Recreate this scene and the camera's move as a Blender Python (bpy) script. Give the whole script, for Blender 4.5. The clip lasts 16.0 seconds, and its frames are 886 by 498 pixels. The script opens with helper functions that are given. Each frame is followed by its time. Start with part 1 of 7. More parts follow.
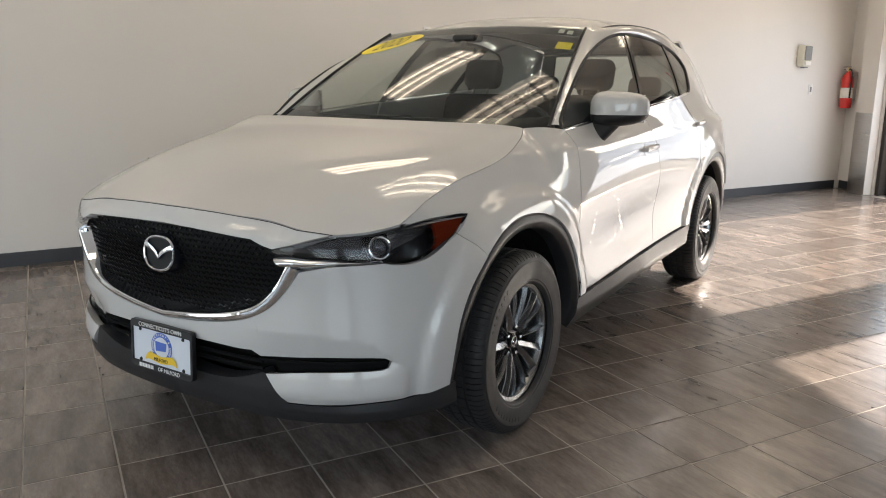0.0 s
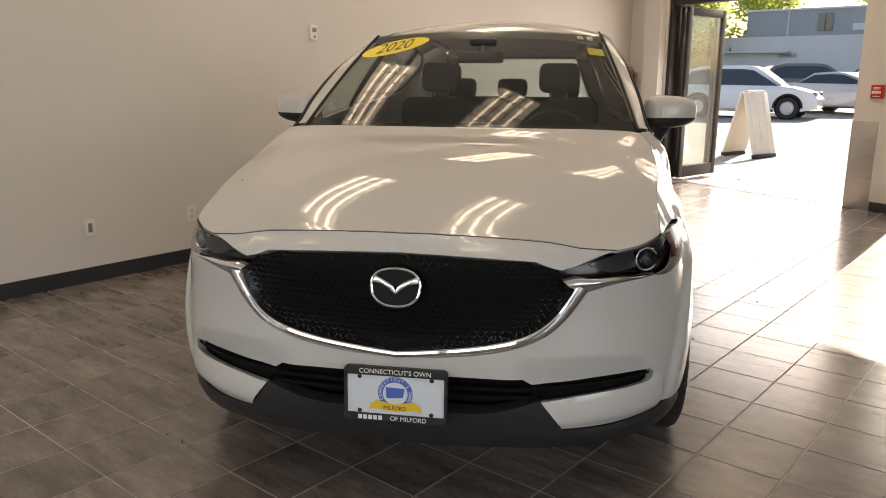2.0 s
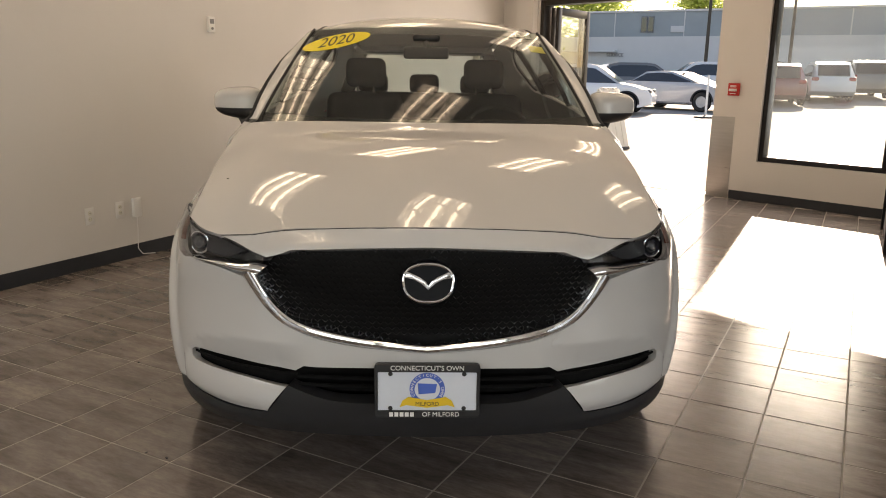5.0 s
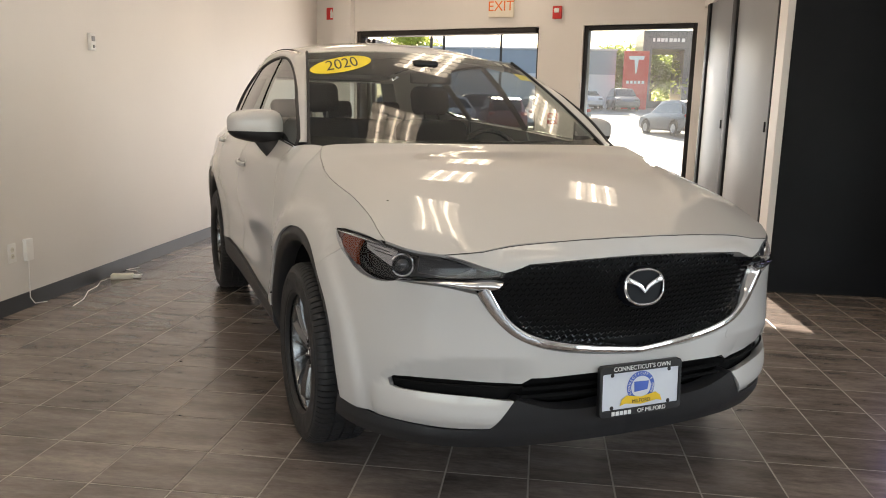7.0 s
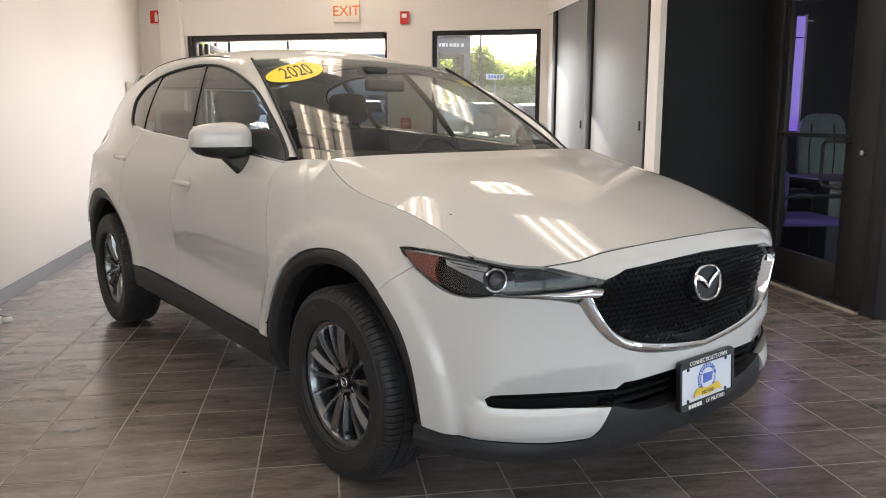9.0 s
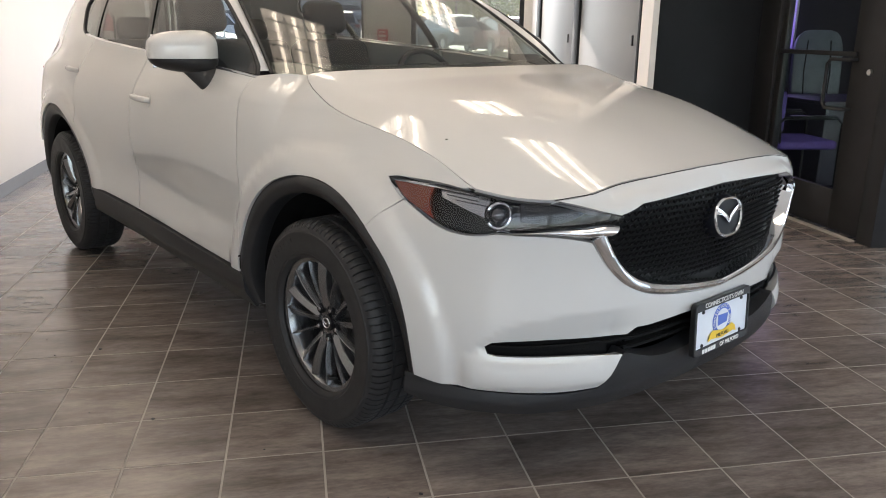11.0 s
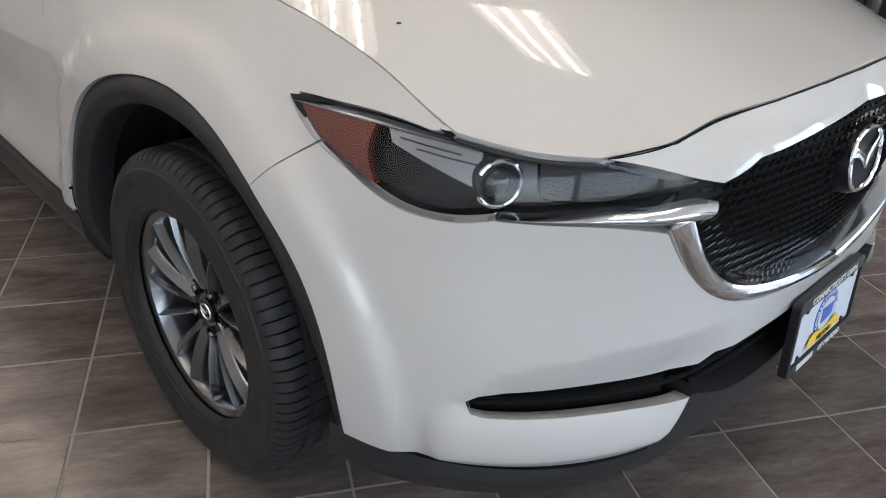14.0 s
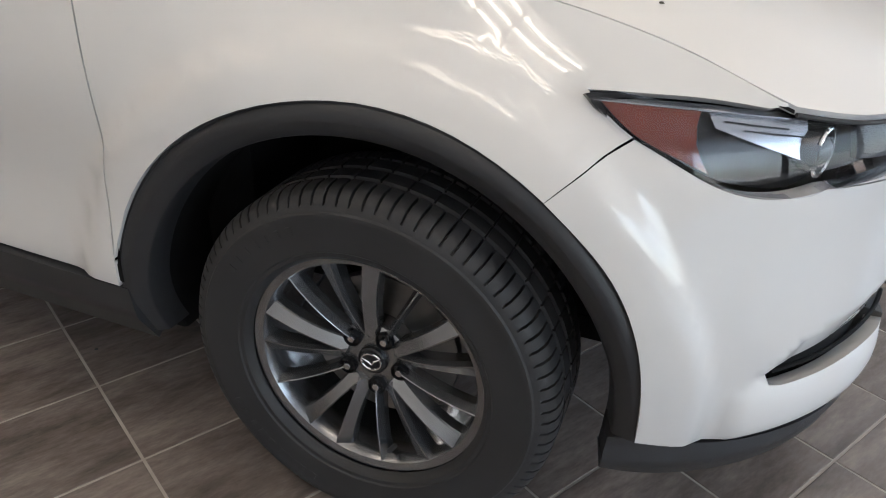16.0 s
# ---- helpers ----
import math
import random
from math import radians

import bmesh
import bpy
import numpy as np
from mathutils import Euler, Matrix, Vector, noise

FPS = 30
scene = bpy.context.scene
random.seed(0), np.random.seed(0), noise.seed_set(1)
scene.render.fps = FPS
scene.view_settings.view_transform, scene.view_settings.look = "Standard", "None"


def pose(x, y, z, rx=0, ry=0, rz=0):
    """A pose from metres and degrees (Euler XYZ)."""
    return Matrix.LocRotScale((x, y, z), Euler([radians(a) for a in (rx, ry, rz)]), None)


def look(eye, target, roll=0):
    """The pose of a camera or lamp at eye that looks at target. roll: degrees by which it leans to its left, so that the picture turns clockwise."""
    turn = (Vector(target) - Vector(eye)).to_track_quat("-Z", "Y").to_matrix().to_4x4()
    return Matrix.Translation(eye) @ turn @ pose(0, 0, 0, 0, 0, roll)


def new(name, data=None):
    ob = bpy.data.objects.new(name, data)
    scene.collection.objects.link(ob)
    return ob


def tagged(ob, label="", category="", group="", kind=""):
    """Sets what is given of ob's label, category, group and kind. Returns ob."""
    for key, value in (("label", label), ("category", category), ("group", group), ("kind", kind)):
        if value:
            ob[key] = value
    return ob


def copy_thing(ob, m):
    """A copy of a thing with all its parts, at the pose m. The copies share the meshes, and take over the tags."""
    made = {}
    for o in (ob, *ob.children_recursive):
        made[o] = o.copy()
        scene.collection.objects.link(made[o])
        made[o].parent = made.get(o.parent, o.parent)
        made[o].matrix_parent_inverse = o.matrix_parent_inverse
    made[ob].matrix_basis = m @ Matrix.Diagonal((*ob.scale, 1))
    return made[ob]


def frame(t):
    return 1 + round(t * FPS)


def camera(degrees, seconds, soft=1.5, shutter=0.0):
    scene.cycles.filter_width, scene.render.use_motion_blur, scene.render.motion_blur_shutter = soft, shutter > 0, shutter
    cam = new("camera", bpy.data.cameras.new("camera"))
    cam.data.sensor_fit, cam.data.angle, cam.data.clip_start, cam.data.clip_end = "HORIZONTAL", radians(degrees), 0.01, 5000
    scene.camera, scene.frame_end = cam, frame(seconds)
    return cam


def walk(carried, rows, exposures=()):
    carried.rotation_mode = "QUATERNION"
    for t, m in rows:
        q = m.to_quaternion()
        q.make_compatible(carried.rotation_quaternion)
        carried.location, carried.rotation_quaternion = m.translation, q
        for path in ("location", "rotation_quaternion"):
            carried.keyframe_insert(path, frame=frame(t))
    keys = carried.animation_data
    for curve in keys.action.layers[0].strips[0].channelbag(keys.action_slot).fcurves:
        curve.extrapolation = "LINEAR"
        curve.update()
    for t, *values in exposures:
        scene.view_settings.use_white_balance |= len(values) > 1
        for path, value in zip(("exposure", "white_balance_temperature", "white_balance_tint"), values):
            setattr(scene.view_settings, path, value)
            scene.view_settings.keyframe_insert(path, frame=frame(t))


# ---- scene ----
cam = camera(60.0, 16.0, 1.0)
PATH = [
    (0, (3.063, -1.075, 1.309), (1.332, -0.173, 0.874), 0.3),
    (0.5, (2.896, -1.514, 1.328), (1.245, -0.477, 0.883), 0.4),
    (1, (2.575, -1.893, 1.36), (1.034, -0.699, 0.911), 0.4),
    (1.5, (2.231, -2.188, 1.366), (0.839, -0.823, 0.918), 0.5),
    (2, (1.934, -2.33, 1.344), (0.68, -0.836, 0.903), 0.3),
    (2.5, (1.683, -2.571, 1.35), (0.551, -0.983, 0.908), 0.2),
    (3, (1.597, -2.658, 1.345), (0.54, -1.019, 0.903), 0.2),
    (3.5, (1.578, -2.656, 1.339), (0.557, -0.994, 0.895), 0.1),
    (4, (1.57, -2.651, 1.34), (0.565, -0.981, 0.894), 0.2),
    (4.5, (1.564, -2.647, 1.341), (0.583, -0.963, 0.894), 0.4),
    (4.7, (1.553, -2.633, 1.341), (0.591, -0.939, 0.892), 0.6),
    (6.8, (0.291, -3.15, 1.281), (-0.044, -1.212, 0.916), 1.6),
    (7, (0.097, -3.196, 1.274), (-0.144, -1.243, 0.918), 1.5),
    (7.5, (-0.321, -3.179, 1.258), (-0.35, -1.209, 0.913), 0.7),
    (8, (-0.66, -3.131, 1.25), (-0.518, -1.165, 0.912), 0.2),
    (8.5, (-0.78, -3.088, 1.278), (-0.53, -1.132, 0.943), -0.1),
    (8.7, (-0.791, -3.085, 1.275), (-0.512, -1.133, 0.94), -0.1),
    (10.8, (-0.844, -2.955, 1.294), (-0.497, -1.051, 0.791), 0.6),
    (11, (-0.821, -2.809, 1.266), (-0.458, -0.92, 0.719), 0.7),
    (11.5, (-0.761, -2.449, 1.243), (-0.361, -0.598, 0.599), 1.2),
    (12, (-0.723, -2.07, 1.227), (-0.301, -0.269, 0.468), 1.8),
    (12.5, (-0.677, -1.894, 1.236), (-0.24, -0.138, 0.382), 2.1),
    (13, (-0.651, -1.852, 1.227), (-0.213, -0.119, 0.331), 2.3),
    (13.5, (-0.646, -1.842, 1.219), (-0.204, -0.126, 0.293), 2.4),
    (14, (-0.643, -1.838, 1.217), (-0.168, -0.137, 0.277), 2.7),
    (14.5, (-0.655, -1.822, 1.211), (-0.107, -0.15, 0.26), 2.9),
    (15, (-0.878, -1.724, 1.198), (-0.176, -0.118, 0.235), 3.0),
    (15.5, (-1.123, -1.556, 1.217), (-0.247, -0.047, 0.239), 2.2),
    (16, (-1.347, -1.358, 1.188), (-0.241, -0.009, 0.212), 1.9),
]
walk(cam, [(t, look(eye, target, roll)) for t, eye, target, roll in PATH], exposures=[(0, 1.90, 6450, 14), (2.5, 1.66, 7500, 19), (4.7, 1.68, 7600, 19), (7, 2.05, 6850, 16), (8.5, 2.26, 6500, 16), (11, 2.45, 6350, 16), (13.5, 2.45, 6100, 16), (15, 2.42, 6020, 16), (16, 2.80, 6080, 16)])

# ---- world, sun, exposure ----
SUN_AZ = radians(91.3)          # the sun stands beyond the glazed wall
SUN_EL = radians(26.2)
world = bpy.data.worlds.new("sky")
scene.world = world
world.use_nodes = True
wn = world.node_tree
sky = wn.nodes.new("ShaderNodeTexSky")
sky.sky_type = "NISHITA"
sky.sun_disc = False
sky.sun_elevation = SUN_EL
sky.sun_rotation = radians(90) - SUN_AZ
sky.air_density, sky.dust_density, sky.ozone_density = 1.0, 1.5, 1.0
wn.links.new(sky.outputs[0], wn.nodes["Background"].inputs[0])
wn.nodes["Background"].inputs[1].default_value = 0.085

sun = new("sun", bpy.data.lights.new("sun", "SUN"))
sun.data.energy, sun.data.angle, sun.data.color = 5.0, radians(0.53), (1.0, 0.90, 0.76)
sun.matrix_world = look((math.cos(SUN_AZ) * math.cos(SUN_EL) * 40, math.sin(SUN_AZ) * math.cos(SUN_EL) * 40, math.sin(SUN_EL) * 40), (0, 0, 0))

# ---- small builders ----


def link(ob, parent):
    if parent is not None:
        ob.parent = parent
    return ob


def mesh_of(name, bm, material, smooth=True, angle=35):
    me = bpy.data.meshes.new(name)
    bm.normal_update()
    for e in bm.edges:
        if len(e.link_faces) == 2:
            e.smooth = smooth and e.calc_face_angle(0) < radians(angle)
    for f in bm.faces:
        f.smooth = smooth
    bm.to_mesh(me)
    bm.free()
    for m in material if isinstance(material, (list, tuple)) else [material]:
        me.materials.append(m)
    return me


def part(name, bm, material, parent=None, label="", m=None, smooth=True, angle=35):
    ob = new(name, mesh_of(name, bm, material, smooth, angle))
    if m is not None:
        ob.matrix_basis = m
    if label:
        tagged(ob, label)
    return link(ob, parent)


def empty(name, m=None, label="", category="", group="", kind=""):
    ob = new(name)
    ob.empty_display_size = 0.1
    if m is not None:
        ob.matrix_basis = m
    return tagged(ob, label, category, group, kind)


def box(x0, y0, z0, x1, y1, z1, bevel=0.0, bm=None, m=None, segments=2):
    """A box between two corners, its edges rounded."""
    own = bmesh.new()
    c = [(x, y, z) for x in (x0, x1) for y in (y0, y1) for z in (z0, z1)]
    v = [own.verts.new(p) for p in c]
    for q in ((0, 1, 3, 2), (4, 6, 7, 5), (0, 4, 5, 1), (2, 3, 7, 6), (0, 2, 6, 4), (1, 5, 7, 3)):
        own.faces.new([v[i] for i in q])
    bmesh.ops.recalc_face_normals(own, faces=own.faces)
    if bevel:
        bmesh.ops.bevel(own, geom=own.edges[:], offset=bevel, segments=segments, profile=0.5, affect="EDGES", clamp_overlap=True)
    if m is not None:
        bmesh.ops.transform(own, matrix=m, verts=own.verts)
    if bm is None:
        return own
    return join(bm, own)


def join(bm, other):
    me = bpy.data.meshes.new("tmp")
    other.to_mesh(me)
    other.free()
    bm.from_mesh(me)
    bpy.data.meshes.remove(me)
    return bm


def tube(path, radius, sides=10, bm=None, closed=False, caps=True):
    """A round bar along a line of points; radius may be one number or one for each point."""
    bm = bm or bmesh.new()
    pts = [Vector(p) for p in path]
    n = len(pts)
    rings, up = [], None
    for i, p in enumerate(pts):
        a = pts[i - 1] if (i or closed) else p
        b = pts[(i + 1) % n] if (i < n - 1 or closed) else p
        d = (b - a).normalized()
        if up is None:
            up = Vector((0, 0, 1)) if abs(d.z) < 0.9 else Vector((1, 0, 0))
        side = d.cross(up).normalized()
        up = side.cross(d).normalized()
        r = radius[i] if isinstance(radius, (list, tuple)) else radius
        rings.append([bm.verts.new(p + r * (math.cos(t) * side + math.sin(t) * up)) for t in [2 * math.pi * k / sides for k in range(sides)]])
    for i in range(n if closed else n - 1):
        a, b = rings[i], rings[(i + 1) % n]
        for k in range(sides):
            bm.faces.new((a[k], a[(k + 1) % sides], b[(k + 1) % sides], b[k]))
    if caps and not closed:
        bm.faces.new(rings[0][::-1])
        bm.faces.new(rings[-1])
    bmesh.ops.recalc_face_normals(bm, faces=bm.faces)
    return bm


def lathe(profile, steps=48, axis="z", bm=None, caps=True):
    """Turns a profile of (radius, height) round an axis."""
    bm = bm or bmesh.new()
    rings = []
    for r, h in profile:
        ring = []
        for k in range(steps):
            a = 2 * math.pi * k / steps
            c, s = r * math.cos(a), r * math.sin(a)
            ring.append(bm.verts.new({"z": (c, s, h), "x": (h, c, s), "y": (s, h, c)}[axis]))
        rings.append(ring)
    for a, b in zip(rings, rings[1:]):
        for k in range(steps):
            bm.faces.new((a[k], a[(k + 1) % steps], b[(k + 1) % steps], b[k]))
    for ring, r in ((rings[0], profile[0][0]), (rings[-1], profile[-1][0])):
        if r > 1e-6 and caps:
            bm.faces.new(ring)
    bmesh.ops.remove_doubles(bm, verts=bm.verts, dist=1e-6)
    bmesh.ops.recalc_face_normals(bm, faces=bm.faces)
    return bm


def prism(outline, depth, bm=None, m=None, bevel=0.0):
    """A flat outline in x, z given a depth along y (from 0 to depth)."""
    own = bmesh.new()
    v = [own.verts.new((x, 0, z)) for x, z in outline]
    f = own.faces.new(v)
    r = bmesh.ops.extrude_face_region(own, geom=[f])
    bmesh.ops.translate(own, vec=(0, depth, 0), verts=[g for g in r["geom"] if isinstance(g, bmesh.types.BMVert)])
    bmesh.ops.recalc_face_normals(own, faces=own.faces)
    if bevel:
        bmesh.ops.bevel(own, geom=own.edges[:], offset=bevel, segments=2, profile=0.5, affect="EDGES", clamp_overlap=True)
    if m is not None:
        bmesh.ops.transform(own, matrix=m, verts=own.verts)
    return own if bm is None else join(bm, own)


def lettering(words, size, depth=0.0006):
    """Letters as a mesh in x, z, facing -y, centred."""
    cu = bpy.data.curves.new("letters", "FONT")
    cu.body, cu.size, cu.extrude, cu.align_x, cu.align_y = words, size, depth, "CENTER", "CENTER"
    ob = bpy.data.objects.new("letters", cu)
    me = bpy.data.meshes.new_from_object(ob)
    bm = bmesh.new()
    bm.from_mesh(me)
    bpy.data.objects.remove(ob)
    bpy.data.curves.remove(cu)
    bpy.data.meshes.remove(me)
    bmesh.ops.transform(bm, matrix=Matrix.Rotation(radians(90), 4, "X"), verts=bm.verts)
    return bm


# ---- materials ----


def material(name, colour, rough=0.5, metal=0.0, vary=0.0, scale=8.0, bump=0.0, bump_scale=200.0, coat=0.0, rough_vary=0.0, spec=0.5, random_vary=0.0, dark=None, stretch=(1, 1, 1), bump_dist=0.002):
    """A surface with variation at two scales; sizes are in metres."""
    m = bpy.data.materials.new(name)
    m.use_nodes = True
    nt = m.node_tree
    b = nt.nodes["Principled BSDF"]
    b.inputs["Roughness"].default_value = rough
    b.inputs["Metallic"].default_value = metal
    b.inputs["Coat Weight"].default_value = coat
    b.inputs["Coat Roughness"].default_value = 0.03
    b.inputs["Specular IOR Level"].default_value = spec
    rgb = (*colour, 1)
    b.inputs["Base Color"].default_value = rgb
    co = nt.nodes.new("ShaderNodeTexCoord")
    mp = nt.nodes.new("ShaderNodeMapping")
    mp.inputs["Scale"].default_value = stretch
    nt.links.new(co.outputs["Object"], mp.inputs[0])
    big = nt.nodes.new("ShaderNodeTexNoise")
    big.inputs["Scale"].default_value = scale
    big.inputs["Detail"].default_value = 6
    big.inputs["Roughness"].default_value = 0.6
    nt.links.new(mp.outputs[0], big.inputs["Vector"])
    last = None
    if vary or dark:
        mix = nt.nodes.new("ShaderNodeMix")
        mix.data_type = "RGBA"
        ramp = nt.nodes.new("ShaderNodeMapRange")
        ramp.inputs[1].default_value, ramp.inputs[2].default_value = 0.3, 0.7
        nt.links.new(big.outputs["Fac"], ramp.inputs[0])
        nt.links.new(ramp.outputs[0], mix.inputs[0])
        mix.inputs[6].default_value = (*(dark or [c * (1 - vary) for c in colour]), 1)
        mix.inputs[7].default_value = (*[min(1, c * (1 + vary * 0.5)) for c in colour], 1)
        last = mix.outputs[2]
    if random_vary:
        info = nt.nodes.new("ShaderNodeObjectInfo")
        hsv = nt.nodes.new("ShaderNodeHueSaturation")
        mr = nt.nodes.new("ShaderNodeMapRange")
        mr.inputs[3].default_value, mr.inputs[4].default_value = 1 - random_vary, 1 + random_vary
        nt.links.new(info.outputs["Random"], mr.inputs[0])
        nt.links.new(mr.outputs[0], hsv.inputs["Value"])
        if last is None:
            hsv.inputs["Color"].default_value = rgb
        else:
            nt.links.new(last, hsv.inputs["Color"])
        last = hsv.outputs[0]
    if last is not None:
        nt.links.new(last, b.inputs["Base Color"])
    if rough_vary:
        rr = nt.nodes.new("ShaderNodeMapRange")
        rr.inputs[1].default_value, rr.inputs[2].default_value = 0.3, 0.7
        rr.inputs[3].default_value, rr.inputs[4].default_value = max(0.02, rough - rough_vary), min(1, rough + rough_vary)
        nt.links.new(big.outputs["Fac"], rr.inputs[0])
        nt.links.new(rr.outputs[0], b.inputs["Roughness"])
    if bump:
        fine = nt.nodes.new("ShaderNodeTexNoise")
        fine.inputs["Scale"].default_value = bump_scale
        fine.inputs["Detail"].default_value = 3
        nt.links.new(mp.outputs[0], fine.inputs["Vector"])
        bp = nt.nodes.new("ShaderNodeBump")
        bp.inputs["Strength"].default_value = bump
        bp.inputs["Distance"].default_value = bump_dist
        nt.links.new(fine.outputs["Fac"], bp.inputs["Height"])
        nt.links.new(bp.outputs[0], b.inputs["Normal"])
    return m


def glass(name, tint=(1, 1, 1), through_part=0.92, rough=0.0, gloss=0.06):
    """A thin pane: mostly see-through, with the mirror gloss of glass."""
    m = bpy.data.materials.new(name)
    m.use_nodes = True
    nt = m.node_tree
    nt.nodes.clear()
    out = nt.nodes.new("ShaderNodeOutputMaterial")
    tr = nt.nodes.new("ShaderNodeBsdfTransparent")
    tr.inputs[0].default_value = (*[c * through_part for c in tint], 1)
    gl = nt.nodes.new("ShaderNodeBsdfGlossy")
    gl.inputs["Roughness"].default_value = rough
    lw = nt.nodes.new("ShaderNodeLayerWeight")
    lw.inputs[0].default_value = 0.5
    pw = nt.nodes.new("ShaderNodeMath")
    pw.operation = "POWER"
    pw.inputs[1].default_value = 4.5
    nt.links.new(lw.outputs["Facing"], pw.inputs[0])
    fr = nt.nodes.new("ShaderNodeMath")
    fr.operation = "MULTIPLY_ADD"
    fr.inputs[1].default_value, fr.inputs[2].default_value = 0.9, gloss
    nt.links.new(pw.outputs[0], fr.inputs[0])
    mx = nt.nodes.new("ShaderNodeMixShader")
    nt.links.new(fr.outputs[0], mx.inputs[0])
    nt.links.new(tr.outputs[0], mx.inputs[1])
    nt.links.new(gl.outputs[0], mx.inputs[2])
    nt.links.new(mx.outputs[0], out.inputs[0])
    return m


def dusty(m, share):
    """Adds a film of dust, which scatters the light that falls on the far side, to a glass."""
    nt = m.node_tree
    out = nt.nodes["Material Output"]
    clear = out.inputs[0].links[0].from_socket
    film = nt.nodes.new("ShaderNodeBsdfTranslucent")
    film.inputs[0].default_value = (0.85, 0.84, 0.80, 1)
    tex = nt.nodes.new("ShaderNodeTexNoise")
    tex.inputs["Scale"].default_value, tex.inputs["Detail"].default_value = 3.0, 6
    amount = nt.nodes.new("ShaderNodeMath")
    amount.operation = "MULTIPLY"
    amount.inputs[1].default_value = share * 2
    mix = nt.nodes.new("ShaderNodeMixShader")
    nt.links.new(tex.outputs["Fac"], amount.inputs[0])
    nt.links.new(amount.outputs[0], mix.inputs[0])
    nt.links.new(clear, mix.inputs[1])
    nt.links.new(film.outputs[0], mix.inputs[2])
    nt.links.new(mix.outputs[0], out.inputs[0])
    return m


def lamp_material(name, colour, strength):
    m = bpy.data.materials.new(name)
    m.use_nodes = True
    b = m.node_tree.nodes["Principled BSDF"]
    b.inputs["Base Color"].default_value = (0.8, 0.8, 0.8, 1)
    b.inputs["Emission Color"].default_value = (*colour, 1)
    b.inputs["Emission Strength"].default_value = strength
    return m


M_WALL = material("wall_paint", (0.68, 0.655, 0.62), 0.5, vary=0.03, scale=0.9, bump=0.12, bump_scale=260)
M_CEIL = material("ceiling_paint", (0.86, 0.84, 0.80), 0.8, vary=0.04, scale=2, bump=0.3, bump_scale=120)
M_BASE = material("vinyl_base", (0.028, 0.031, 0.036), 0.42, vary=0.15, scale=6, bump=0.1)
M_GROUT = material("grout", (0.34, 0.305, 0.265), 0.85, vary=0.25, scale=5, bump=0.3, bump_scale=300)
M_BLACKMET = material("black_aluminium", (0.014, 0.014, 0.015), 0.48, spec=0.3, vary=0.2, scale=10, bump=0.04)
M_BRONZE = material("bronze_aluminium", (0.045, 0.040, 0.036), 0.36, metal=0.6, vary=0.2, scale=12, bump=0.04)
M_STEEL = material("brushed_steel", (0.50, 0.49, 0.47), 0.34, metal=1.0, vary=0.1, scale=3, bump=0.12, bump_scale=60, stretch=(1, 1, 14), rough_vary=0.08)
M_BLACKPANEL = material("black_panel", (0.009, 0.010, 0.012), 0.6, spec=0.2, vary=0.2, scale=2, bump=0.05)
M_LOCKER = material("grey_panel", (0.18, 0.184, 0.19), 0.5, vary=0.05, scale=1.5, bump=0.05)
M_WHITEPL = material("white_plastic", (0.78, 0.77, 0.74), 0.38, vary=0.03, scale=20)
M_IVORY = material("ivory_plastic", (0.66, 0.64, 0.55), 0.4, vary=0.05, scale=20)
M_GREYPL = material("grey_plastic", (0.22, 0.22, 0.22), 0.4, vary=0.08, scale=20)
M_RED = material("red_paint", (0.55, 0.018, 0.012), 0.3, vary=0.12, scale=15, coat=0.3)
M_REDSIGN = material("red_sign", (0.62, 0.03, 0.025), 0.45, vary=0.06, scale=20)
M_BLACKRUB = material("black_rubber", (0.016, 0.016, 0.017), 0.7, vary=0.2, scale=25, bump=0.2, bump_scale=400)
M_BLACKPL = material("black_plastic", (0.009, 0.009, 0.010), 0.45, vary=0.15, scale=20, bump=0.15, bump_scale=500)
M_BRASS = material("brass", (0.55, 0.42, 0.16), 0.3, metal=1.0, vary=0.1, scale=20)
M_LABEL = material("paper_label", (0.70, 0.68, 0.62), 0.6, vary=0.06, scale=30)
M_ORANGE = material("exit_orange", (0.75, 0.16, 0.02), 0.5)
M_PANE = glass("window_pane", (0.97, 1.0, 0.98), 0.94)
M_DUSTYPANE = dusty(glass("dusty_window_pane", (0.97, 1.0, 0.98), 0.94), 0.012)
# near-black carpet and office walls: the unlit room's shade is in their colour
M_CARPET = material("shaded_carpet", (0.035, 0.03, 0.045), 0.95, vary=0.3, scale=30, bump=0.5, bump_scale=300)
M_OFFICE = material("shaded_office_wall", (0.05, 0.045, 0.06), 0.7, vary=0.15, scale=2, bump=0.1)

# ---- the room ----
WX = -3.08                       # face of the long plain wall
CEIL = 3.30
BACK = -6.4
WEST = Matrix.Translation((-3.0, 0, 0)) @ Matrix.Rotation(radians(0.9), 4, "Z")   # the plain wall: x from its face, y along it
GLAZED = Matrix.Translation((WX, 7.67, 0)) @ Matrix.Rotation(radians(-19.5), 4, "Z")  # x runs along the glazed wall, y outwards
DOOR0, DOOR1, HEAD = 0.62, 3.27, 2.31
WIN0, WIN1, SILL = 3.83, 5.14, 0.44


def structure(name, bm, mat, label, m=None, category="wall", smooth=False):
    ob = part(name, bm, mat, None, "", m, smooth)
    return tagged(ob, label, category, kind="structure")


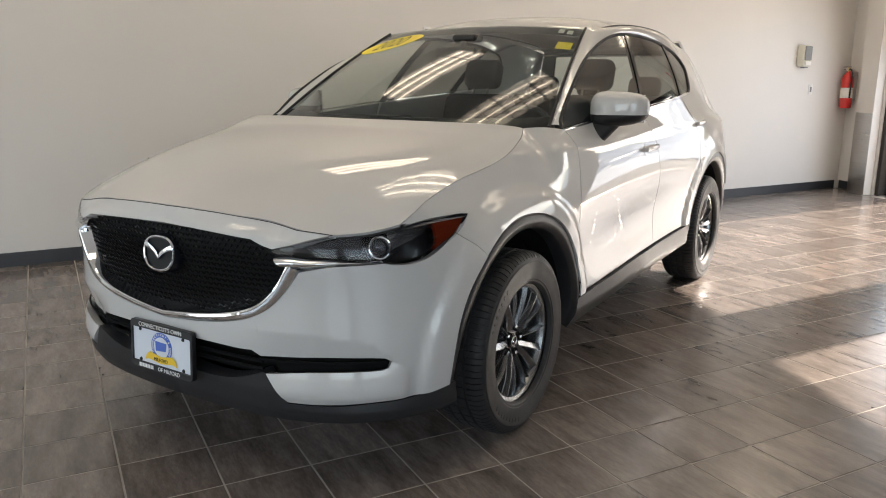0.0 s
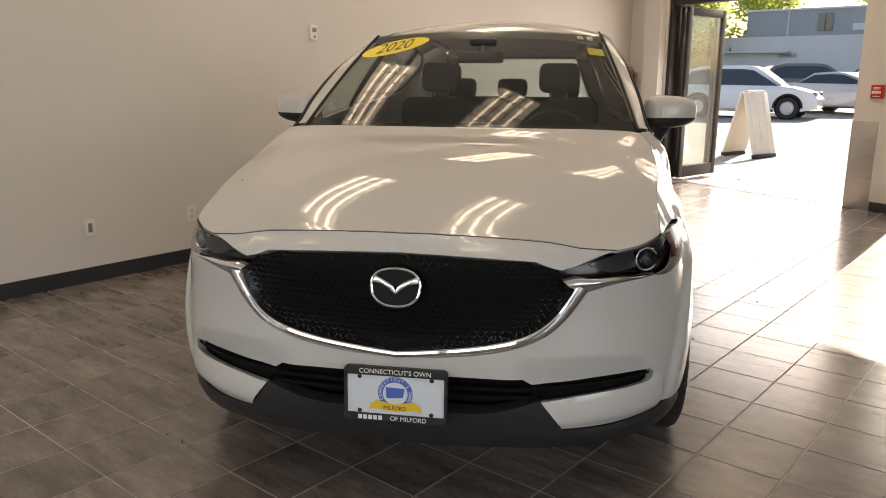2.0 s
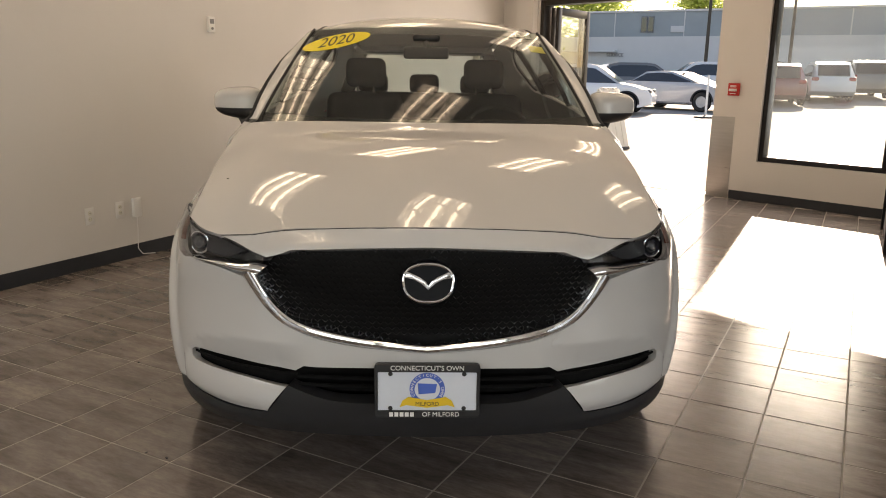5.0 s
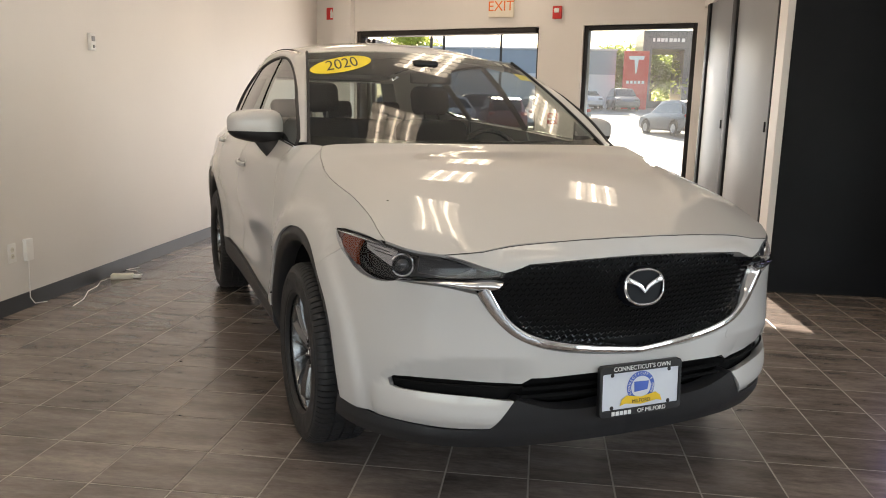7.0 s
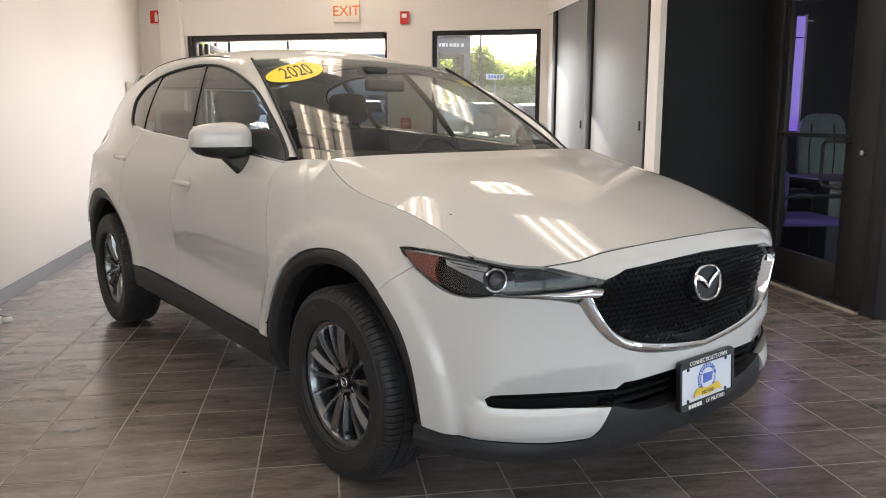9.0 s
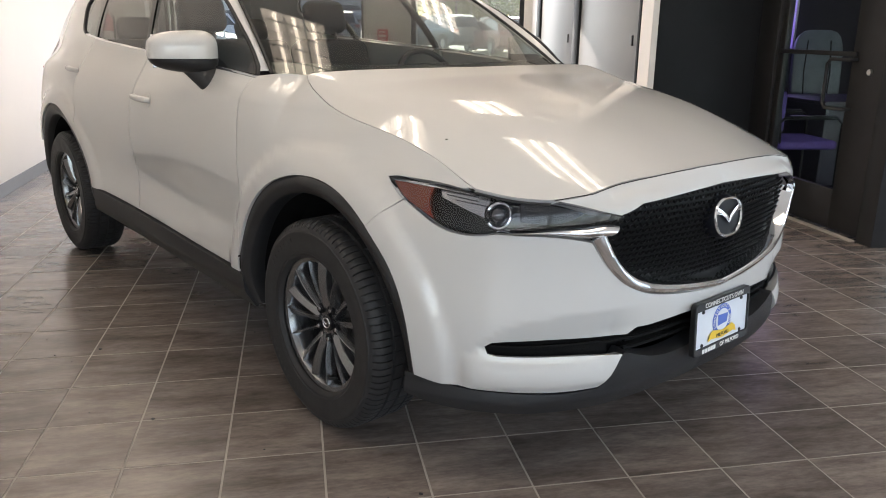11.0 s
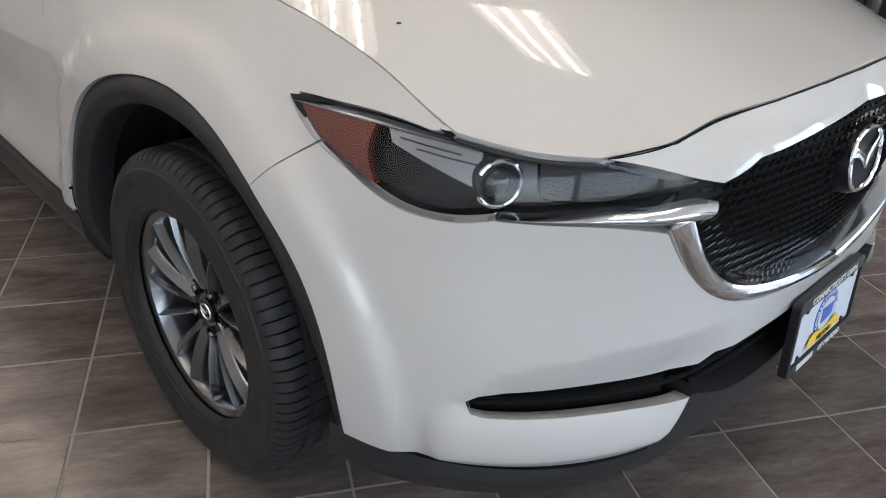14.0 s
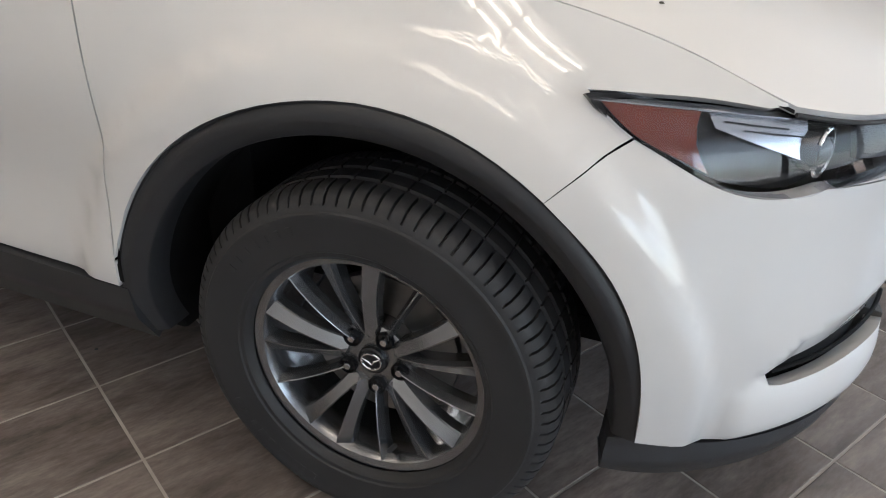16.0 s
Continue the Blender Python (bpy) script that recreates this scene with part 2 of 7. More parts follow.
structure("wall_west", box(-0.15, BACK - 0.15, -0.1, 0, 7.8, CEIL), M_WALL, "long plain off-white painted wall of the showroom", WEST)
bm = box(-0.3, 0, -0.1, DOOR0, 0.24, CEIL)
box(DOOR0, 0, HEAD, DOOR1, 0.24, CEIL, bm=bm)
box(DOOR1, 0, -0.1, WIN0, 0.24, CEIL, bm=bm)
box(WIN0, 0, HEAD, WIN1, 0.24, CEIL, bm=bm)
box(WIN0, 0, -0.1, WIN1, 0.24, SILL, bm=bm)
box(WIN1, 0, -0.1, 7.2, 0.24, CEIL, bm=bm)
structure("wall_north", bm, M_WALL, "off-white painted front wall with door and window openings", GLAZED)
# slim pilaster in the corner beside the door
structure("wall_corner", box(0.30, -0.10, 0, DOOR0 - 0.03, -0.002, CEIL, 0.004), M_WALL, "off-white corner pilaster beside the folding door", GLAZED)

# lockers' wall, black return wall and the office front
CX = 1.80
structure("wall_lockers", box(CX + 0.05, 2.86, 0, CX + 0.20, 6.1, CEIL), M_WALL, "off-white partition behind the grey sliding panels")
structure("wall_header", box(CX - 0.02, 2.86, 2.44, CX + 0.05, 5.75, CEIL), M_WALL, "off-white bulkhead above the grey sliding panels")
structure("wall_post", box(CX - 0.03, 2.66, 0, CX + 0.02, 2.855, CEIL, 0.004), M_WALL, "narrow off-white end post of the partition", category="post")
structure("wall_black", box(CX + 0.021, 2.67, 0, 2.70, 2.85, CEIL), M_BLACKPANEL, "matt black return wall beside the office door")
SOUTH = [(-2.9, -0.06), (0.06, 2.9), (3.02, 5.86)]
EAST = [(-5.4, -3.1), (-2.5, -0.2)]
bm = box(WX - 0.15, BACK - 0.15, -0.1, 7.0, BACK, 0.45)
box(WX - 0.15, BACK - 0.15, 2.55, 7.0, BACK, CEIL, bm=bm)
for a, b in ((WX - 0.15, -2.9), (-0.06, 0.06), (2.9, 3.02), (5.86, 7.0)):
    box(a, BACK - 0.15, 0.45, b, BACK, 2.55, bm=bm)
structure("wall_south", bm, M_WALL, "off-white painted rear wall of the showroom with three shop windows")
bm = box(7.0, BACK - 0.15, -0.1, 7.15, 6.2, 0.45)
box(7.0, BACK - 0.15, 2.55, 7.15, 6.2, CEIL, bm=bm)
for a, b in ((BACK - 0.15, -5.4), (-3.1, -2.5), (-0.2, 6.2)):
    box(7.0, a, 0.45, 7.15, b, 2.55, bm=bm)
structure("wall_east", bm, M_WALL, "off-white painted side wall of the showroom with two shop windows")


def shop_window(name, m, width, watts, tint):
    """A fixed shop window in a wall that faces the room along +y; x runs along it. The sky's light stands in its opening."""
    w = empty(name, m, "large shop window in a black frame", "window", kind="structure")
    for q in ((0.002, 0.452, 0.05, 2.548), (width - 0.05, 0.452, width - 0.002, 2.548), (0.05, 0.452, width - 0.05, 0.50), (0.05, 2.50, width - 0.05, 2.548)):
        part("frame_member", box(q[0], -0.12, q[1], q[2], -0.02, q[3], 0.003), M_BLACKMET, w)
    pn = part("pane", box(0.045, -0.075, 0.495, width - 0.045, -0.069, 2.505), M_PANE, w, "clear glass pane")
    pn.visible_shadow = False
    lamp = new("window_light", bpy.data.lights.new("window_light", "AREA"))
    lamp.data.shape, lamp.data.size, lamp.data.size_y = "RECTANGLE", width - 0.1, 2.0
    lamp.data.energy, lamp.data.color = watts, tint
    lamp.matrix_world = m @ look((width / 2, -0.16, 1.5), (width / 2, 6, 1.3))


for n, (a, b) in enumerate(SOUTH):
    shop_window("window_%d" % (n + 3), pose(a, BACK, 0), b - a, 13 if n == 0 else 9, (0.93, 0.95, 0.95))
for n, (a, b) in enumerate(EAST):
    shop_window("window_%d" % (n + 6), pose(7.0, a, 0, 0, 0, 90), b - a, 17, (0.80, 0.90, 1.0))
structure("ceiling", box(WX - 0.15, BACK - 0.15, CEIL, 7.15, 8.1, CEIL + 0.15), M_CEIL, "off-white suspended showroom ceiling", category="ceiling")

# black vinyl baseboards
structure("baseboard_1", box(0, BACK, 0, 0.008, 7.62, 0.10, 0.002), M_BASE, "black vinyl baseboard along the plain wall", WEST, category="baseboard")
structure("baseboard_2", box(DOOR1 + 0.28, -0.008, 0, 5.2, -0.0005, 0.10, 0.002), M_BASE, "black vinyl baseboard under the window", GLAZED, category="baseboard")
structure("baseboard_3", box(0.0, -0.008, 0, 0.29, -0.0005, 0.10, 0.002), M_BASE, "black vinyl baseboard in the corner by the door", GLAZED, category="baseboard")

# stainless kick plates on both sides of the door
plate = part("kick_plate", box(0.30, -0.106, 0.0, DOOR0 - 0.026, -0.101, 0.94, 0.0015), M_STEEL, None, "", GLAZED)
tagged(plate, "scuffed brushed steel guard plate beside the folding door", "guard plate", "guard plates by the door")
plate = part("kick_plate", box(DOOR1 - 0.005, -0.006, 0.0, DOOR1 + 0.27, -0.0015, 0.91, 0.0015), M_STEEL, None, "", GLAZED)
part("edge_plate", box(DOOR1 - 0.006, -0.001, 0.0, DOOR1 - 0.001, 0.235, 0.91, 0.001), M_STEEL, plate)
tagged(plate, "scuffed brushed steel guard plate on the pier between door and window", "guard plate", "guard plates by the door")


# ---- folding door, open ----
def leaf(parent, m, width, height):
    """A glazed aluminium door leaf in x, z, 5 cm deep."""
    d, s = 0.045, 0.085
    lf = empty("door_leaf", m)
    lf.parent = parent
    part("stile", box(0, 0, 0.02, s, d, height, 0.003), M_BRONZE, lf)
    part("stile", box(width - s, 0, 0.02, width, d, height, 0.003), M_BRONZE, lf)
    part("rail", box(s, 0.001, height - 0.10, width - s, d - 0.001, height, 0.003), M_BRONZE, lf)
    part("rail", box(s, 0.001, 0.02, width - s, d - 0.001, 0.17, 0.003), M_BRONZE, lf)
    gl = part("pane", box(s - 0.005, d / 2 - 0.003, 0.165, width - s + 0.005, d / 2 + 0.003, height - 0.095), M_PANE, lf, "clear glass pane")
    gl.visible_shadow = False
    return lf


door = empty("door_1", GLAZED, "open black-framed glazed folding door, its leaves stacked at the jamb", "door", kind="structure")
fr = bmesh.new()
box(DOOR0 + 0.002, 0.02, 0, DOOR0 + 0.06, 0.22, HEAD - 0.002, 0.003, bm=fr)
part("jamb", fr, M_BRONZE, door)
part("jamb", box(DOOR1 - 0.05, 0.09, 0, DOOR1 - 0.007, 0.20, HEAD - 0.002, 0.003), M_BRONZE, door)
part("head_track", box(DOOR0 + 0.061, 0.03, HEAD - 0.07, DOOR1 - 0.052, 0.21, HEAD - 0.002, 0.003), M_BRONZE, door)
part("threshold", box(DOOR0 + 0.061, 0.03, -0.03, DOOR1 - 0.052, 0.22, 0.006, 0.002), M_STEEL, door, "worn metal threshold")
leaf(door, pose(DOOR0 + 0.125, 0.16, 0, 0, 0, 101), 0.90, 2.22)
leaf(door, pose(DOOR0 + 0.200, 0.17, 0, 0, 0, 101), 0.92, 2.22)

# ---- shop window ----
win = empty("window_1", GLAZED, "large fixed shop window in a black aluminium frame", "window", kind="structure")
f = 0.055
part("frame_member", box(WIN0 + 0.002, 0.03, SILL + 0.002, WIN0 + f, 0.15, HEAD - 0.002, 0.003), M_BLACKMET, win)
part("frame_member", box(WIN1 - f, 0.03, SILL + 0.002, WIN1 - 0.002, 0.15, HEAD - 0.002, 0.003), M_BLACKMET, win)
part("frame_member", box(WIN0 + f, 0.031, SILL + 0.002, WIN1 - f, 0.149, SILL + f, 0.003), M_BLACKMET, win)
part("frame_member", box(WIN0 + f, 0.031, HEAD - f, WIN1 - f, 0.149, HEAD - 0.002, 0.003), M_BLACKMET, win)
pane = part("pane", box(WIN0 + f - 0.006, 0.085, SILL + f - 0.006, WIN1 - f + 0.006, 0.091, HEAD - f + 0.006), M_DUSTYPANE, win, "slightly dusty glass pane")
pane.visible_shadow = False
# the sky's light in the two openings
for a, b, z0, z1, watts in ((DOOR0 + 0.25, DOOR1 - 0.1, 0.15, HEAD - 0.1, 9), (WIN0 + 0.08, WIN1 - 0.08, SILL + 0.08, HEAD - 0.08, 6)):
    lamp = new("window_light", bpy.data.lights.new("window_light", "AREA"))
    lamp.data.shape, lamp.data.size, lamp.data.size_y = "RECTANGLE", b - a, z1 - z0
    lamp.data.energy, lamp.data.color = watts, (0.86, 0.93, 1.0)
    lamp.matrix_world = GLAZED @ look(((a + b) / 2, 0.26, (z0 + z1) / 2), ((a + b) / 2, -4, (z0 + z1) / 2 - 2.6))

# ---- grey sliding panels in black tracks ----
lock = empty("wardrobe", pose(CX, 0, 0), "row of light grey sliding panels with black edge trim", "sliding panels")
for y0, y1, handle in ((2.90, 4.19, 3.02), (4.34, 5.36, 4.50)):
    pn = part("panel", box(-0.012, y0, 0.02, 0.03, y1, 2.43, 0.003), M_LOCKER, lock, "light grey laminate panel")
    part("handle", box(-0.024, handle - 0.012, 1.17, -0.011, handle + 0.012, 1.25, 0.004), M_BLACKPL, pn)
for y0, y1 in ((2.862, 2.898), (4.192, 4.338), (5.362, 5.48)):
    part("trim", box(-0.034, y0, 0.0, 0.04, y1, 2.435, 0.003), M_BLACKPANEL, lock, "black upright trim")

# ---- office front: black frame, glass door, side glazing ----
OX = 2.70
off = empty("door_2", pose(OX, 0, 0), "black aluminium framed glass door of the office, closed", "door", kind="structure")
HD = 2.35
part("jamb", box(-0.05, 2.44, 0, 0.06, 2.698, HD, 0.004), M_BLACKMET, off)
part("jamb", box(-0.05, 1.20, 0, 0.08, 1.335, CEIL - 0.002, 0.004), M_BLACKMET, off)
part("head_member", box(-0.05, 1.335, HD - 0.1, 0.06, 2.44, HD, 0.004), M_BLACKMET, off)
lf = empty("door_leaf")
lf.parent = off
part("stile", box(-0.025, 2.375, 0.02, 0.02, 2.435, HD - 0.102, 0.003), M_BLACKMET, lf)
part("stile", box(-0.025, 1.34, 0.02, 0.02, 1.65, HD - 0.102, 0.003), M_BLACKMET, lf)
part("rail", box(-0.024, 1.65, 0.02, 0.019, 2.375, 0.28, 0.003), M_BLACKMET, lf)
part("rail", box(-0.024, 1.65, HD - 0.22, 0.019, 2.375, HD - 0.102, 0.003), M_BLACKMET, lf)
part("push_bar", box(-0.045, 1.60, 1.14, -0.026, 2.40, 1.17, 0.004), M_BLACKMET, lf)
g = part("pane", box(-0.006, 1.645, 0.275, 0.0, 2.38, HD - 0.215), M_PANE, lf, "clear glass pane")
hb = tube([(-0.02, 1.60, 1.12), (-0.07, 1.61, 1.12), (-0.085, 1.64, 1.12), (-0.085, 1.77, 1.12), (-0.085, 1.80, 1.09), (-0.085, 1.80, 0.84), (-0.085, 1.77, 0.81), (-0.085, 1.64, 0.81), (-0.07, 1.61, 0.81), (-0.02, 1.60, 0.81)], 0.012)
part("pull_handle", hb, M_BLACKMET, lf, "black tubular pull handle")
part("lock", lathe([(0.0, -0.012), (0.018, -0.012), (0.02, 0.0), (0.0, 0.0)], 20, "x"), M_STEEL, lf, m=pose(-0.027, 1.47, 1.05))
structure("wall_office_head", box(OX - 0.05, 1.20, HD, OX + 0.10, 2.698, CEIL), M_BLACKPANEL, "matt black wall above the office door")
structure("threshold", box(OX - 0.09, 1.34, 0, OX - 0.052, 2.44, 0.012, 0.003), M_GROUT, "pale worn threshold strip under the office door", category="threshold")
sw = empty("window_2", pose(0, 0, 0), "floor to ceiling office glazing in a black frame", "window", kind="structure")
part("frame_member", box(OX + 0.081, 1.21, 0.0, 6.9, 1.30, 0.09, 0.003), M_BLACKMET, sw)
part("frame_member", box(OX + 0.081, 1.21, HD - 0.06, 6.9, 1.30, HD, 0.003), M_BLACKMET, sw)
for x in (4.2, 5.6):
    part("frame_member", box(x, 1.212, 0.09, x + 0.06, 1.298, HD - 0.06, 0.003), M_BLACKMET, sw)
for a, b in ((OX + 0.081, 4.2), (4.26, 5.6), (5.66, 6.9)):
    part("pane", box(a, 1.25, 0.09, b, 1.256, HD - 0.06), M_PANE, sw, "clear glass pane")
structure("wall_office_top", box(OX + 0.10, 1.20, HD, 7.0, 1.30, CEIL), M_BLACKPANEL, "matt black wall above the office glazing")
structure("wall_office_back", box(5.4, 1.3, 0, 5.5, 4.6, CEIL), M_OFFICE, "office wall, its shade put into near-black colour")
structure("wall_office_north", box(2.0, 4.5, 0, 5.5, 4.6, CEIL), M_OFFICE, "office wall behind the chairs, shade put into its colour")

# ---- ceiling lights: recessed fluorescent fittings ----
M_TUBE = lamp_material("fluorescent_tube", (1.0, 0.85, 0.63), 2.9)
M_DIFFUSER = lamp_material("acrylic_panel", (1.0, 0.85, 0.63), 0.56)
M_REFL = material("white_reflector", (0.72, 0.71, 0.68), 0.35, vary=0.03)


def troffer():
    t = empty("ceiling_light", None, "recessed fluorescent ceiling light with a ribbed acrylic panel", "ceiling light", "ceiling lights")
    w, l, h = 0.30, 0.60, 0.07
    bm = box(-w, -l, -0.012, -w + 0.02, l, 0.0, 0.002)
    box(w - 0.02, -l, -0.012, w, l, 0.0, 0.002, bm=bm)
    box(-w + 0.02, -l, -0.012, w - 0.02, -l + 0.02, 0.0, 0.002, bm=bm)
    box(-w + 0.02, l - 0.02, -0.012, w - 0.02, l, 0.0, 0.002, bm=bm)
    part("frame", bm, M_WHITEPL, t)
    part("reflector", box(-w + 0.021, -l + 0.021, -0.006, w - 0.021, l - 0.021, -0.003), M_REFL, t)
    part("diffuser", box(-w + 0.021, -l + 0.021, -0.0105, w - 0.021, l - 0.021, -0.008), M_DIFFUSER, t, "glowing acrylic panel")
    for k in (-1, 0, 1):
        part("tube", tube([(0.17 * k, -l + 0.05, -0.014), (0.17 * k, l - 0.05, -0.014)], 0.016, 8), M_TUBE, t, "lit fluorescent tube")
    for k in range(-2, 3):
        part("cross_rib", box(-w + 0.021, 0.193 * k - 0.006, -0.040, w - 0.021, 0.193 * k + 0.006, -0.0105), M_REFL, t)
    for k in (-1, 1):
        part("long_rib", box(0.088 * k - 0.006, -l + 0.021, -0.038, 0.088 * k + 0.006, l - 0.021, -0.0105), M_REFL, t)
    return t


first = troffer()
LIGHTS = [(x, y) for x in (-2.32, -0.63, 1.0) for y in (-1.45, 1.0, 3.47, 5.92) if not (x > 0.5 and y > 5)]
first.matrix_basis = pose(*LIGHTS[0], CEIL)
for x, y in LIGHTS[1:]:
    copy_thing(first, pose(x, y, CEIL))

# ---- the car's outer skin: x to its left, y to its rear, z up, from the ground under the front axle ----


def spline(xs, ys):
    """A smooth curve through the knots (natural cubic)."""
    xs, ys = np.array(xs, float), np.array(ys, float)
    n, h = len(xs), np.diff(xs)
    a, r = np.eye(n), np.zeros((n,) + ys.shape[1:])
    for i in range(1, n - 1):
        a[i, i - 1], a[i, i], a[i, i + 1] = h[i - 1], 2 * (h[i - 1] + h[i]), h[i]
        r[i] = 6 * ((ys[i + 1] - ys[i]) / h[i] - (ys[i] - ys[i - 1]) / h[i - 1])
    m = np.linalg.solve(a, r)

    def at(x):
        x = float(min(max(x, xs[0] - 0.2), xs[-1] + 0.2))
        i = int(min(max(np.searchsorted(xs, x) - 1, 0), n - 2))
        u, v, d = x - xs[i], xs[i + 1] - x, h[i]
        return (m[i] * v**3 + m[i + 1] * u**3) / (6 * d) + (ys[i] / d - m[i] * d / 6) * v + (ys[i + 1] / d - m[i + 1] * d / 6) * u

    return at


PLAN = [(-0.25, -0.872), (0, -0.885), (0.25, -0.872), (0.45, -0.838), (0.6, -0.775), (0.72, -0.69), (0.81, -0.585), (0.868, -0.47), (0.903, -0.33), (0.915, -0.1), (0.918, 0.3),
        (0.918, 1.2), (0.918, 2.2), (0.912, 2.7), (0.893, 3.05), (0.85, 3.28), (0.74, 3.46), (0.5, 3.57), (0, 3.62), (-0.5, 3.57)]
ARC = [-0.25]
for (xa, ya), (xb, yb) in zip(PLAN, PLAN[1:]):
    ARC.append(ARC[-1] + math.hypot(xb - xa, yb - ya))
ARC = [a - ARC[1] for a in ARC]
plan_at = spline(ARC, PLAN)
ZK = [0.20, 0.30, 0.40, 0.50, 0.60, 0.70, 0.80, 0.90, 1.00, 1.10]
# how far the skin lies inside the plan line: a row for each place along it, a column for each height
SK = [0.0, 0.5, 1.03, 1.33, 1.63, 2.22, 3.2, 4.4, 5.1, 5.9]
INSET = [
    [0.080, 0.040, 0.015, 0.005, 0.002, 0.008, 0.012, 0.068, 0.20, 0.40],
    [0.070, 0.012, 0.000, -0.005, -0.004, -0.008, -0.012, 0.030, 0.12, 0.25],
    [0.060, 0.020, 0.000, -0.005, 0.000, 0.010, 0.025, 0.075, 0.15, 0.22],
    [0.060, 0.020, 0.005, 0.000, 0.000, 0.006, 0.018, 0.045, 0.095, 0.17],
    [0.080, 0.030, 0.008, 0.000, 0.000, 0.003, 0.008, 0.025, 0.055, 0.100],
    [0.100, 0.050, 0.012, 0.012, 0.015, 0.008, 0.000, 0.005, 0.020, 0.052],
    [0.120, 0.060, 0.030, 0.032, 0.030, 0.020, 0.004, 0.000, 0.012, 0.050],
    [0.100, 0.050, 0.010, 0.002, 0.000, 0.000, 0.000, 0.010, 0.030, 0.062],
    [0.100, 0.040, 0.010, 0.002, 0.000, 0.000, 0.005, 0.020, 0.040, 0.070],
    [0.120, 0.050, 0.010, 0.000, 0.000, 0.010, 0.020, 0.030, 0.060, 0.100],
]
inset_rows = spline(SK, INSET)


RING = {}


def ring_at(t):
    """The plan point, its direction and the inset curve at one place along the plan line."""
    if t not in RING:
        d = plan_at(t + 0.01) - plan_at(t - 0.01)
        RING[t] = (plan_at(t), d / math.hypot(*d), spline(ZK, inset_rows(t)))
    return RING[t]


def skin(s, z, lift=0.0):
    """The lower body: s metres along the plan line from the middle of the nose, at height z."""
    t = abs(s)
    p, d, row = ring_at(round(t, 4))
    off = float(row(z)) - lift
    x = p[0] - d[1] * off
    return Vector((x if s >= 0 else -x, p[1] + d[0] * off, z))

hood_mid = spline([-0.90, -0.828, -0.757, -0.65, -0.5, -0.3, 0.0, 0.3, 0.5], [0.870, 0.897, 0.917, 0.944, 0.980, 1.026, 1.090, 1.146, 1.175])
hood_side = spline([-0.85, -0.78, -0.734, -0.59, -0.46, -0.37, -0.265, -0.1, 0.04, 0.188, 0.5], [0.755, 0.782, 0.800, 0.862, 0.914, 0.944, 0.972, 1.006, 1.038, 1.084, 1.16])


def hood(x, y):
    a, b, u = hood_mid(y) + 0.024 * max(0.0, 1 - ((y + 0.36) / 0.45) ** 2) ** 1.3, hood_side(y), abs(x)
    # a crowned middle, then a fall to the edge beyond a crease that runs from the nose to the rear corner
    xc, w = 0.54 + 0.19 * (y + 0.78), 0.014

    def fall(v):
        rest = max(0.0, 1 - 0.42 * (0.785 / xc) ** 2.3) / max(0.06, 0.785 - xc)
        return 0.42 * (v / xc) ** 2.3 + rest * w * math.log1p(math.exp((v - xc) / w))
    return Vector((x, y, a - (a - b) * fall(u) / fall(0.785)))


side_low = spline([0.3, 0.5, 0.8, 1.1, 1.5, 2.2, 2.8, 3.2, 3.5], [0.790, 0.806, 0.833, 0.857, 0.867, 0.860, 0.818, 0.752, 0.68])
side_top = spline([0.3, 0.8, 1.2, 1.7, 2.4, 3.0, 3.4], [0.625, 0.615, 0.618, 0.626, 0.592, 0.525, 0.47])


def upper(y, z, lift=0.0):
    """The side of the cabin, from the waist up."""
    k = (z - 1.08) / 0.48
    return Vector((side_low(y) + (side_top(y) - side_low(y)) * k + 0.022 * 4 * k * (1 - k) + lift, y, z))


roof_mid = spline([1.2, 1.3, 1.5, 1.8, 2.2, 2.6, 3.0, 3.3], [1.562, 1.594, 1.636, 1.662, 1.665, 1.643, 1.590, 1.530])


def roof(x, y):
    return Vector((x, y, roof_mid(y) - 0.072 * (abs(x) / 0.62) ** 2.4))


def screen(u, v, lift=0.0):
    """The windscreen: u from -1 to 1 across, v from 0 at the cowl to 1 at the roof."""
    low = Vector((0.760 * u, 0.27 + 0.230 * abs(u) ** 2.2, 1.100 + 0.022 * u * u))
    top = Vector((0.600 * u, 1.235 - 0.012 * u * u, 1.578 - 0.026 * abs(u) ** 2.4))
    return low.lerp(top, v) + Vector((0, -0.55, 0.83)) * (0.035 * 4 * v * (1 - v) * (1 - 0.5 * u * u) + lift)


def body(s, z, lift=0.0):
    """Lower body and cabin side as one skin."""
    k = min(1.0, max(0.0, (z - 1.03) / 0.12))
    if k == 0.0 or abs(s) < 1.3:
        return skin(s, z, lift)
    k = k * k * (3 - 2 * k)
    y = ring_at(round(abs(s), 4))[0][1]
    up = upper(y, z, lift)
    if s < 0:
        up = Vector((-up[0], up[1], up[2]))
    low = skin(s, min(z, 1.15), lift)
    return Vector((low[0] * (1 - k) + up[0] * k, low[1] * (1 - k) + up[1] * k, z))

# ---- car: materials ----


def paint_material():
    m = material("pearl_white_paint", (0.505, 0.50, 0.485), 0.55, vary=0.012, scale=3, coat=1.0, bump=0.008, bump_scale=900)
    m.node_tree.nodes["Principled BSDF"].inputs["Coat Roughness"].default_value = 0.008
    m.node_tree.nodes["Principled BSDF"].inputs["Coat Weight"].default_value = 1.0
    m.node_tree.nodes["Principled BSDF"].inputs["Specular IOR Level"].default_value = 0.35
    return m


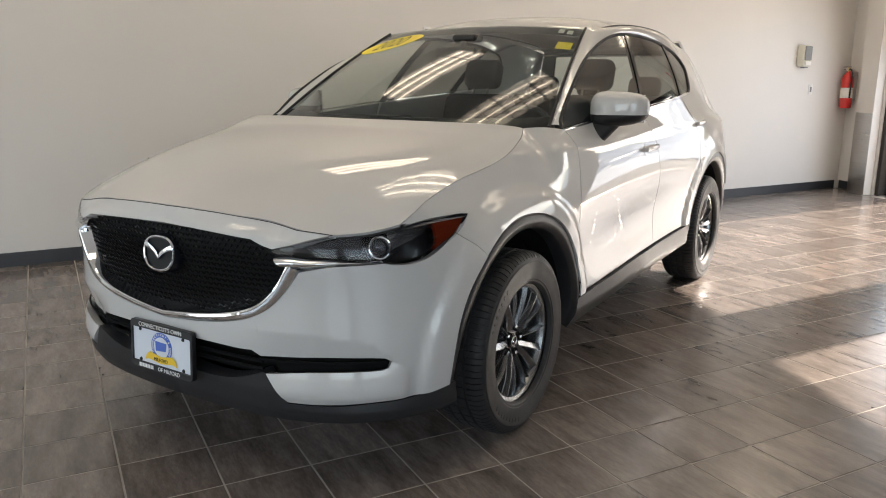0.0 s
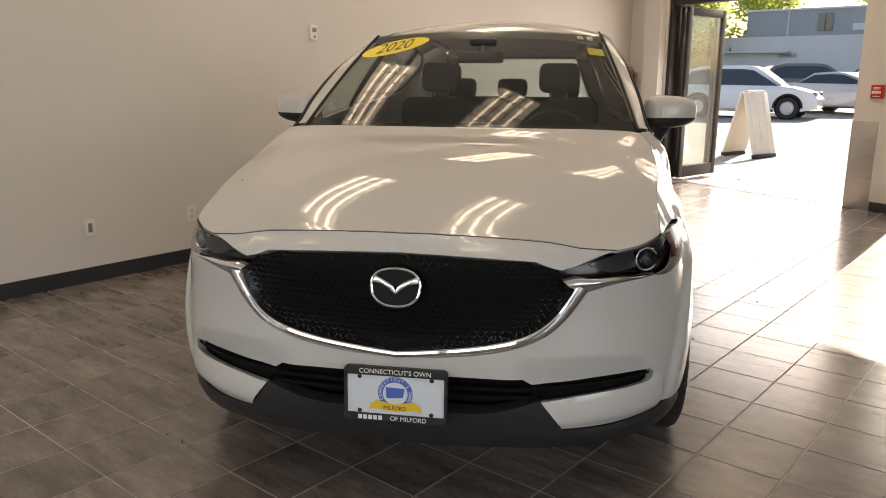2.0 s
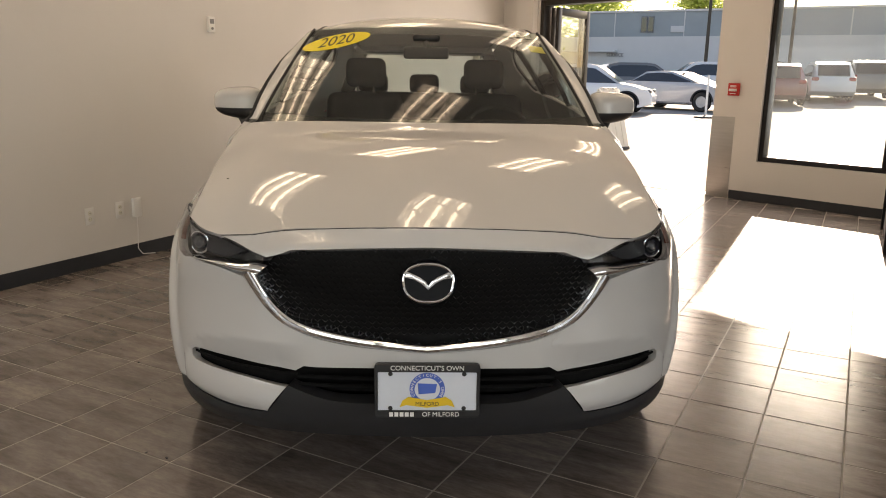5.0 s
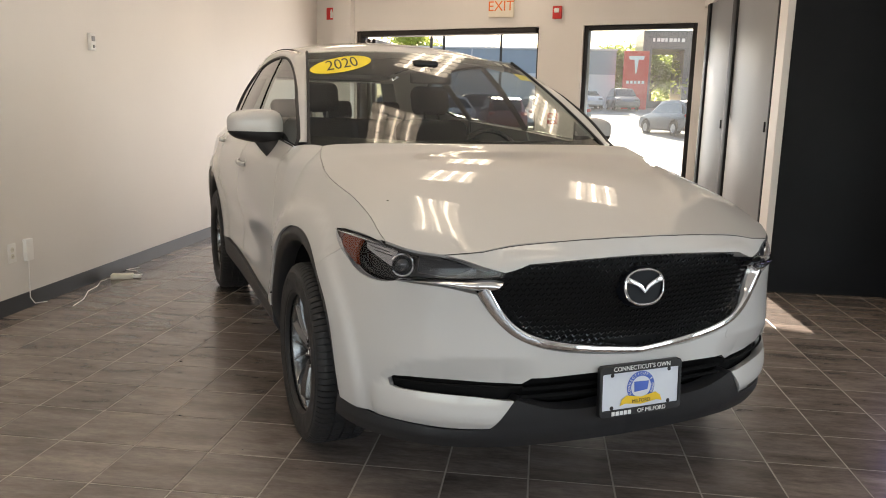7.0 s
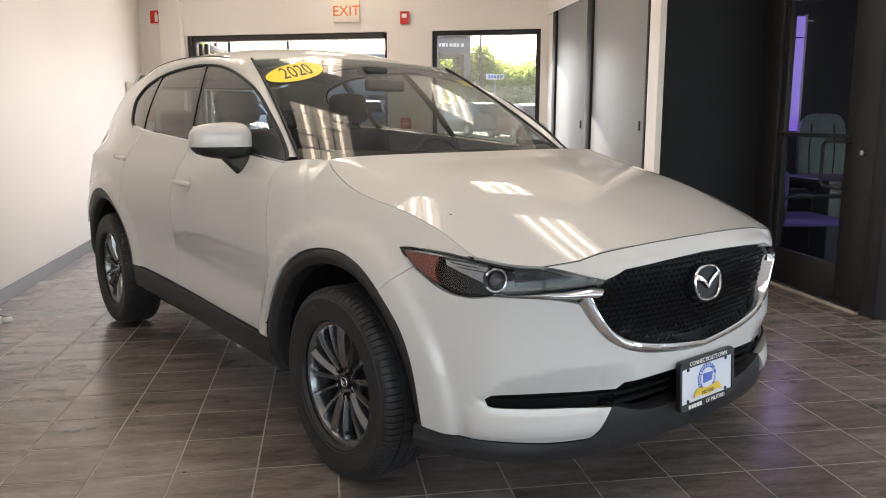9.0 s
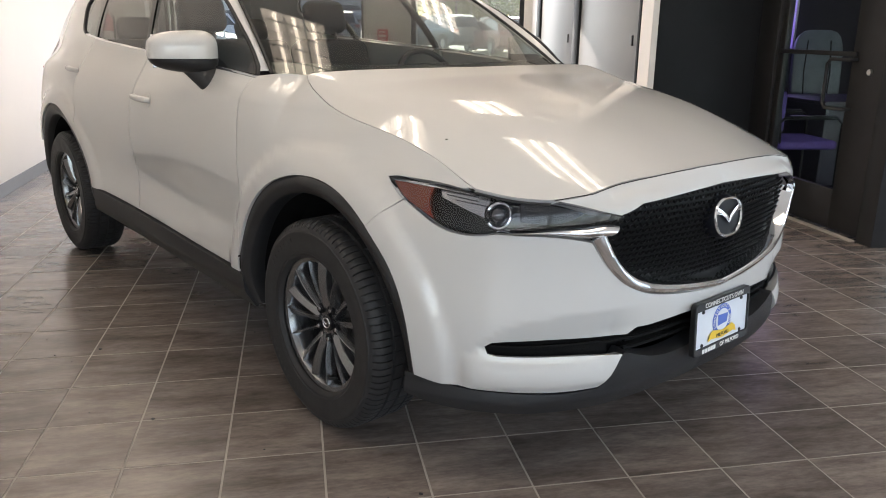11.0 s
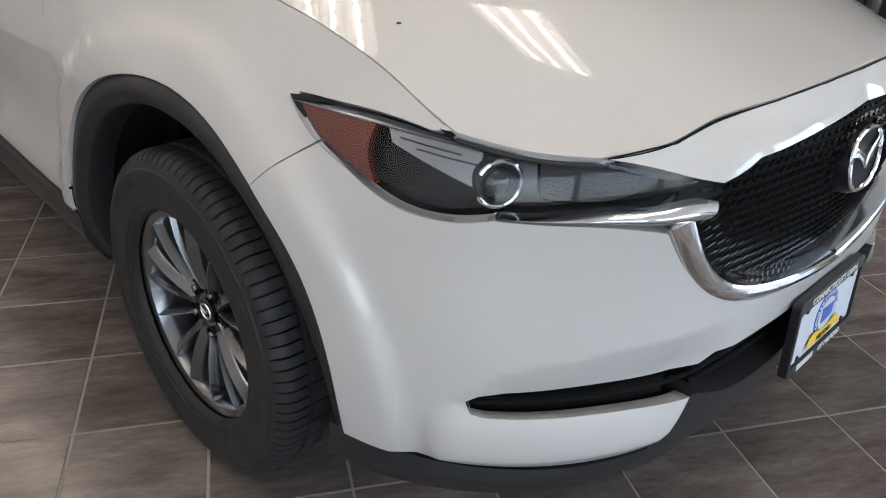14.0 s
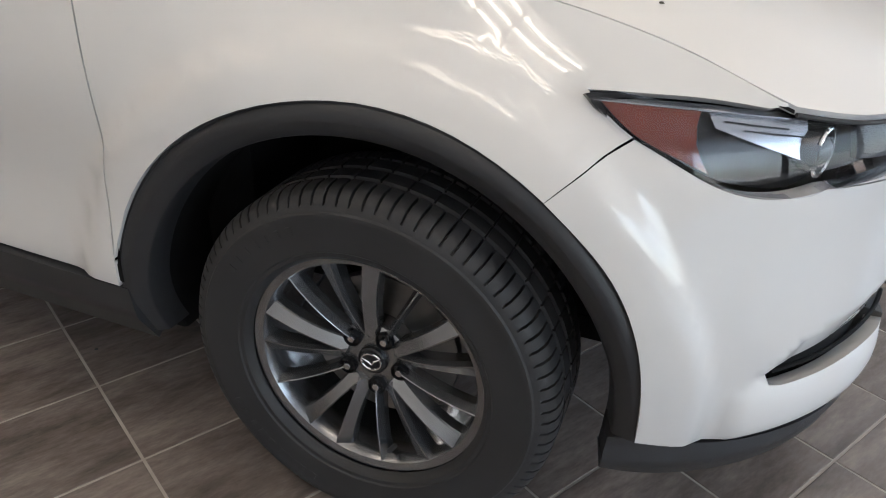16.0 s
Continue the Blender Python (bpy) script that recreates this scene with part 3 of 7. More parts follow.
M_PAINT = paint_material()
M_CLAD = material("grained_cladding", (0.018, 0.0185, 0.020), 0.46, spec=0.42, vary=0.12, scale=18, bump=0.35, bump_scale=1400, bump_dist=0.0006)
M_CHROME = material("chrome", (0.80, 0.81, 0.83), 0.06, metal=1.0)
M_DARKCHROME = material("dark_chrome", (0.30, 0.31, 0.33), 0.12, metal=1.0)
M_GLOSSBLACK = material("gloss_black", (0.008, 0.008, 0.009), 0.15, spec=0.35)
M_BADGE = material("badge_plate", (0.006, 0.007, 0.010), 0.30, spec=0.10)
M_GRILLEBACK = material("grille_backing", (0.004, 0.004, 0.004), 0.6, spec=0.15)
M_MESHBAR = material("grille_bar", (0.062, 0.064, 0.068), 0.18, metal=0.9, spec=0.4)
M_WELL = material("wheel_well_liner", (0.005, 0.005, 0.005), 0.9, spec=0.15, vary=0.3, scale=20, bump=0.3)
M_TYRE = material("tyre_rubber", (0.0203, 0.0203, 0.0211), 0.58, spec=0.35, vary=0.25, scale=14, bump=0.2, bump_scale=500, rough_vary=0.1)
M_RIM = material("gunmetal_alloy", (0.21, 0.214, 0.222), 0.27, metal=0.9, vary=0.08, scale=9, coat=0.3)
M_DISC = material("brake_iron", (0.22, 0.21, 0.20), 0.4, metal=1.0, vary=0.2, scale=12)
M_WSGLASS = glass("windscreen_glass", (0.88, 0.94, 0.90), 0.84, gloss=0.05)
M_TINT = glass("privacy_glass", (0.75, 0.78, 0.76), 0.40)
M_SIDEGLASS = glass("side_glass", (0.90, 0.97, 0.94), 0.80)
M_LENS = glass("headlamp_lens", (0.96, 0.97, 1), 0.92, gloss=0.032)
M_AMBER = material("amber_reflector", (0.12, 0.016, 0.005), 0.14, coat=0.6, vary=0.12, scale=30)
M_TAIL = material("red_lens", (0.30, 0.010, 0.010), 0.12, coat=0.8)
M_SEAT = material("black_seat_cloth", (0.022, 0.022, 0.024), 0.85, vary=0.2, scale=20, bump=0.3, bump_scale=600)
M_DASH = material("dark_dashboard", (0.022, 0.022, 0.023), 0.6, vary=0.15, scale=20, bump=0.2, bump_scale=700)
M_TRIMGREY = material("light_headliner", (0.42, 0.41, 0.39), 0.9, vary=0.05, scale=10, bump=0.2)
M_YELLOW = material("yellow_vinyl", (0.85, 0.68, 0.015), 0.4, vary=0.03, scale=20)
M_INK = material("dark_ink", (0.03, 0.03, 0.02), 0.5)
M_PLATEWHITE = material("white_card", (0.62, 0.66, 0.72), 0.35, vary=0.03, scale=20)
M_PLATEBLUE = material("blue_print", (0.06, 0.13, 0.48), 0.4)
M_GOLD = material("gold_print", (0.75, 0.50, 0.03), 0.4)
M_WHITEINK = material("white_ink", (0.75, 0.75, 0.73), 0.5)

# ---- car: sheets cut from the skin ----
from mathutils.geometry import delaunay_2d_cdt


def curve(*pts, step=0.02):
    """A smooth line through the points, at even steps; its last point is left off."""
    pts = [np.array(p, float) for p in pts]
    if len(pts) == 2:
        n = max(1, int(np.linalg.norm(pts[1] - pts[0]) / step))
        return [tuple(pts[0] + (pts[1] - pts[0]) * i / n) for i in range(n)]
    t = [0.0]
    for a, b in zip(pts, pts[1:]):
        t.append(t[-1] + max(1e-6, np.linalg.norm(b - a)))
    f = spline(t, np.array(pts))
    n = max(2, int(t[-1] / step))
    return [tuple(f(t[-1] * i / n)) for i in range(n)]


def both(half):
    """A closed outline from its half with first coordinate from 0 up and back to 0."""
    out = [p for p in half]
    return out + [(-x, y) for x, y in reversed(half) if x > 1e-4]


def area2(poly):
    return sum(a[0] * b[1] - b[0] * a[1] for a, b in zip(poly, poly[1:] + poly[:1]))


def shrink(poly, d):
    """The outline moved inwards by d."""
    sign = 1 if area2(poly) > 0 else -1
    n, out = len(poly), []
    for i in range(n):
        a, b = np.array(poly[i - 1]), np.array(poly[(i + 1) % n])
        t = b - a
        t = t / max(1e-9, np.linalg.norm(t))
        out.append((poly[i][0] - t[1] * d * sign, poly[i][1] + t[0] * d * sign))
    return out


def inside(x, y, poly):
    hit = False
    for (xa, ya), (xb, yb) in zip(poly, poly[1:] + poly[:1]):
        if (ya > y) != (yb > y) and x < (xb - xa) * (y - ya) / (yb - ya) + xa:
            hit = not hit
    return hit


MIDDLE = Vector((0, 1.3, 0.65))


def sheet(name, outline, fn, mat, parent, step=0.03, depth=0.014, gap=0.0016, label="", flip=None):
    """A panel: the outline in the skin's two measures, laid on the skin fn, with its edge turned in by depth."""
    poly = shrink(outline, gap) if gap else list(outline)
    pts = [Vector(p) for p in poly]
    nb = len(pts)
    arr = np.array(poly)
    x0, y0, x1, y1 = *arr.min(0), *arr.max(0)
    seg_a, seg_b = arr, np.roll(arr, -1, 0)
    d = seg_b - seg_a
    dd = (d * d).sum(1) + 1e-12
    for i in range(int((x1 - x0) / step) + 2):
        for j in range(int((y1 - y0) / step) + 2):
            p = np.array((x0 + i * step, y0 + j * step))
            u = np.clip(((p - seg_a) * d).sum(1) / dd, 0, 1)
            if ((seg_a + u[:, None] * d - p) ** 2).sum(1).min() > (0.45 * step) ** 2 and inside(p[0], p[1], poly):
                pts.append(Vector(p))
    v2, _, faces, orig, _, _ = delaunay_2d_cdt(pts, [], [list(range(nb))], 1, 1e-7)
    e = 0.003
    pos, nor = [], []
    for v in v2:
        p = fn(v.x, v.y)
        n = (fn(v.x + e, v.y) - fn(v.x - e, v.y)).cross(fn(v.x, v.y + e) - fn(v.x, v.y - e)).normalized()
        away = p - MIDDLE if flip is None else Vector(flip)
        nor.append(n if n.dot(away) > 0 else -n)
        pos.append(p)
    edge_of = {}
    for k, o in enumerate(orig):
        for i in o:
            if i < nb:
                edge_of[i] = k
    ring = [edge_of[i] for i in range(nb) if i in edge_of]
    verts, norms, polys = list(pos), list(nor), []
    for f in faces:
        a, b, c = (pos[i] for i in f[:3])
        f = list(f)
        polys.append(f if (b - a).cross(c - a).dot(nor[f[0]]) > 0 else f[::-1])
    m = len(ring)
    base = len(verts)
    for k in range(m):
        a, b = pos[ring[k - 1]], pos[ring[(k + 1) % m]]
        side = (b - a).cross(nor[ring[k]]).normalized()
        for h in (0.0, depth):
            verts.append(pos[ring[k]] - nor[ring[k]] * h)
            norms.append(side)
    c0 = sum((pos[i] for i in ring), Vector()) / m
    out = 1 if sum(norms[base + 2 * k].dot(pos[ring[k]] - c0) for k in range(m)) > 0 else -1
    for k in range(m):
        norms[base + 2 * k] = norms[base + 2 * k] * out
        norms[base + 2 * k + 1] = norms[base + 2 * k + 1] * out
        a, b = base + 2 * k, base + 2 * ((k + 1) % m)
        q = [a, b, b + 1, a + 1]
        if (verts[b] - verts[a]).cross(verts[b + 1] - verts[a]).dot(norms[a]) < 0:
            q.reverse()
        polys.append(q)
    me = bpy.data.meshes.new(name)
    me.from_pydata([tuple(v) for v in verts], [], [tuple(p) for p in polys])
    me.polygons.foreach_set("use_smooth", [True] * len(me.polygons))
    me.validate()
    me.update()
    if len(me.vertices) == len(norms):
        me.normals_split_custom_set_from_vertices([tuple(n) for n in norms])
    me.materials.append(mat)
    ob = new(name, me)
    if label:
        tagged(ob, label)
    return link(ob, parent)


car = empty("car", pose(0, 0, 0, 0, 0, 30), "white sport utility vehicle with black cladding, parked on the tiled floor", "car")

# arches: centre along the skin, radii
ARCH = {"front": (1.505, 0.335, 0.497, 0.437), "rear": (4.205, 0.335, 0.515, 0.450)}


def arch_lift(s, z):
    """The raised rim of sheet metal round the wheel openings."""
    s, out = abs(s), 0.0
    for cs, cz, ro, ri in ARCH.values():
        d = math.hypot(s - cs, z - cz) - ro
        out += 0.020 / (1 + math.exp((d - 0.078) / 0.008)) if z > 0.3 else 0.0
    return out


def gauss(x, c, w):
    return math.exp(-(((x - c) / w) ** 2))


# the crease above the lower slots: along the skin, and its height
POCKET_S, POCKET_Z = (0.30, 0.50, 0.66, 0.77, 0.84, 0.90), (0.545, 0.540, 0.528, 0.508, 0.455, 0.42)


def panel_skin(s, z):
    t = abs(s)
    lift = arch_lift(s, z)
    if 1.95 < t < 4.0 and z < 1.0:      # hollow along the lower doors
        lift -= 0.012 * gauss(z, 0.60, 0.10) * gauss(t, 2.75, 0.85)
    if t < 1.05 and z < 0.6:            # lip and scoop round the lower slots
        w = 1 / (1 + math.exp(-(t - 0.42) / 0.02)) / (1 + math.exp((t - 0.885) / 0.007))
        k = min(1.0, max(0.0, (0.428 - z) / 0.095))
        low = min(1.0, max(0.0, (z - 0.300) / 0.040))
        lift += w * 0.019 * k * (2 - k) * (0.25 + 0.75 * low * low * (3 - 2 * low))
        top = float(np.interp(t, POCKET_S, POCKET_Z))
        lift -= 0.024 * min(1.0, max(0.0, (top - z) / 0.075)) * min(1.0, max(0.0, (z - 0.428) / 0.012)) * min(1.0, max(0.0, (t - 0.34) / 0.12))
    return body(s, z, lift)


# bonnet
HOOD_EDGE = [(0.638, -0.738), (0.70, -0.680), (0.765, -0.588), (0.769, -0.535), (0.768, -0.46), (0.772, -0.37), (0.779, -0.265), (0.787, -0.18), (0.795, -0.07), (0.796, 0.04), (0.788, 0.13), (0.772, 0.21), (0.748, 0.265)]
half = curve((0, -0.834), (0.15, -0.830), (0.30, -0.815), (0.44, -0.789), (0.53, -0.781), (0.638, -0.738)) + curve(*HOOD_EDGE[:3]) + curve(*HOOD_EDGE[2:]) + curve((0.748, 0.265), (0.6, 0.262), (0.36, 0.240), (0.0, 0.222)) + [(0, 0.222)]
sheet("bonnet", both(half), hood, M_PAINT, car, 0.035, 0.014, 0.0018, "glossy pearl white bonnet", flip=(0, -0.2, 1))

# nose strip, bumper, lower black valance
nose = curve((0, 0.893), (0.145, 0.891), (0.29, 0.885), (0.436, 0.873), (0.53, 0.858), (0.662, 0.846)) + curve((0.662, 0.846), (0.59, 0.833), (0.524, 0.815), (0.476, 0.803)) + curve((0.476, 0.803), (0.445, 0.811), (0.401, 0.828)) + curve((0.401, 0.828), (0.2, 0.837), (0, 0.839)) + [(0, 0.839)]
NOSE_TOP = [(0.0, 0.893), (0.145, 0.891), (0.29, 0.885), (0.436, 0.873), (0.53, 0.858), (0.662, 0.846)]
HOOD_FRONT = [(0, -0.836), (0.145, -0.832), (0.29, -0.818), (0.436, -0.792), (0.525, -0.784), (0.638, -0.740)]
nose_z = spline([a for a, _ in NOSE_TOP], [b for _, b in NOSE_TOP])
nose_shift = spline([a for a, _ in NOSE_TOP], [tuple(hood(*h) - skin(*n)) for n, h in zip(NOSE_TOP, HOOD_FRONT)])


def nose_skin(s, z):
    t = min(abs(s), 0.662)
    k = 1 - min(1.0, max(0.0, (float(nose_z(t)) - z) / 0.045))
    d = nose_shift(t) * (k * k * (3 - 2 * k))
    return skin(s, z) + Vector((d[0] if s >= 0 else -d[0], d[1], d[2]))


seal_line = [hood(x, float(np.interp(abs(x), [p[0] for p in HOOD_FRONT], [p[1] for p in HOOD_FRONT]))) + Vector((0, -0.0012, -0.0012)) for x in np.linspace(-0.63, 0.63, 61)]
part("bonnet_seal", tube(seal_line, 0.0013, 6), M_GRILLEBACK, car, "thin black gap seal")
sheet("nose_strip", both(nose), nose_skin, M_PAINT, car, 0.025, 0.05)
fascia = (
    curve((0, 0.521), (0.142, 0.533), (0.316, 0.558), (0.43, 0.600), (0.507, 0.667), (0.556, 0.736))
    + curve((0.556, 0.736), (0.643, 0.752), (0.742, 0.757), (0.810, 0.759))
    + curve((0.810, 0.759), (0.85, 0.752), (0.89, 0.750), (0.945, 0.757), (0.98, 0.768), (1.04, 0.795), (1.10, 0.821))
    + curve((1.10, 0.821), (1.155, 0.785), (1.21, 0.735))
    + curve((1.21, 0.735), (1.11, 0.637), (1.045, 0.475), (1.031, 0.334))
    + curve((1.031, 0.334), (0.92, 0.318), (0.775, 0.311), (0.63, 0.305), (0.50, 0.308))
    + curve((0.50, 0.308), (0.430, 0.400))
    + curve((0.430, 0.400), (0.55, 0.414), (0.70, 0.419), (0.80, 0.421))
    + curve((0.80, 0.421), (0.824, 0.427), (0.832, 0.440), (0.824, 0.453), (0.812, 0.456))
    + curve((0.812, 0.456), (0.70, 0.458), (0.61, 0.457), (0.48, 0.451), (0.405, 0.449))
    + curve((0.405, 0.449), (0.375, 0.468))
    + curve((0.375, 0.468), (0.17, 0.472), (0, 0.472))
    + [(0, 0.472)]
)
val = (
    curve((0, 0.372), (0.33, 0.372), (0.37, 0.385), (0.424, 0.404))
    + curve((0.424, 0.404), (0.50, 0.305))
    + curve((0.50, 0.305), (0.63, 0.302), (0.775, 0.308), (0.92, 0.315), (1.010, 0.328))
    + curve((1.010, 0.328), (1.070, 0.330))
    + curve((1.070, 0.330), (1.076, 0.262))
    + curve((1.076, 0.262), (1.03, 0.252), (0.92, 0.243), (0.69, 0.238), (0.40, 0.234), (0, 0.224))
    + [(0, 0.224)]
)


def valance_skin(s, z):
    """The lower lip stands proud of the painted fascia, most towards the wheels."""
    side = min(1.0, max(0.0, (abs(s) - 0.40) / 0.30))
    low = min(1.0, max(0.0, (0.318 - z) / 0.045))
    return skin(s, z, 0.006 + (0.006 + 0.014 * side) * low)


sheet("lower_valance", both(val), valance_skin, M_CLAD, car, 0.02, 0.055, 0.0, "black grained plastic valance")
# dark hollow of the lower intake with two bars, and of the slots
hol = curve((0, 0.495), (0.40, 0.490), (0.47, 0.472), (0.86, 0.47)) + curve((0.86, 0.47), (0.86, 0.40)) + curve((0.86, 0.40), (0.42, 0.36)) + curve((0.42, 0.36), (0, 0.36)) + [(0, 0.36)]
sheet("lower_intake", both(hol), lambda s, z: skin(s, z, -0.035 if abs(s) > 0.43 else -0.075), M_WELL, car, 0.04, 0.01, 0.0, "black lower air intake")
for z in (0.425, 0.398):
    bm = bmesh.new()
    line = [skin(s, z, -0.03) for s in np.linspace(-0.40, 0.40, 25)]
    tube(line, 0.0065, 8, bm)
    part("intake_bar", bm, M_WELL, car)
for sg in (1, -1):
    line = [skin(sg * s, 0.4435 - 0.004 * (s < 0.5), -0.012) for s in np.linspace(0.40, 0.815, 20)]
    part("slot_bar", tube(line, 0.004, 8), M_WELL, car)

# grille: dark backing, rows of small chevrons, bright wing round it
WING = [(0, 0.520), (0.142, 0.534), (0.316, 0.559), (0.435, 0.600), (0.509, 0.667), (0.557, 0.741)]
GRILLE = curve((0, 0.842), (0.2, 0.840), (0.403, 0.830)) + curve((0.403, 0.830), (0.462, 0.806), (0.500, 0.772), (0.510, 0.752)) + curve((0.510, 0.752), (0.478, 0.688), (0.405, 0.624), (0.302, 0.589), (0.138, 0.564), (0, 0.549)) + [(0, 0.549)]
grille_poly = both(GRILLE)


def mesh_bulge(s, z):
    """The mesh comes forward round the badge and lies deep along the wing."""
    return 0.027 * gauss(s, 0, 0.2) * min(1.0, max(0.0, (z - 0.560) / 0.12))


def grille_skin(s, z):
    return skin(s, z, -0.052 + mesh_bulge(s, z))


gr = sheet("grille", shrink(grille_poly, -0.008), grille_skin, M_GRILLEBACK, car, 0.04, 0.02, 0.0, "black mesh grille with rows of small chevrons")
verts, faces = [], []
row = 0
z = 0.574
while z < 0.835:
    k = -30
    while k <= 30:
        s = (k + 0.5 * (row % 2)) * 0.0240
        if abs(s) < 0.54 and inside(s, z, grille_poly) and inside(s, z + 0.008, grille_poly) and math.hypot(s / 0.085, (z - 0.737) / 0.070) > 1:
            for sg in (1, -1):
                a = skin(s + sg * 0.0006, z - 0.0050, -0.037 + mesh_bulge(s, z))
                b = skin(s + sg * 0.0092, z + 0.0052, -0.033 + mesh_bulge(s, z))
                dv = (b - a).normalized()
                out = Vector((0, -1, 0))
                w = dv.cross(out).normalized() * 0.0013
                n = len(verts)
                for p in (a, b):
                    verts += [p - w + out * -0.004, p - w * 0.5 + out * 0.003, p + w * 0.5 + out * 0.003, p + w + out * -0.004]
                faces += [(n, n + 1, n + 5, n + 4), (n + 1, n + 2, n + 6, n + 5), (n + 2, n + 3, n + 7, n + 6), (n + 3, n + 2, n + 1, n), (n + 4, n + 5, n + 6, n + 7)]
        k += 1
    row += 1
    z += 0.0170
me = bpy.data.meshes.new("grille_mesh")
me.from_pydata([tuple(v) for v in verts], [], faces)
me.materials.append(M_MESHBAR)
ob = tagged(new("grille_mesh", me), "rows of small dark metal chevrons", kind="stuff")
ob.parent = gr


ROUND = [(k / 8, 1 - (k / 4 - 1) ** 2, -0.004) for k in range(9)]
FACET = [(0.0, 0.0, -0.058), (0.10, 0.0, -0.040), (0.20, 0.15, -0.006), (0.27, 0.62, -0.003), (0.36, 0.86, -0.003), (0.56, 1.0, -0.003), (0.80, 0.82, -0.003), (0.94, 0.45, -0.003), (1.0, 0.0, -0.004)]


def bright_bar(name, line_a, line_b, rise, mat, parent, label="", down=0.03, section=ROUND, angle=50):
    """A bright trim bar between two lines on the skin, crowned by rise."""
    bm = bmesh.new()
    rows = []
    for (sa, za), (sb, zb) in zip(line_a, line_b):
        r = []
        for u, crown, sunk in section:
            r.append(bm.verts.new(skin(sa + (sb - sa) * u, za + (zb - za) * u, rise * crown + sunk)))
        r.insert(0, bm.verts.new(skin(sa, za, -down)))
        r.append(bm.verts.new(skin(sb, zb, -down)))
        rows.append(r)
    for a, b in zip(rows, rows[1:]):
        for k in range(len(a) - 1):
            bm.faces.new((a[k], a[k + 1], b[k + 1], b[k]))
    for r in (rows[0], rows[-1]):
        try:
            bm.faces.new(r)
        except ValueError:
            pass
    bmesh.ops.recalc_face_normals(bm, faces=bm.faces)
    return part(name, bm, mat, parent, label, angle=angle)


def sampled(pts, n):
    f = curve(*pts, step=0.004)
    f.append(tuple(pts[-1]))
    t = [0.0]
    for a, b in zip(f, f[1:]):
        t.append(t[-1] + math.dist(a, b))
    out = []
    for i in range(n):
        w = t[-1] * i / (n - 1)
        j = min(max(int(np.searchsorted(t, w)), 1), len(f) - 1)
        u = (w - t[j - 1]) / max(1e-9, t[j] - t[j - 1])
        out.append((f[j - 1][0] + (f[j][0] - f[j - 1][0]) * u, f[j - 1][1] + (f[j][1] - f[j - 1][1]) * u))
    return out


outer = sampled(WING, 40)
inner = []
for k, (a, b) in enumerate(outer):
    p, q = outer[max(0, k - 2)], outer[min(39, k + 2)]
    ds, dz = q[0] - p[0], q[1] - p[1]
    w = 0.034 + 0.020 * (k / 39) ** 2
    inner.append((a - w * dz / math.hypot(ds, dz), b + w * ds / math.hypot(ds, dz)) if k else (0.0, b + w))
bright_bar("grille_wing", [(-a, b) for a, b in reversed(inner[1:])] + inner, [(-a, b) for a, b in reversed(outer[1:])] + outer, 0.012, M_CHROME, car, "bright chrome wing under the grille", 0.058, FACET, 24)
for sg in (1, -1):
    up = sampled([(0.478, 0.776), (0.516, 0.781), (0.563, 0.777), (0.641, 0.775), (0.722, 0.769), (0.806, 0.765)], 24)
    lo = sampled([(0.506, 0.748), (0.532, 0.746), (0.565, 0.747), (0.643, 0.756), (0.722, 0.762), (0.808, 0.7645)], 24)
    bright_bar("headlamp_trim", [(sg * a, b) for a, b in up], [(sg * a, b) for a, b in lo], 0.014, M_CHROME, car, "bright chrome blade under the headlamp", 0.015)

# round badge: bright oval ring with a plain bird-like V on a dark disc
badge = empty("badge", Matrix.Translation((0, -0.876, 0.739)) @ Matrix.Rotation(radians(-8), 4, "X"), "")
badge.parent = car
bm = lathe([(0.0, -0.004), (0.077, -0.006), (0.083, 0.004), (0.085, 0.05), (0.0, 0.05)], 48, "y")
bmesh.ops.scale(bm, vec=(1, 1, 0.80), verts=bm.verts)
part("badge_disc", bm, M_BADGE, badge, "dark round badge plate")
ring = []
for k in range(64):
    a = 2 * math.pi * k / 64
    c, z = math.copysign(abs(math.cos(a)) ** 0.82, math.cos(a)), math.copysign(abs(math.sin(a)) ** 0.86, math.sin(a))
    ring.append(((0.0725 + 0.004 * z) * c, -0.009, 0.0555 * z))
part("badge_ring", tube(ring, 0.0048, 8, closed=True), M_CHROME, badge, "chrome oval ring")
for sg in (1, -1):
    o = [(0, -0.009), (0.007, 0.005), (0.026, 0.018), (0.060, 0.034), (0.071, 0.016), (0.042, 0.010), (0.020, -0.002), (0, -0.020)]
    bm = prism([(sg * x, z) for x, z in o], -0.007, bevel=0.0018)
    bmesh.ops.recalc_face_normals(bm, faces=bm.faces)
    part("badge_wing", bm, M_CHROME, badge, m=pose(0, -0.006, 0))

# number plate surround with a printed card
pl = empty("number_plate", Matrix.Translation((0, -0.902, 0.412)) @ Matrix.Rotation(radians(-3), 4, "X"), "black plate surround holding a white dealer card with a blue and gold emblem")
pl.parent = car
def round_rect(x0, z0, x1, z1, r, n=6):
    out = []
    for cx, cz, a0 in ((x1 - r, z1 - r, 0), (x0 + r, z1 - r, 90), (x0 + r, z0 + r, 180), (x1 - r, z0 + r, 270)):
        out += [(cx + r * math.cos(radians(a0 + 90 * k / n)), cz + r * math.sin(radians(a0 + 90 * k / n))) for k in range(n + 1)]
    return out


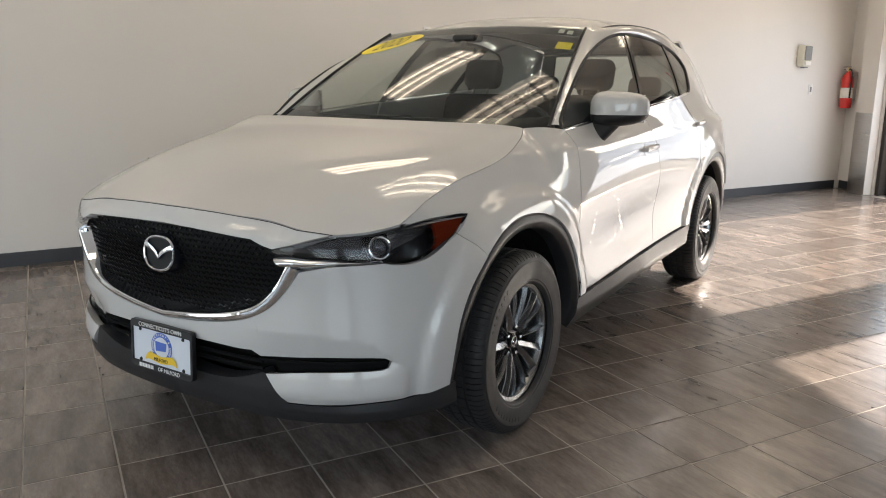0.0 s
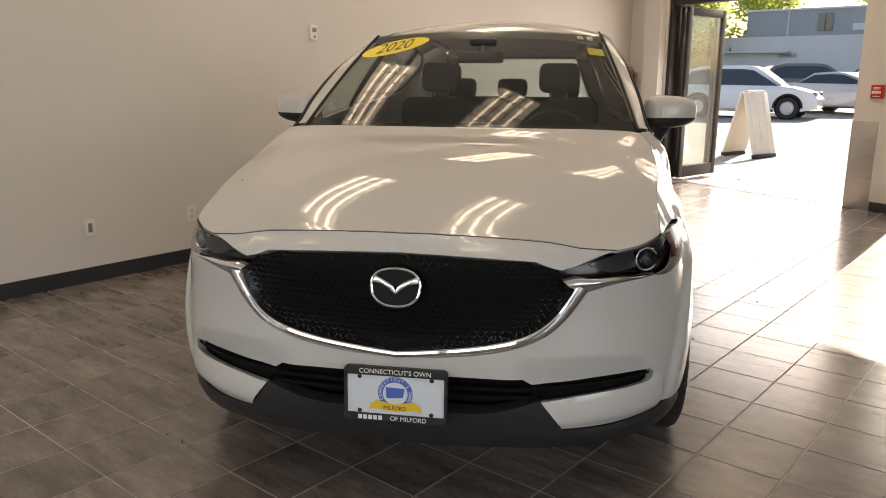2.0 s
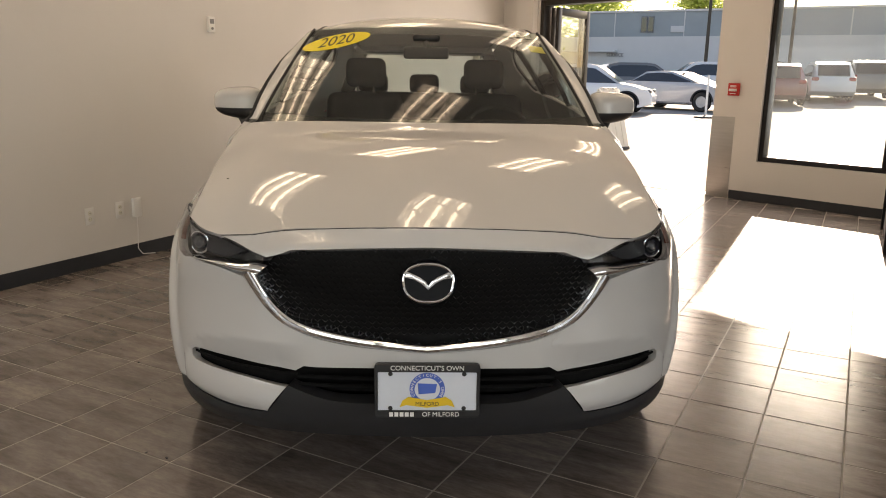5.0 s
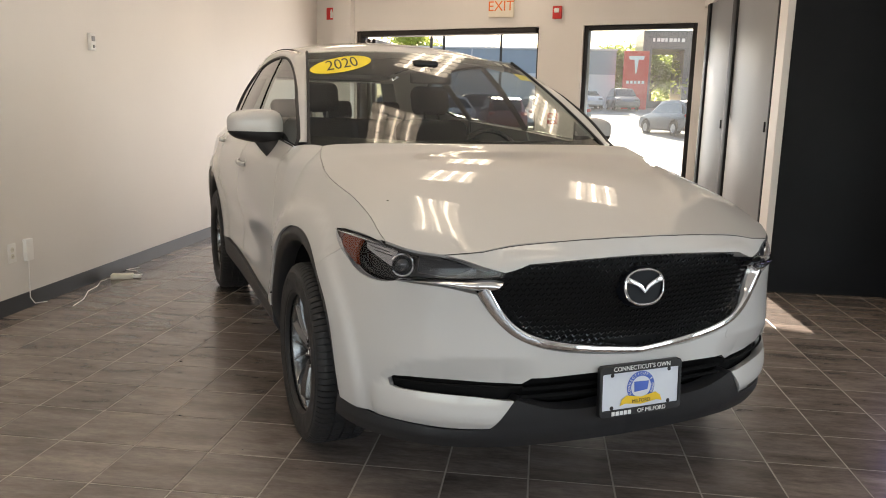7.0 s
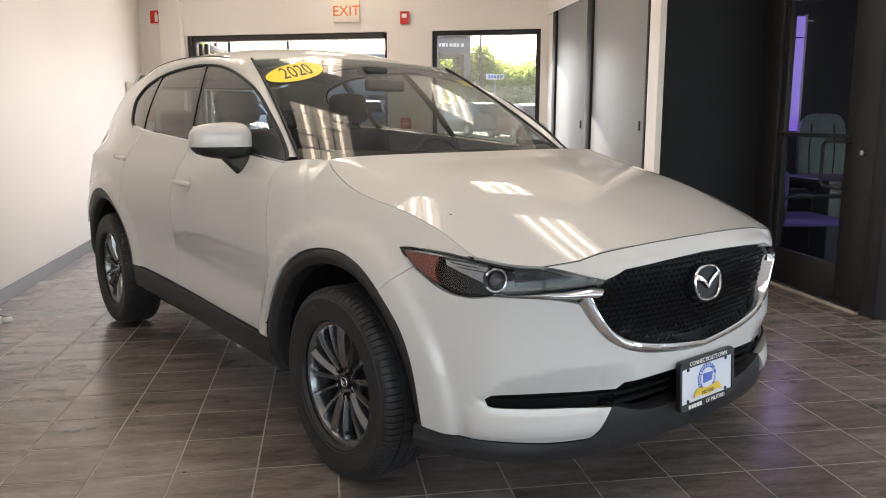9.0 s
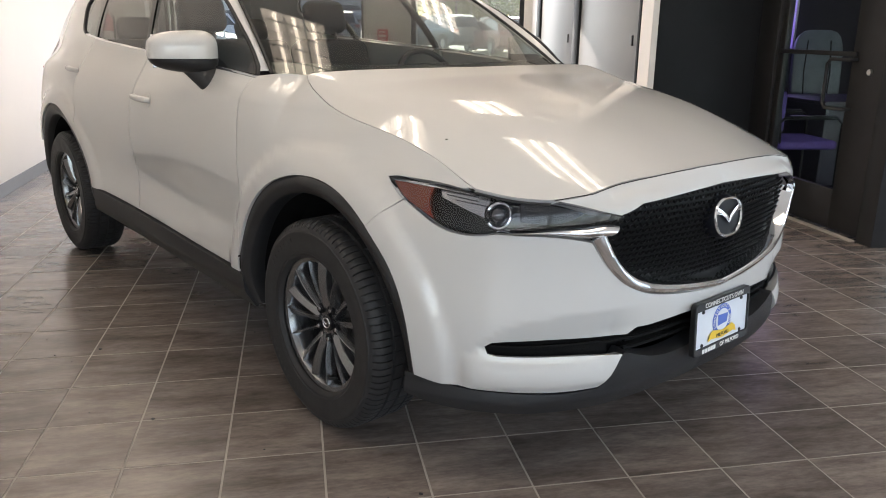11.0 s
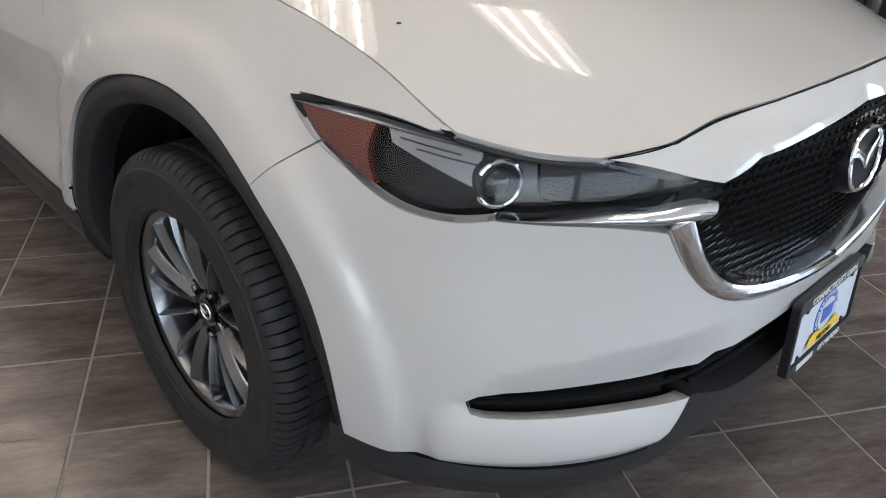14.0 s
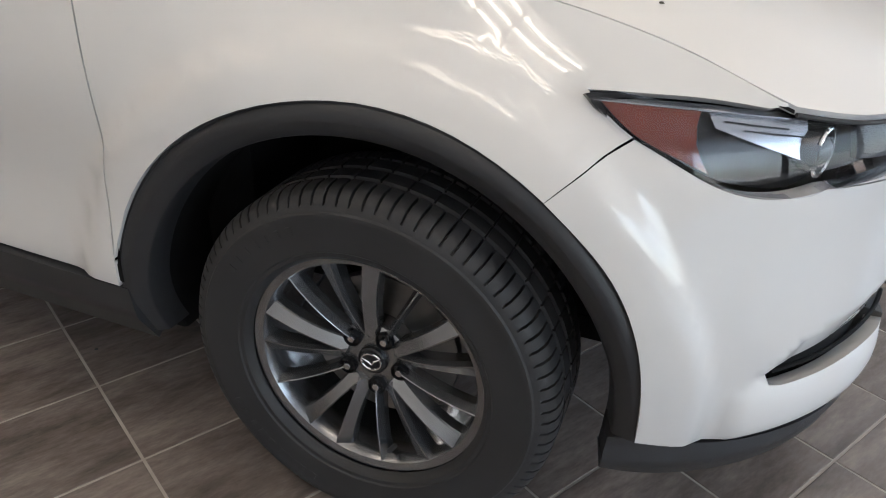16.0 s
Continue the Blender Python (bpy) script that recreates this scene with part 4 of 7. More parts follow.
rims = [(-0.158, -0.084, 0.158, 0.084, 0.013, 0.012), (-0.158, -0.084, 0.158, 0.084, 0.013, -0.004), (-0.156, -0.082, 0.156, 0.082, 0.012, -0.006), (-0.149, -0.063, 0.149, 0.059, 0.006, -0.006), (-0.148, -0.062, 0.148, 0.058, 0.006, 0.004)]
bm = bmesh.new()
loops = [[bm.verts.new((x, r[5], z)) for x, z in round_rect(*r[:5])] for r in rims]
for p, q in zip(loops, loops[1:]):
    for k in range(len(p)):
        bm.faces.new((p[k], p[(k + 1) % len(p)], q[(k + 1) % len(p)], q[k]))
bm.faces.new(loops[-1])
bm.faces.new(loops[0])
bmesh.ops.recalc_face_normals(bm, faces=bm.faces)
part("plate_frame", bm, M_BLACKPL, pl)
part("plate_card", box(-0.1475, -0.0005, -0.0615, 0.1475, 0.003, 0.0575), M_PLATEWHITE, pl)
bm = bmesh.new()
a = [2 * math.pi * k / 40 for k in range(40)]
prism([(0.053 * math.cos(t), 0.005 + 0.051 * math.sin(t)) for t in a], -0.0012, bm)
part("emblem_disc", bm, M_PLATEBLUE, pl, m=pose(0, -0.0007, 0))
bm = prism([(0.038 * math.cos(t), 0.005 + 0.035 * math.sin(t)) for t in a], -0.001)
part("emblem_field", bm, M_PLATEWHITE, pl, m=pose(0, -0.0022, 0))
part("emblem_shape", prism([(-0.026, -0.010), (0.024, -0.006), (0.029, 0.022), (-0.028, 0.024)], -0.001), M_PLATEBLUE, pl, m=pose(0, -0.0034, 0))
part("emblem_ribbon", prism([(-0.082, -0.046), (-0.062, -0.040), (0, -0.048), (0.062, -0.040), (0.082, -0.046), (0.074, -0.026), (0.056, -0.014), (0, -0.024), (-0.056, -0.014), (-0.074, -0.026)], -0.001), M_GOLD, pl, m=pose(0, -0.0044, -0.004))
part("card_letters", lettering("CONNECTICUT'S OWN", 0.0205), M_WHITEINK, pl, m=pose(0, -0.0072, 0.0715))
bm = bmesh.new()
for k, ch in enumerate("CONNECTICUT'S OWN"):
    if ch != " ":
        t = radians(205 - 230 * k / 16)
        one = lettering(ch, 0.0125)
        bmesh.ops.transform(one, matrix=pose(0.0455 * math.cos(t), 0, 0.005 + 0.0435 * math.sin(t)) @ Matrix.Rotation(math.pi / 2 - t, 4, "Y"), verts=one.verts)
        join(bm, one)
part("ring_letters", bm, M_WHITEINK, pl, m=pose(0, -0.0024, 0))
part("ribbon_letters", lettering("MILFORD", 0.017), M_INK, pl, m=pose(0, -0.0058, -0.0400))
bm = bmesh.new()
for k in range(5):
    box(-0.1130 + 0.0155 * k, -0.0074, -0.0790, -0.1015 + 0.0155 * k, -0.0055, -0.0660, bm=bm)
part("word_bars", bm, M_WHITEINK, pl)
part("card_letters", lettering("OF MILFORD", 0.0195), M_WHITEINK, pl, m=pose(0.041, -0.0072, -0.0725))
for x in (-0.11, 0.11):
    for z in (-0.055, 0.052):
        part("screw", lathe([(0.0, -0.004), (0.005, -0.003), (0.007, 0.0), (0.0, 0.001)], 12, "y"), M_BLACKPL, pl, m=pose(x, -0.001, z))
# towing eye cover
ob = sheet("tow_cover", [(0.392 + 0.0165 * math.cos(t), 0.545 + 0.0175 * math.sin(t)) for t in a], lambda s, z: panel_skin(s, z) + Vector((0, -0.0012, 0)), M_PAINT, car, 0.01, 0.004, 0.0)

# ---- car: lamps ----
HEADLAMP = (
    curve((1.172, 0.874), (1.09, 0.873), (0.993, 0.871), (0.875, 0.863))
    + curve((0.875, 0.863), (0.808, 0.858), (0.738, 0.853), (0.662, 0.845), (0.59, 0.832), (0.524, 0.814), (0.474, 0.801))
    + curve((0.474, 0.801), (0.488, 0.786), (0.508, 0.783), (0.564, 0.778), (0.642, 0.776), (0.723, 0.770), (0.800, 0.766))
    + curve((0.800, 0.766), (0.823, 0.754), (0.89, 0.751), (0.945, 0.759), (0.98, 0.770), (1.04, 0.797), (1.10, 0.823), (1.145, 0.852), (1.172, 0.874))
)
M_REFLECTOR = material("lamp_reflector", (0.42, 0.43, 0.45), 0.22, metal=1.0)
M_LAMPGREY = material("lamp_inner", (0.10, 0.105, 0.115), 0.25, metal=0.7)
M_FLUTED = material("fluted_lens", (0.022, 0.023, 0.026), 0.5, spec=0.3, bump=0.8, bump_scale=160, bump_dist=0.003, stretch=(1, 1, 3))


def headlamp(sg):
    lamp = empty("headlamp")
    lamp.parent = car
    o = [(sg * a, b) for a, b in HEADLAMP]
    sheet("housing", shrink(o, -0.003), lambda s, z: skin(s, z, -0.045 + 0.042 * gauss(abs(s), 1.19, 0.09)), M_GLOSSBLACK, lamp, 0.03, 0.02, 0.0, "black lamp housing")
    sheet("lens", o, lambda s, z: skin(s, z, 0.001), M_LENS, lamp, 0.03, 0.02, 0.001, "clear lamp lens")
    amber = curve((1.150, 0.866), (1.08, 0.866), (1.005, 0.862)) + curve((1.005, 0.862), (1.012, 0.83), (1.002, 0.800), (0.990, 0.782)) + curve((0.990, 0.782), (1.04, 0.803), (1.10, 0.829), (1.150, 0.866))
    sheet("side_marker", [(sg * a, b) for a, b in amber], lambda s, z: skin(s, z, -0.008), M_AMBER, lamp, 0.02, 0.015, 0.0, "amber side marker")
    fin = curve((0.990, 0.857), (0.90, 0.852), (0.83, 0.845)) + curve((0.83, 0.845), (0.838, 0.792)) + curve((0.838, 0.792), (0.90, 0.812), (0.978, 0.836)) + curve((0.978, 0.836), (0.990, 0.857))
    sheet("reflector_blade", [(sg * a, b) for a, b in fin], lambda s, z: skin(s, z, -0.022), M_REFLECTOR, lamp, 0.02, 0.01, 0.0, "silver reflector blade")
    for k in range(2):
        line = [skin(sg * (0.965 - 0.030 * k - 0.10 * u), 0.845 - 0.011 * k - 0.010 * u, -0.019) for u in (0.0, 0.5, 1.0)]
        part("blade_slot", tube(line, 0.0011, 6), M_LAMPGREY, lamp)
    flu = curve((0.745, 0.842), (0.66, 0.830), (0.57, 0.812)) + curve((0.57, 0.812), (0.60, 0.796), (0.745, 0.788)) + curve((0.745, 0.788), (0.745, 0.842))
    sheet("indicator_lens", [(sg * a, b) for a, b in flu], lambda s, z: skin(s, z, -0.020), M_FLUTED, lamp, 0.02, 0.01, 0.0, "fluted grey indicator lens")
    top = sampled([(1.155, 0.871), (1.05, 0.868), (0.93, 0.862), (0.86, 0.856)], 16)
    low = sampled([(1.150, 0.869), (1.05, 0.864), (0.93, 0.857), (0.86, 0.851)], 16)
    bright_bar("brow", [(sg * a, b) for a, b in top], [(sg * a, b) for a, b in low], 0.003, M_DARKCHROME, lamp, "", 0.02).location = (0, 0.010, -0.002)
    # projector with its ring, facing forward
    at = skin(sg * 0.806, 0.802, -0.026)
    m = Matrix.Translation(at) @ Matrix.Rotation(sg * radians(22), 4, "Z")
    part("projector", lathe([(0.0, -0.016), (0.010, -0.0145), (0.020, -0.008), (0.025, 0.002), (0.026, 0.03), (0.0, 0.03)], 32, "y"), material("projector_glass", (0.02, 0.022, 0.026), 0.04, coat=1.0) if sg > 0 else bpy.data.materials["projector_glass"], lamp, "glass projector", m)
    ring = bmesh.new()
    pts = [(0.034 * math.cos(t), -0.004, 0.034 * math.sin(t)) for t in [radians((180 if sg > 0 else 0) - 150 + 300 * k / 40) for k in range(41)]]
    tube(pts, 0.0036, 8, ring)
    part("light_ring", ring, M_CHROME, lamp, "silver light ring", m)
    part("bezel", lathe([(0.026, 0.0), (0.0295, -0.006), (0.033, 0.002), (0.033, 0.03)], 32, "y", caps=False), M_LAMPGREY, lamp, "", m)
    return lamp


for sg in (1, -1):
    headlamp(sg)

# ---- car: side panels ----


def s_at(y, z):
    a, b = 0.5, 3.0
    for _ in range(40):
        m = (a + b) / 2
        a, b = (m, b) if skin(m, z).y < y else (a, m)
    return (a + b) / 2


TOPS = []
for x, y in HOOD_EDGE[2:]:
    h = hood(x, y)
    TOPS.append((s_at(y, h.z), h.z - 0.001, h))
top_z = spline([t[0] for t in TOPS], [t[1] for t in TOPS])
top_shift = spline([t[0] for t in TOPS], [tuple(t[2] - panel_skin(t[0], t[1])) for t in TOPS])


def fender_skin(s, z):
    t, p = abs(s), panel_skin(s, z)
    if t < TOPS[0][0] - 0.02 or t > TOPS[-1][0] + 0.12:
        return p
    k = 1 - min(1.0, max(0.0, (float(top_z(min(t, TOPS[-1][0]))) - z) / 0.27))
    k *= min(1.0, max(0.0, (t - TOPS[0][0] + 0.02) / 0.05)) * min(1.0, max(0.0, (TOPS[-1][0] + 0.12 - t) / 0.12))
    k = k * k * (3 - 2 * k)
    d = top_shift(min(max(t, TOPS[0][0]), TOPS[-1][0])) * k
    return p + Vector((d[0] if s >= 0 else -d[0], d[1], d[2]))


def bumper_skin(s, z):
    """The bumper meets the fender flush at its upper rear corner."""
    k = min(1.0, max(0.0, (abs(s) - 0.94) / 0.13))
    p = panel_skin(s, z)
    return p if k == 0.0 else p.lerp(fender_skin(s, z), k)


sheet("front_bumper", both(fascia), bumper_skin, M_PAINT, car, 0.016, 0.03, 0.0005, "glossy pearl white front bumper")


def arc(cs, cz, r, a0, a1, n=26):
    return [(cs + r * math.cos(radians(a0 + (a1 - a0) * k / n)), cz + r * math.sin(radians(a0 + (a1 - a0) * k / n))) for k in range(n + 1)]


roof_edge = spline([1.2, 1.6, 2.2, 2.6, 3.0, 3.3], [0.600, 0.600, 0.585, 0.560, 0.515, 0.47])
FRONT_SEAM = curve((2.002, 1.108), (2.002, 1.04), (1.995, 0.95), (1.983, 0.84), (1.976, 0.72), (1.978, 0.58), (1.986, 0.42)) + [(1.986, 0.42)]
B_SEAM = curve((2.925, 1.166), (2.945, 1.06), (2.99, 0.955), (3.045, 0.82), (3.085, 0.66), (3.095, 0.52), (3.09, 0.44)) + [(3.09, 0.44)]
REAR_SEAM = curve((3.72, 1.212), (3.80, 1.10), (3.845, 0.98), (3.850, 0.84), (3.805, 0.665)) + [(3.805, 0.665)]
DLO_LOW = [(1.985, 1.104), (2.25, 1.122), (2.55, 1.142), (2.925, 1.166), (3.35, 1.190), (3.72, 1.212), (3.93, 1.228)]
DLO_TOP = [(1.985, 1.106), (2.09, 1.20), (2.22, 1.282), (2.36, 1.358), (2.58, 1.440), (2.80, 1.496), (2.95, 1.524), (3.17, 1.545), (3.50, 1.544), (3.80, 1.525), (4.02, 1.490), (4.16, 1.440), (4.20, 1.395), (4.12, 1.315), (4.02, 1.25), (3.93, 1.228)]
af = arc(*ARCH["front"][:3], 126, 12.0)
fender = curve((1.21, 0.735), (1.155, 0.786), (1.102, 0.823)) + curve((1.102, 0.823), (1.147, 0.852), (1.174, 0.875)) + curve((1.174, 0.875), (1.09, 0.875), (0.993, 0.873), (0.885, 0.864)) + curve(*[(t[0] + (0.004 if n == 0 else 0), t[1]) for n, t in enumerate(TOPS)]) + curve((TOPS[-1][0], TOPS[-1][1]), (1.86, 1.120), (1.94, 1.113), (2.002, 1.106)) + FRONT_SEAM[:-4] + curve((1.986, 0.46), (1.990, 0.44)) + [p for p in reversed(af)][1:-1]
fdoor = FRONT_SEAM + curve((1.986, 0.41), (2.5, 0.422), (3.09, 0.436)) + B_SEAM[::-1] + curve((2.925, 1.166), (2.55, 1.142), (2.25, 1.122), (2.002, 1.107))
rdoor = B_SEAM + curve((3.09, 0.436), (3.4, 0.444), (3.695, 0.45)) + [p for p in arc(*ARCH["rear"][:3], 167, 141)] + REAR_SEAM[::-1] + curve((3.72, 1.212), (3.35, 1.190), (2.925, 1.166))
quarter = (
    REAR_SEAM[:-1]
    + arc(*ARCH["rear"][:3], 140, 30)
    + curve((4.66, 0.60), (4.80, 0.62), (5.05, 0.63))
    + curve((5.05, 0.63), (5.13, 0.80), (5.10, 1.00), (5.00, 1.20), (4.86, 1.38), (4.74, 1.49))
    + curve((4.74, 1.49), (4.45, 1.535), (4.2, 1.55), (4.02, 1.492))
    + curve((4.02, 1.492), (4.16, 1.442), (4.203, 1.395), (4.122, 1.313), (4.022, 1.247), (3.93, 1.225))
    + curve((3.93, 1.225), (3.72, 1.212))
)


def seal(line, fn):
    """A thin dark strip just under the skin along a gap."""
    bm = bmesh.new()
    e, rows = 0.003, []
    for i, (u, v) in enumerate(line):
        a, b = line[max(0, i - 1)], line[min(len(line) - 1, i + 1)]
        n = (fn(u + e, v) - fn(u - e, v)).cross(fn(u, v + e) - fn(u, v - e)).normalized()
        n = n if n.dot(fn(u, v) - MIDDLE) > 0 or n.z > 0.6 else -n
        d = (fn(*b) - fn(*a)).normalized()
        w = d.cross(n) * 0.007
        p = fn(u, v) - n * 0.006
        rows.append([bm.verts.new(p - w), bm.verts.new(p + w)])
    for a, b in zip(rows, rows[1:]):
        bm.faces.new((a[0], a[1], b[1], b[0]))
    part("seal", bm, M_WELL, car)


for sg in (1, -1):
    def q(o):
        return [(sg * a, b) for a, b in o]
    sheet("fender", q(fender), fender_skin, M_PAINT, car, 0.028, 0.02, 0.0009, "glossy pearl white front fender")
    d1 = sheet("front_door", q(fdoor), panel_skin, M_PAINT, car, 0.035, 0.02, 0.0028, "glossy pearl white front door")
    d2 = sheet("rear_door", q(rdoor), panel_skin, M_PAINT, car, 0.035, 0.02, 0.0028, "glossy pearl white rear door")
    sheet("quarter_panel", q(quarter), panel_skin, M_PAINT, car, 0.035, 0.02, 0.0015)
    # dark rubber under the shut lines
    seal([(sg * a, b) for a, b in FRONT_SEAM], fender_skin)
    seal([(sg * a, b) for a, b in B_SEAM], panel_skin)
    seal([(sg * a, b) for a, b in REAR_SEAM], panel_skin)
    seal([(sg * a, b) for a, b in curve((1.21, 0.735), (1.155, 0.786), (1.102, 0.823))], fender_skin)
    seal([(sg * a, b) for a, b in curve(*HOOD_EDGE[2:])], hood)
    seal([(sg * a, b) for a, b in curve((0, -0.834), (0.15, -0.830), (0.30, -0.815), (0.44, -0.789), (0.53, -0.781), (0.638, -0.738))], hood)
    part("bonnet_seal", tube([hood(sg * x, y) + Vector((0, -0.001, -0.010)) for x, y in curve(*HOOD_EDGE[:3]) + [HOOD_EDGE[2]]], 0.0035, 8), M_BLACKRUB, car)
    # windows
    fw = curve(*DLO_TOP[:8], step=0.03) + curve((3.17, 1.545), (3.05, 1.38), (2.93, 1.168)) + curve((2.925, 1.168), (2.55, 1.144), (2.25, 1.124), (1.985, 1.106))
    rw = curve((3.20, 1.543), (3.50, 1.544), (3.80, 1.525), (3.86, 1.517)) + curve((3.86, 1.517), (3.80, 1.38), (3.70, 1.213)) + curve((3.70, 1.213), (3.35, 1.192), (2.97, 1.170)) + curve((2.97, 1.170), (3.09, 1.38), (3.20, 1.543))
    qw = curve((3.90, 1.510), (4.02, 1.490), (4.16, 1.440), (4.20, 1.395), (4.12, 1.315), (4.02, 1.25), (3.93, 1.230)) + curve((3.93, 1.230), (3.74, 1.215)) + curve((3.74, 1.215), (3.84, 1.38), (3.90, 1.510))

    def glass_skin(s, z):
        return body(s, z, -0.004)
    sheet("window_glass", q(fw), glass_skin, M_SIDEGLASS, d1, 0.05, 0.004, 0.003, "lightly tinted window glass")
    sheet("window_glass", q(rw), glass_skin, M_TINT, d2, 0.05, 0.004, 0.003, "dark privacy glass")
    sheet("quarter_glass", q(qw), glass_skin, M_TINT, car, 0.05, 0.004, 0.003, "dark privacy glass")
    # black pillar covers
    bp = curve((2.932, 1.166), (2.968, 1.168)) + curve((2.968, 1.168), (3.09, 1.38), (3.20, 1.544)) + curve((3.20, 1.544), (3.168, 1.545)) + curve((3.168, 1.545), (3.05, 1.38), (2.932, 1.166))
    sheet("pillar_cover", q(bp), lambda s, z: body(s, z, 0.001), M_GLOSSBLACK, car, 0.05, 0.02, 0.0)
    cp = curve((3.70, 1.211), (3.74, 1.213)) + curve((3.74, 1.213), (3.84, 1.38), (3.90, 1.511)) + curve((3.90, 1.511), (3.86, 1.518)) + curve((3.86, 1.518), (3.80, 1.38), (3.70, 1.211))
    sheet("pillar_cover", q(cp), lambda s, z: body(s, z, 0.001), M_GLOSSBLACK, car, 0.05, 0.02, 0.0)
    # bright line under the windows, black rubber round them
    part("waist_trim", tube([body(sg * a, b - 0.001, 0.001) for a, b in sampled(DLO_LOW, 40)], 0.0055, 8), M_CHROME, car, "bright waist trim")
    part("window_seal", tube([body(sg * a, b, -0.001) for a, b in sampled(DLO_TOP, 60)], 0.008, 6), M_BLACKRUB, car)
    # cabin frame: from the window line up to the windscreen and the roof gutter
    bm = bmesh.new()
    rows = []
    lowp = sampled(DLO_TOP[:12], 46)
    for k, (a, b) in enumerate(lowp):
        A = body(sg * a, b, 0.0)
        u = k / 45
        if u < 0.40:
            B = screen(sg * 1.0, u / 0.40, 0.0)
        else:
            y = 1.28 + (u - 0.40) / 0.60 * 1.80
            B = roof(sg * roof_edge(y), y) if u > 0.5 else screen(sg * 1.0, 1.0).lerp(roof(sg * roof_edge(y), y), (u - 0.40) / 0.10)
        r = []
        for j in range(7):
            v = j / 6
            p = A.lerp(B, v)
            r.append(bm.verts.new(p + Vector((sg * 0.9, 0, 0.45)) * (0.016 * 4 * v * (1 - v))))
        r.append(bm.verts.new(B + Vector((-sg * 0.01, 0, -0.02))))
        rows.append(r)
    for a, b in zip(rows, rows[1:]):
        for j in range(len(a) - 1):
            bm.faces.new((a[j], a[j + 1], b[j + 1], b[j]))
    bmesh.ops.recalc_face_normals(bm, faces=bm.faces)
    part("cabin_frame", bm, M_PAINT, car, angle=60)
    gut = [roof(sg * (roof_edge(y) - 0.004), y) + Vector((-sg * 0.004, 0, -0.003)) for y in np.linspace(1.24, 3.0, 40)]
    part("roof_gutter", tube(gut, 0.009, 6), M_BLACKRUB, car, "black roof gutter strip")
    part("screen_seal", tube([screen(sg * 0.992, v, 0.0) for v in np.linspace(-0.02, 1.0, 20)], 0.007, 6), M_BLACKRUB, car)
    # sill cladding
    sill = curve((1.975, 0.405), (2.5, 0.418), (3.09, 0.432), (3.70, 0.447)) + curve((3.70, 0.447), (3.715, 0.33)) + curve((3.715, 0.33), (3.09, 0.305), (2.5, 0.285), (1.965, 0.270)) + curve((1.965, 0.270), (1.975, 0.405))
    sheet("sill_cladding", q(sill), lambda s, z: skin(s, 0.40 + (z - 0.40) * 0.3, 0.016 - 0.03 * max(0, 0.34 - z) / 0.06) * 1.0 + Vector((0, 0, z - 0.40 - (z - 0.40) * 0.3)), M_CLAD, car, 0.03, 0.15, 0.0, "black grained sill cladding")
    # handles
    for hs, hz, dr in ((2.845, 0.972, d1), (3.90, 1.048, d2)):
        n = (body(sg * (hs + 0.01), hz) - body(sg * (hs - 0.01), hz)).normalized()
        c0 = body(sg * hs, hz, 0.0)
        sheet("handle_cup", q([(hs - 0.035 + 0.045 * math.cos(t), hz - 0.004 + 0.034 * math.sin(t)) for t in [2 * math.pi * k / 24 for k in range(24)]]), lambda s, z: panel_skin(s, z) + Vector((sg * 0.0012, 0, 0)), M_PAINT, dr, 0.02, 0.002, 0.0)
        bar = bmesh.new()
        line = [panel_skin(sg * (hs + dx), hz + dz) + Vector((sg * o, 0, 0)) for dx, dz, o in ((-0.085, -0.001, 0.004), (-0.075, 0.0, 0.022), (-0.03, 0.002, 0.032), (0.04, 0.004, 0.032), (0.085, 0.005, 0.024), (0.098, 0.005, 0.004))]
        tube(line, [0.010, 0.013, 0.0135, 0.0135, 0.013, 0.010], 12, bar)
        bmesh.ops.scale(bar, vec=(0.75, 1, 1), verts=bar.verts, space=Matrix.Translation(-c0))
        part("handle", bar, M_PAINT, dr, "white pull handle")
    # tail lamp
    tl = curve((4.80, 0.965), (4.90, 0.985), (5.02, 1.0)) + curve((5.02, 1.0), (5.12, 0.985), (5.25, 0.95)) + curve((5.25, 0.95), (5.15, 0.90), (5.0, 0.90), (4.80, 0.965))
    sheet("tail_lamp", q([(a, b + 0.06) for a, b in tl]), lambda s, z: body(s, z, 0.006), M_TAIL, car, 0.03, 0.02, 0.0, "red tail lamp")


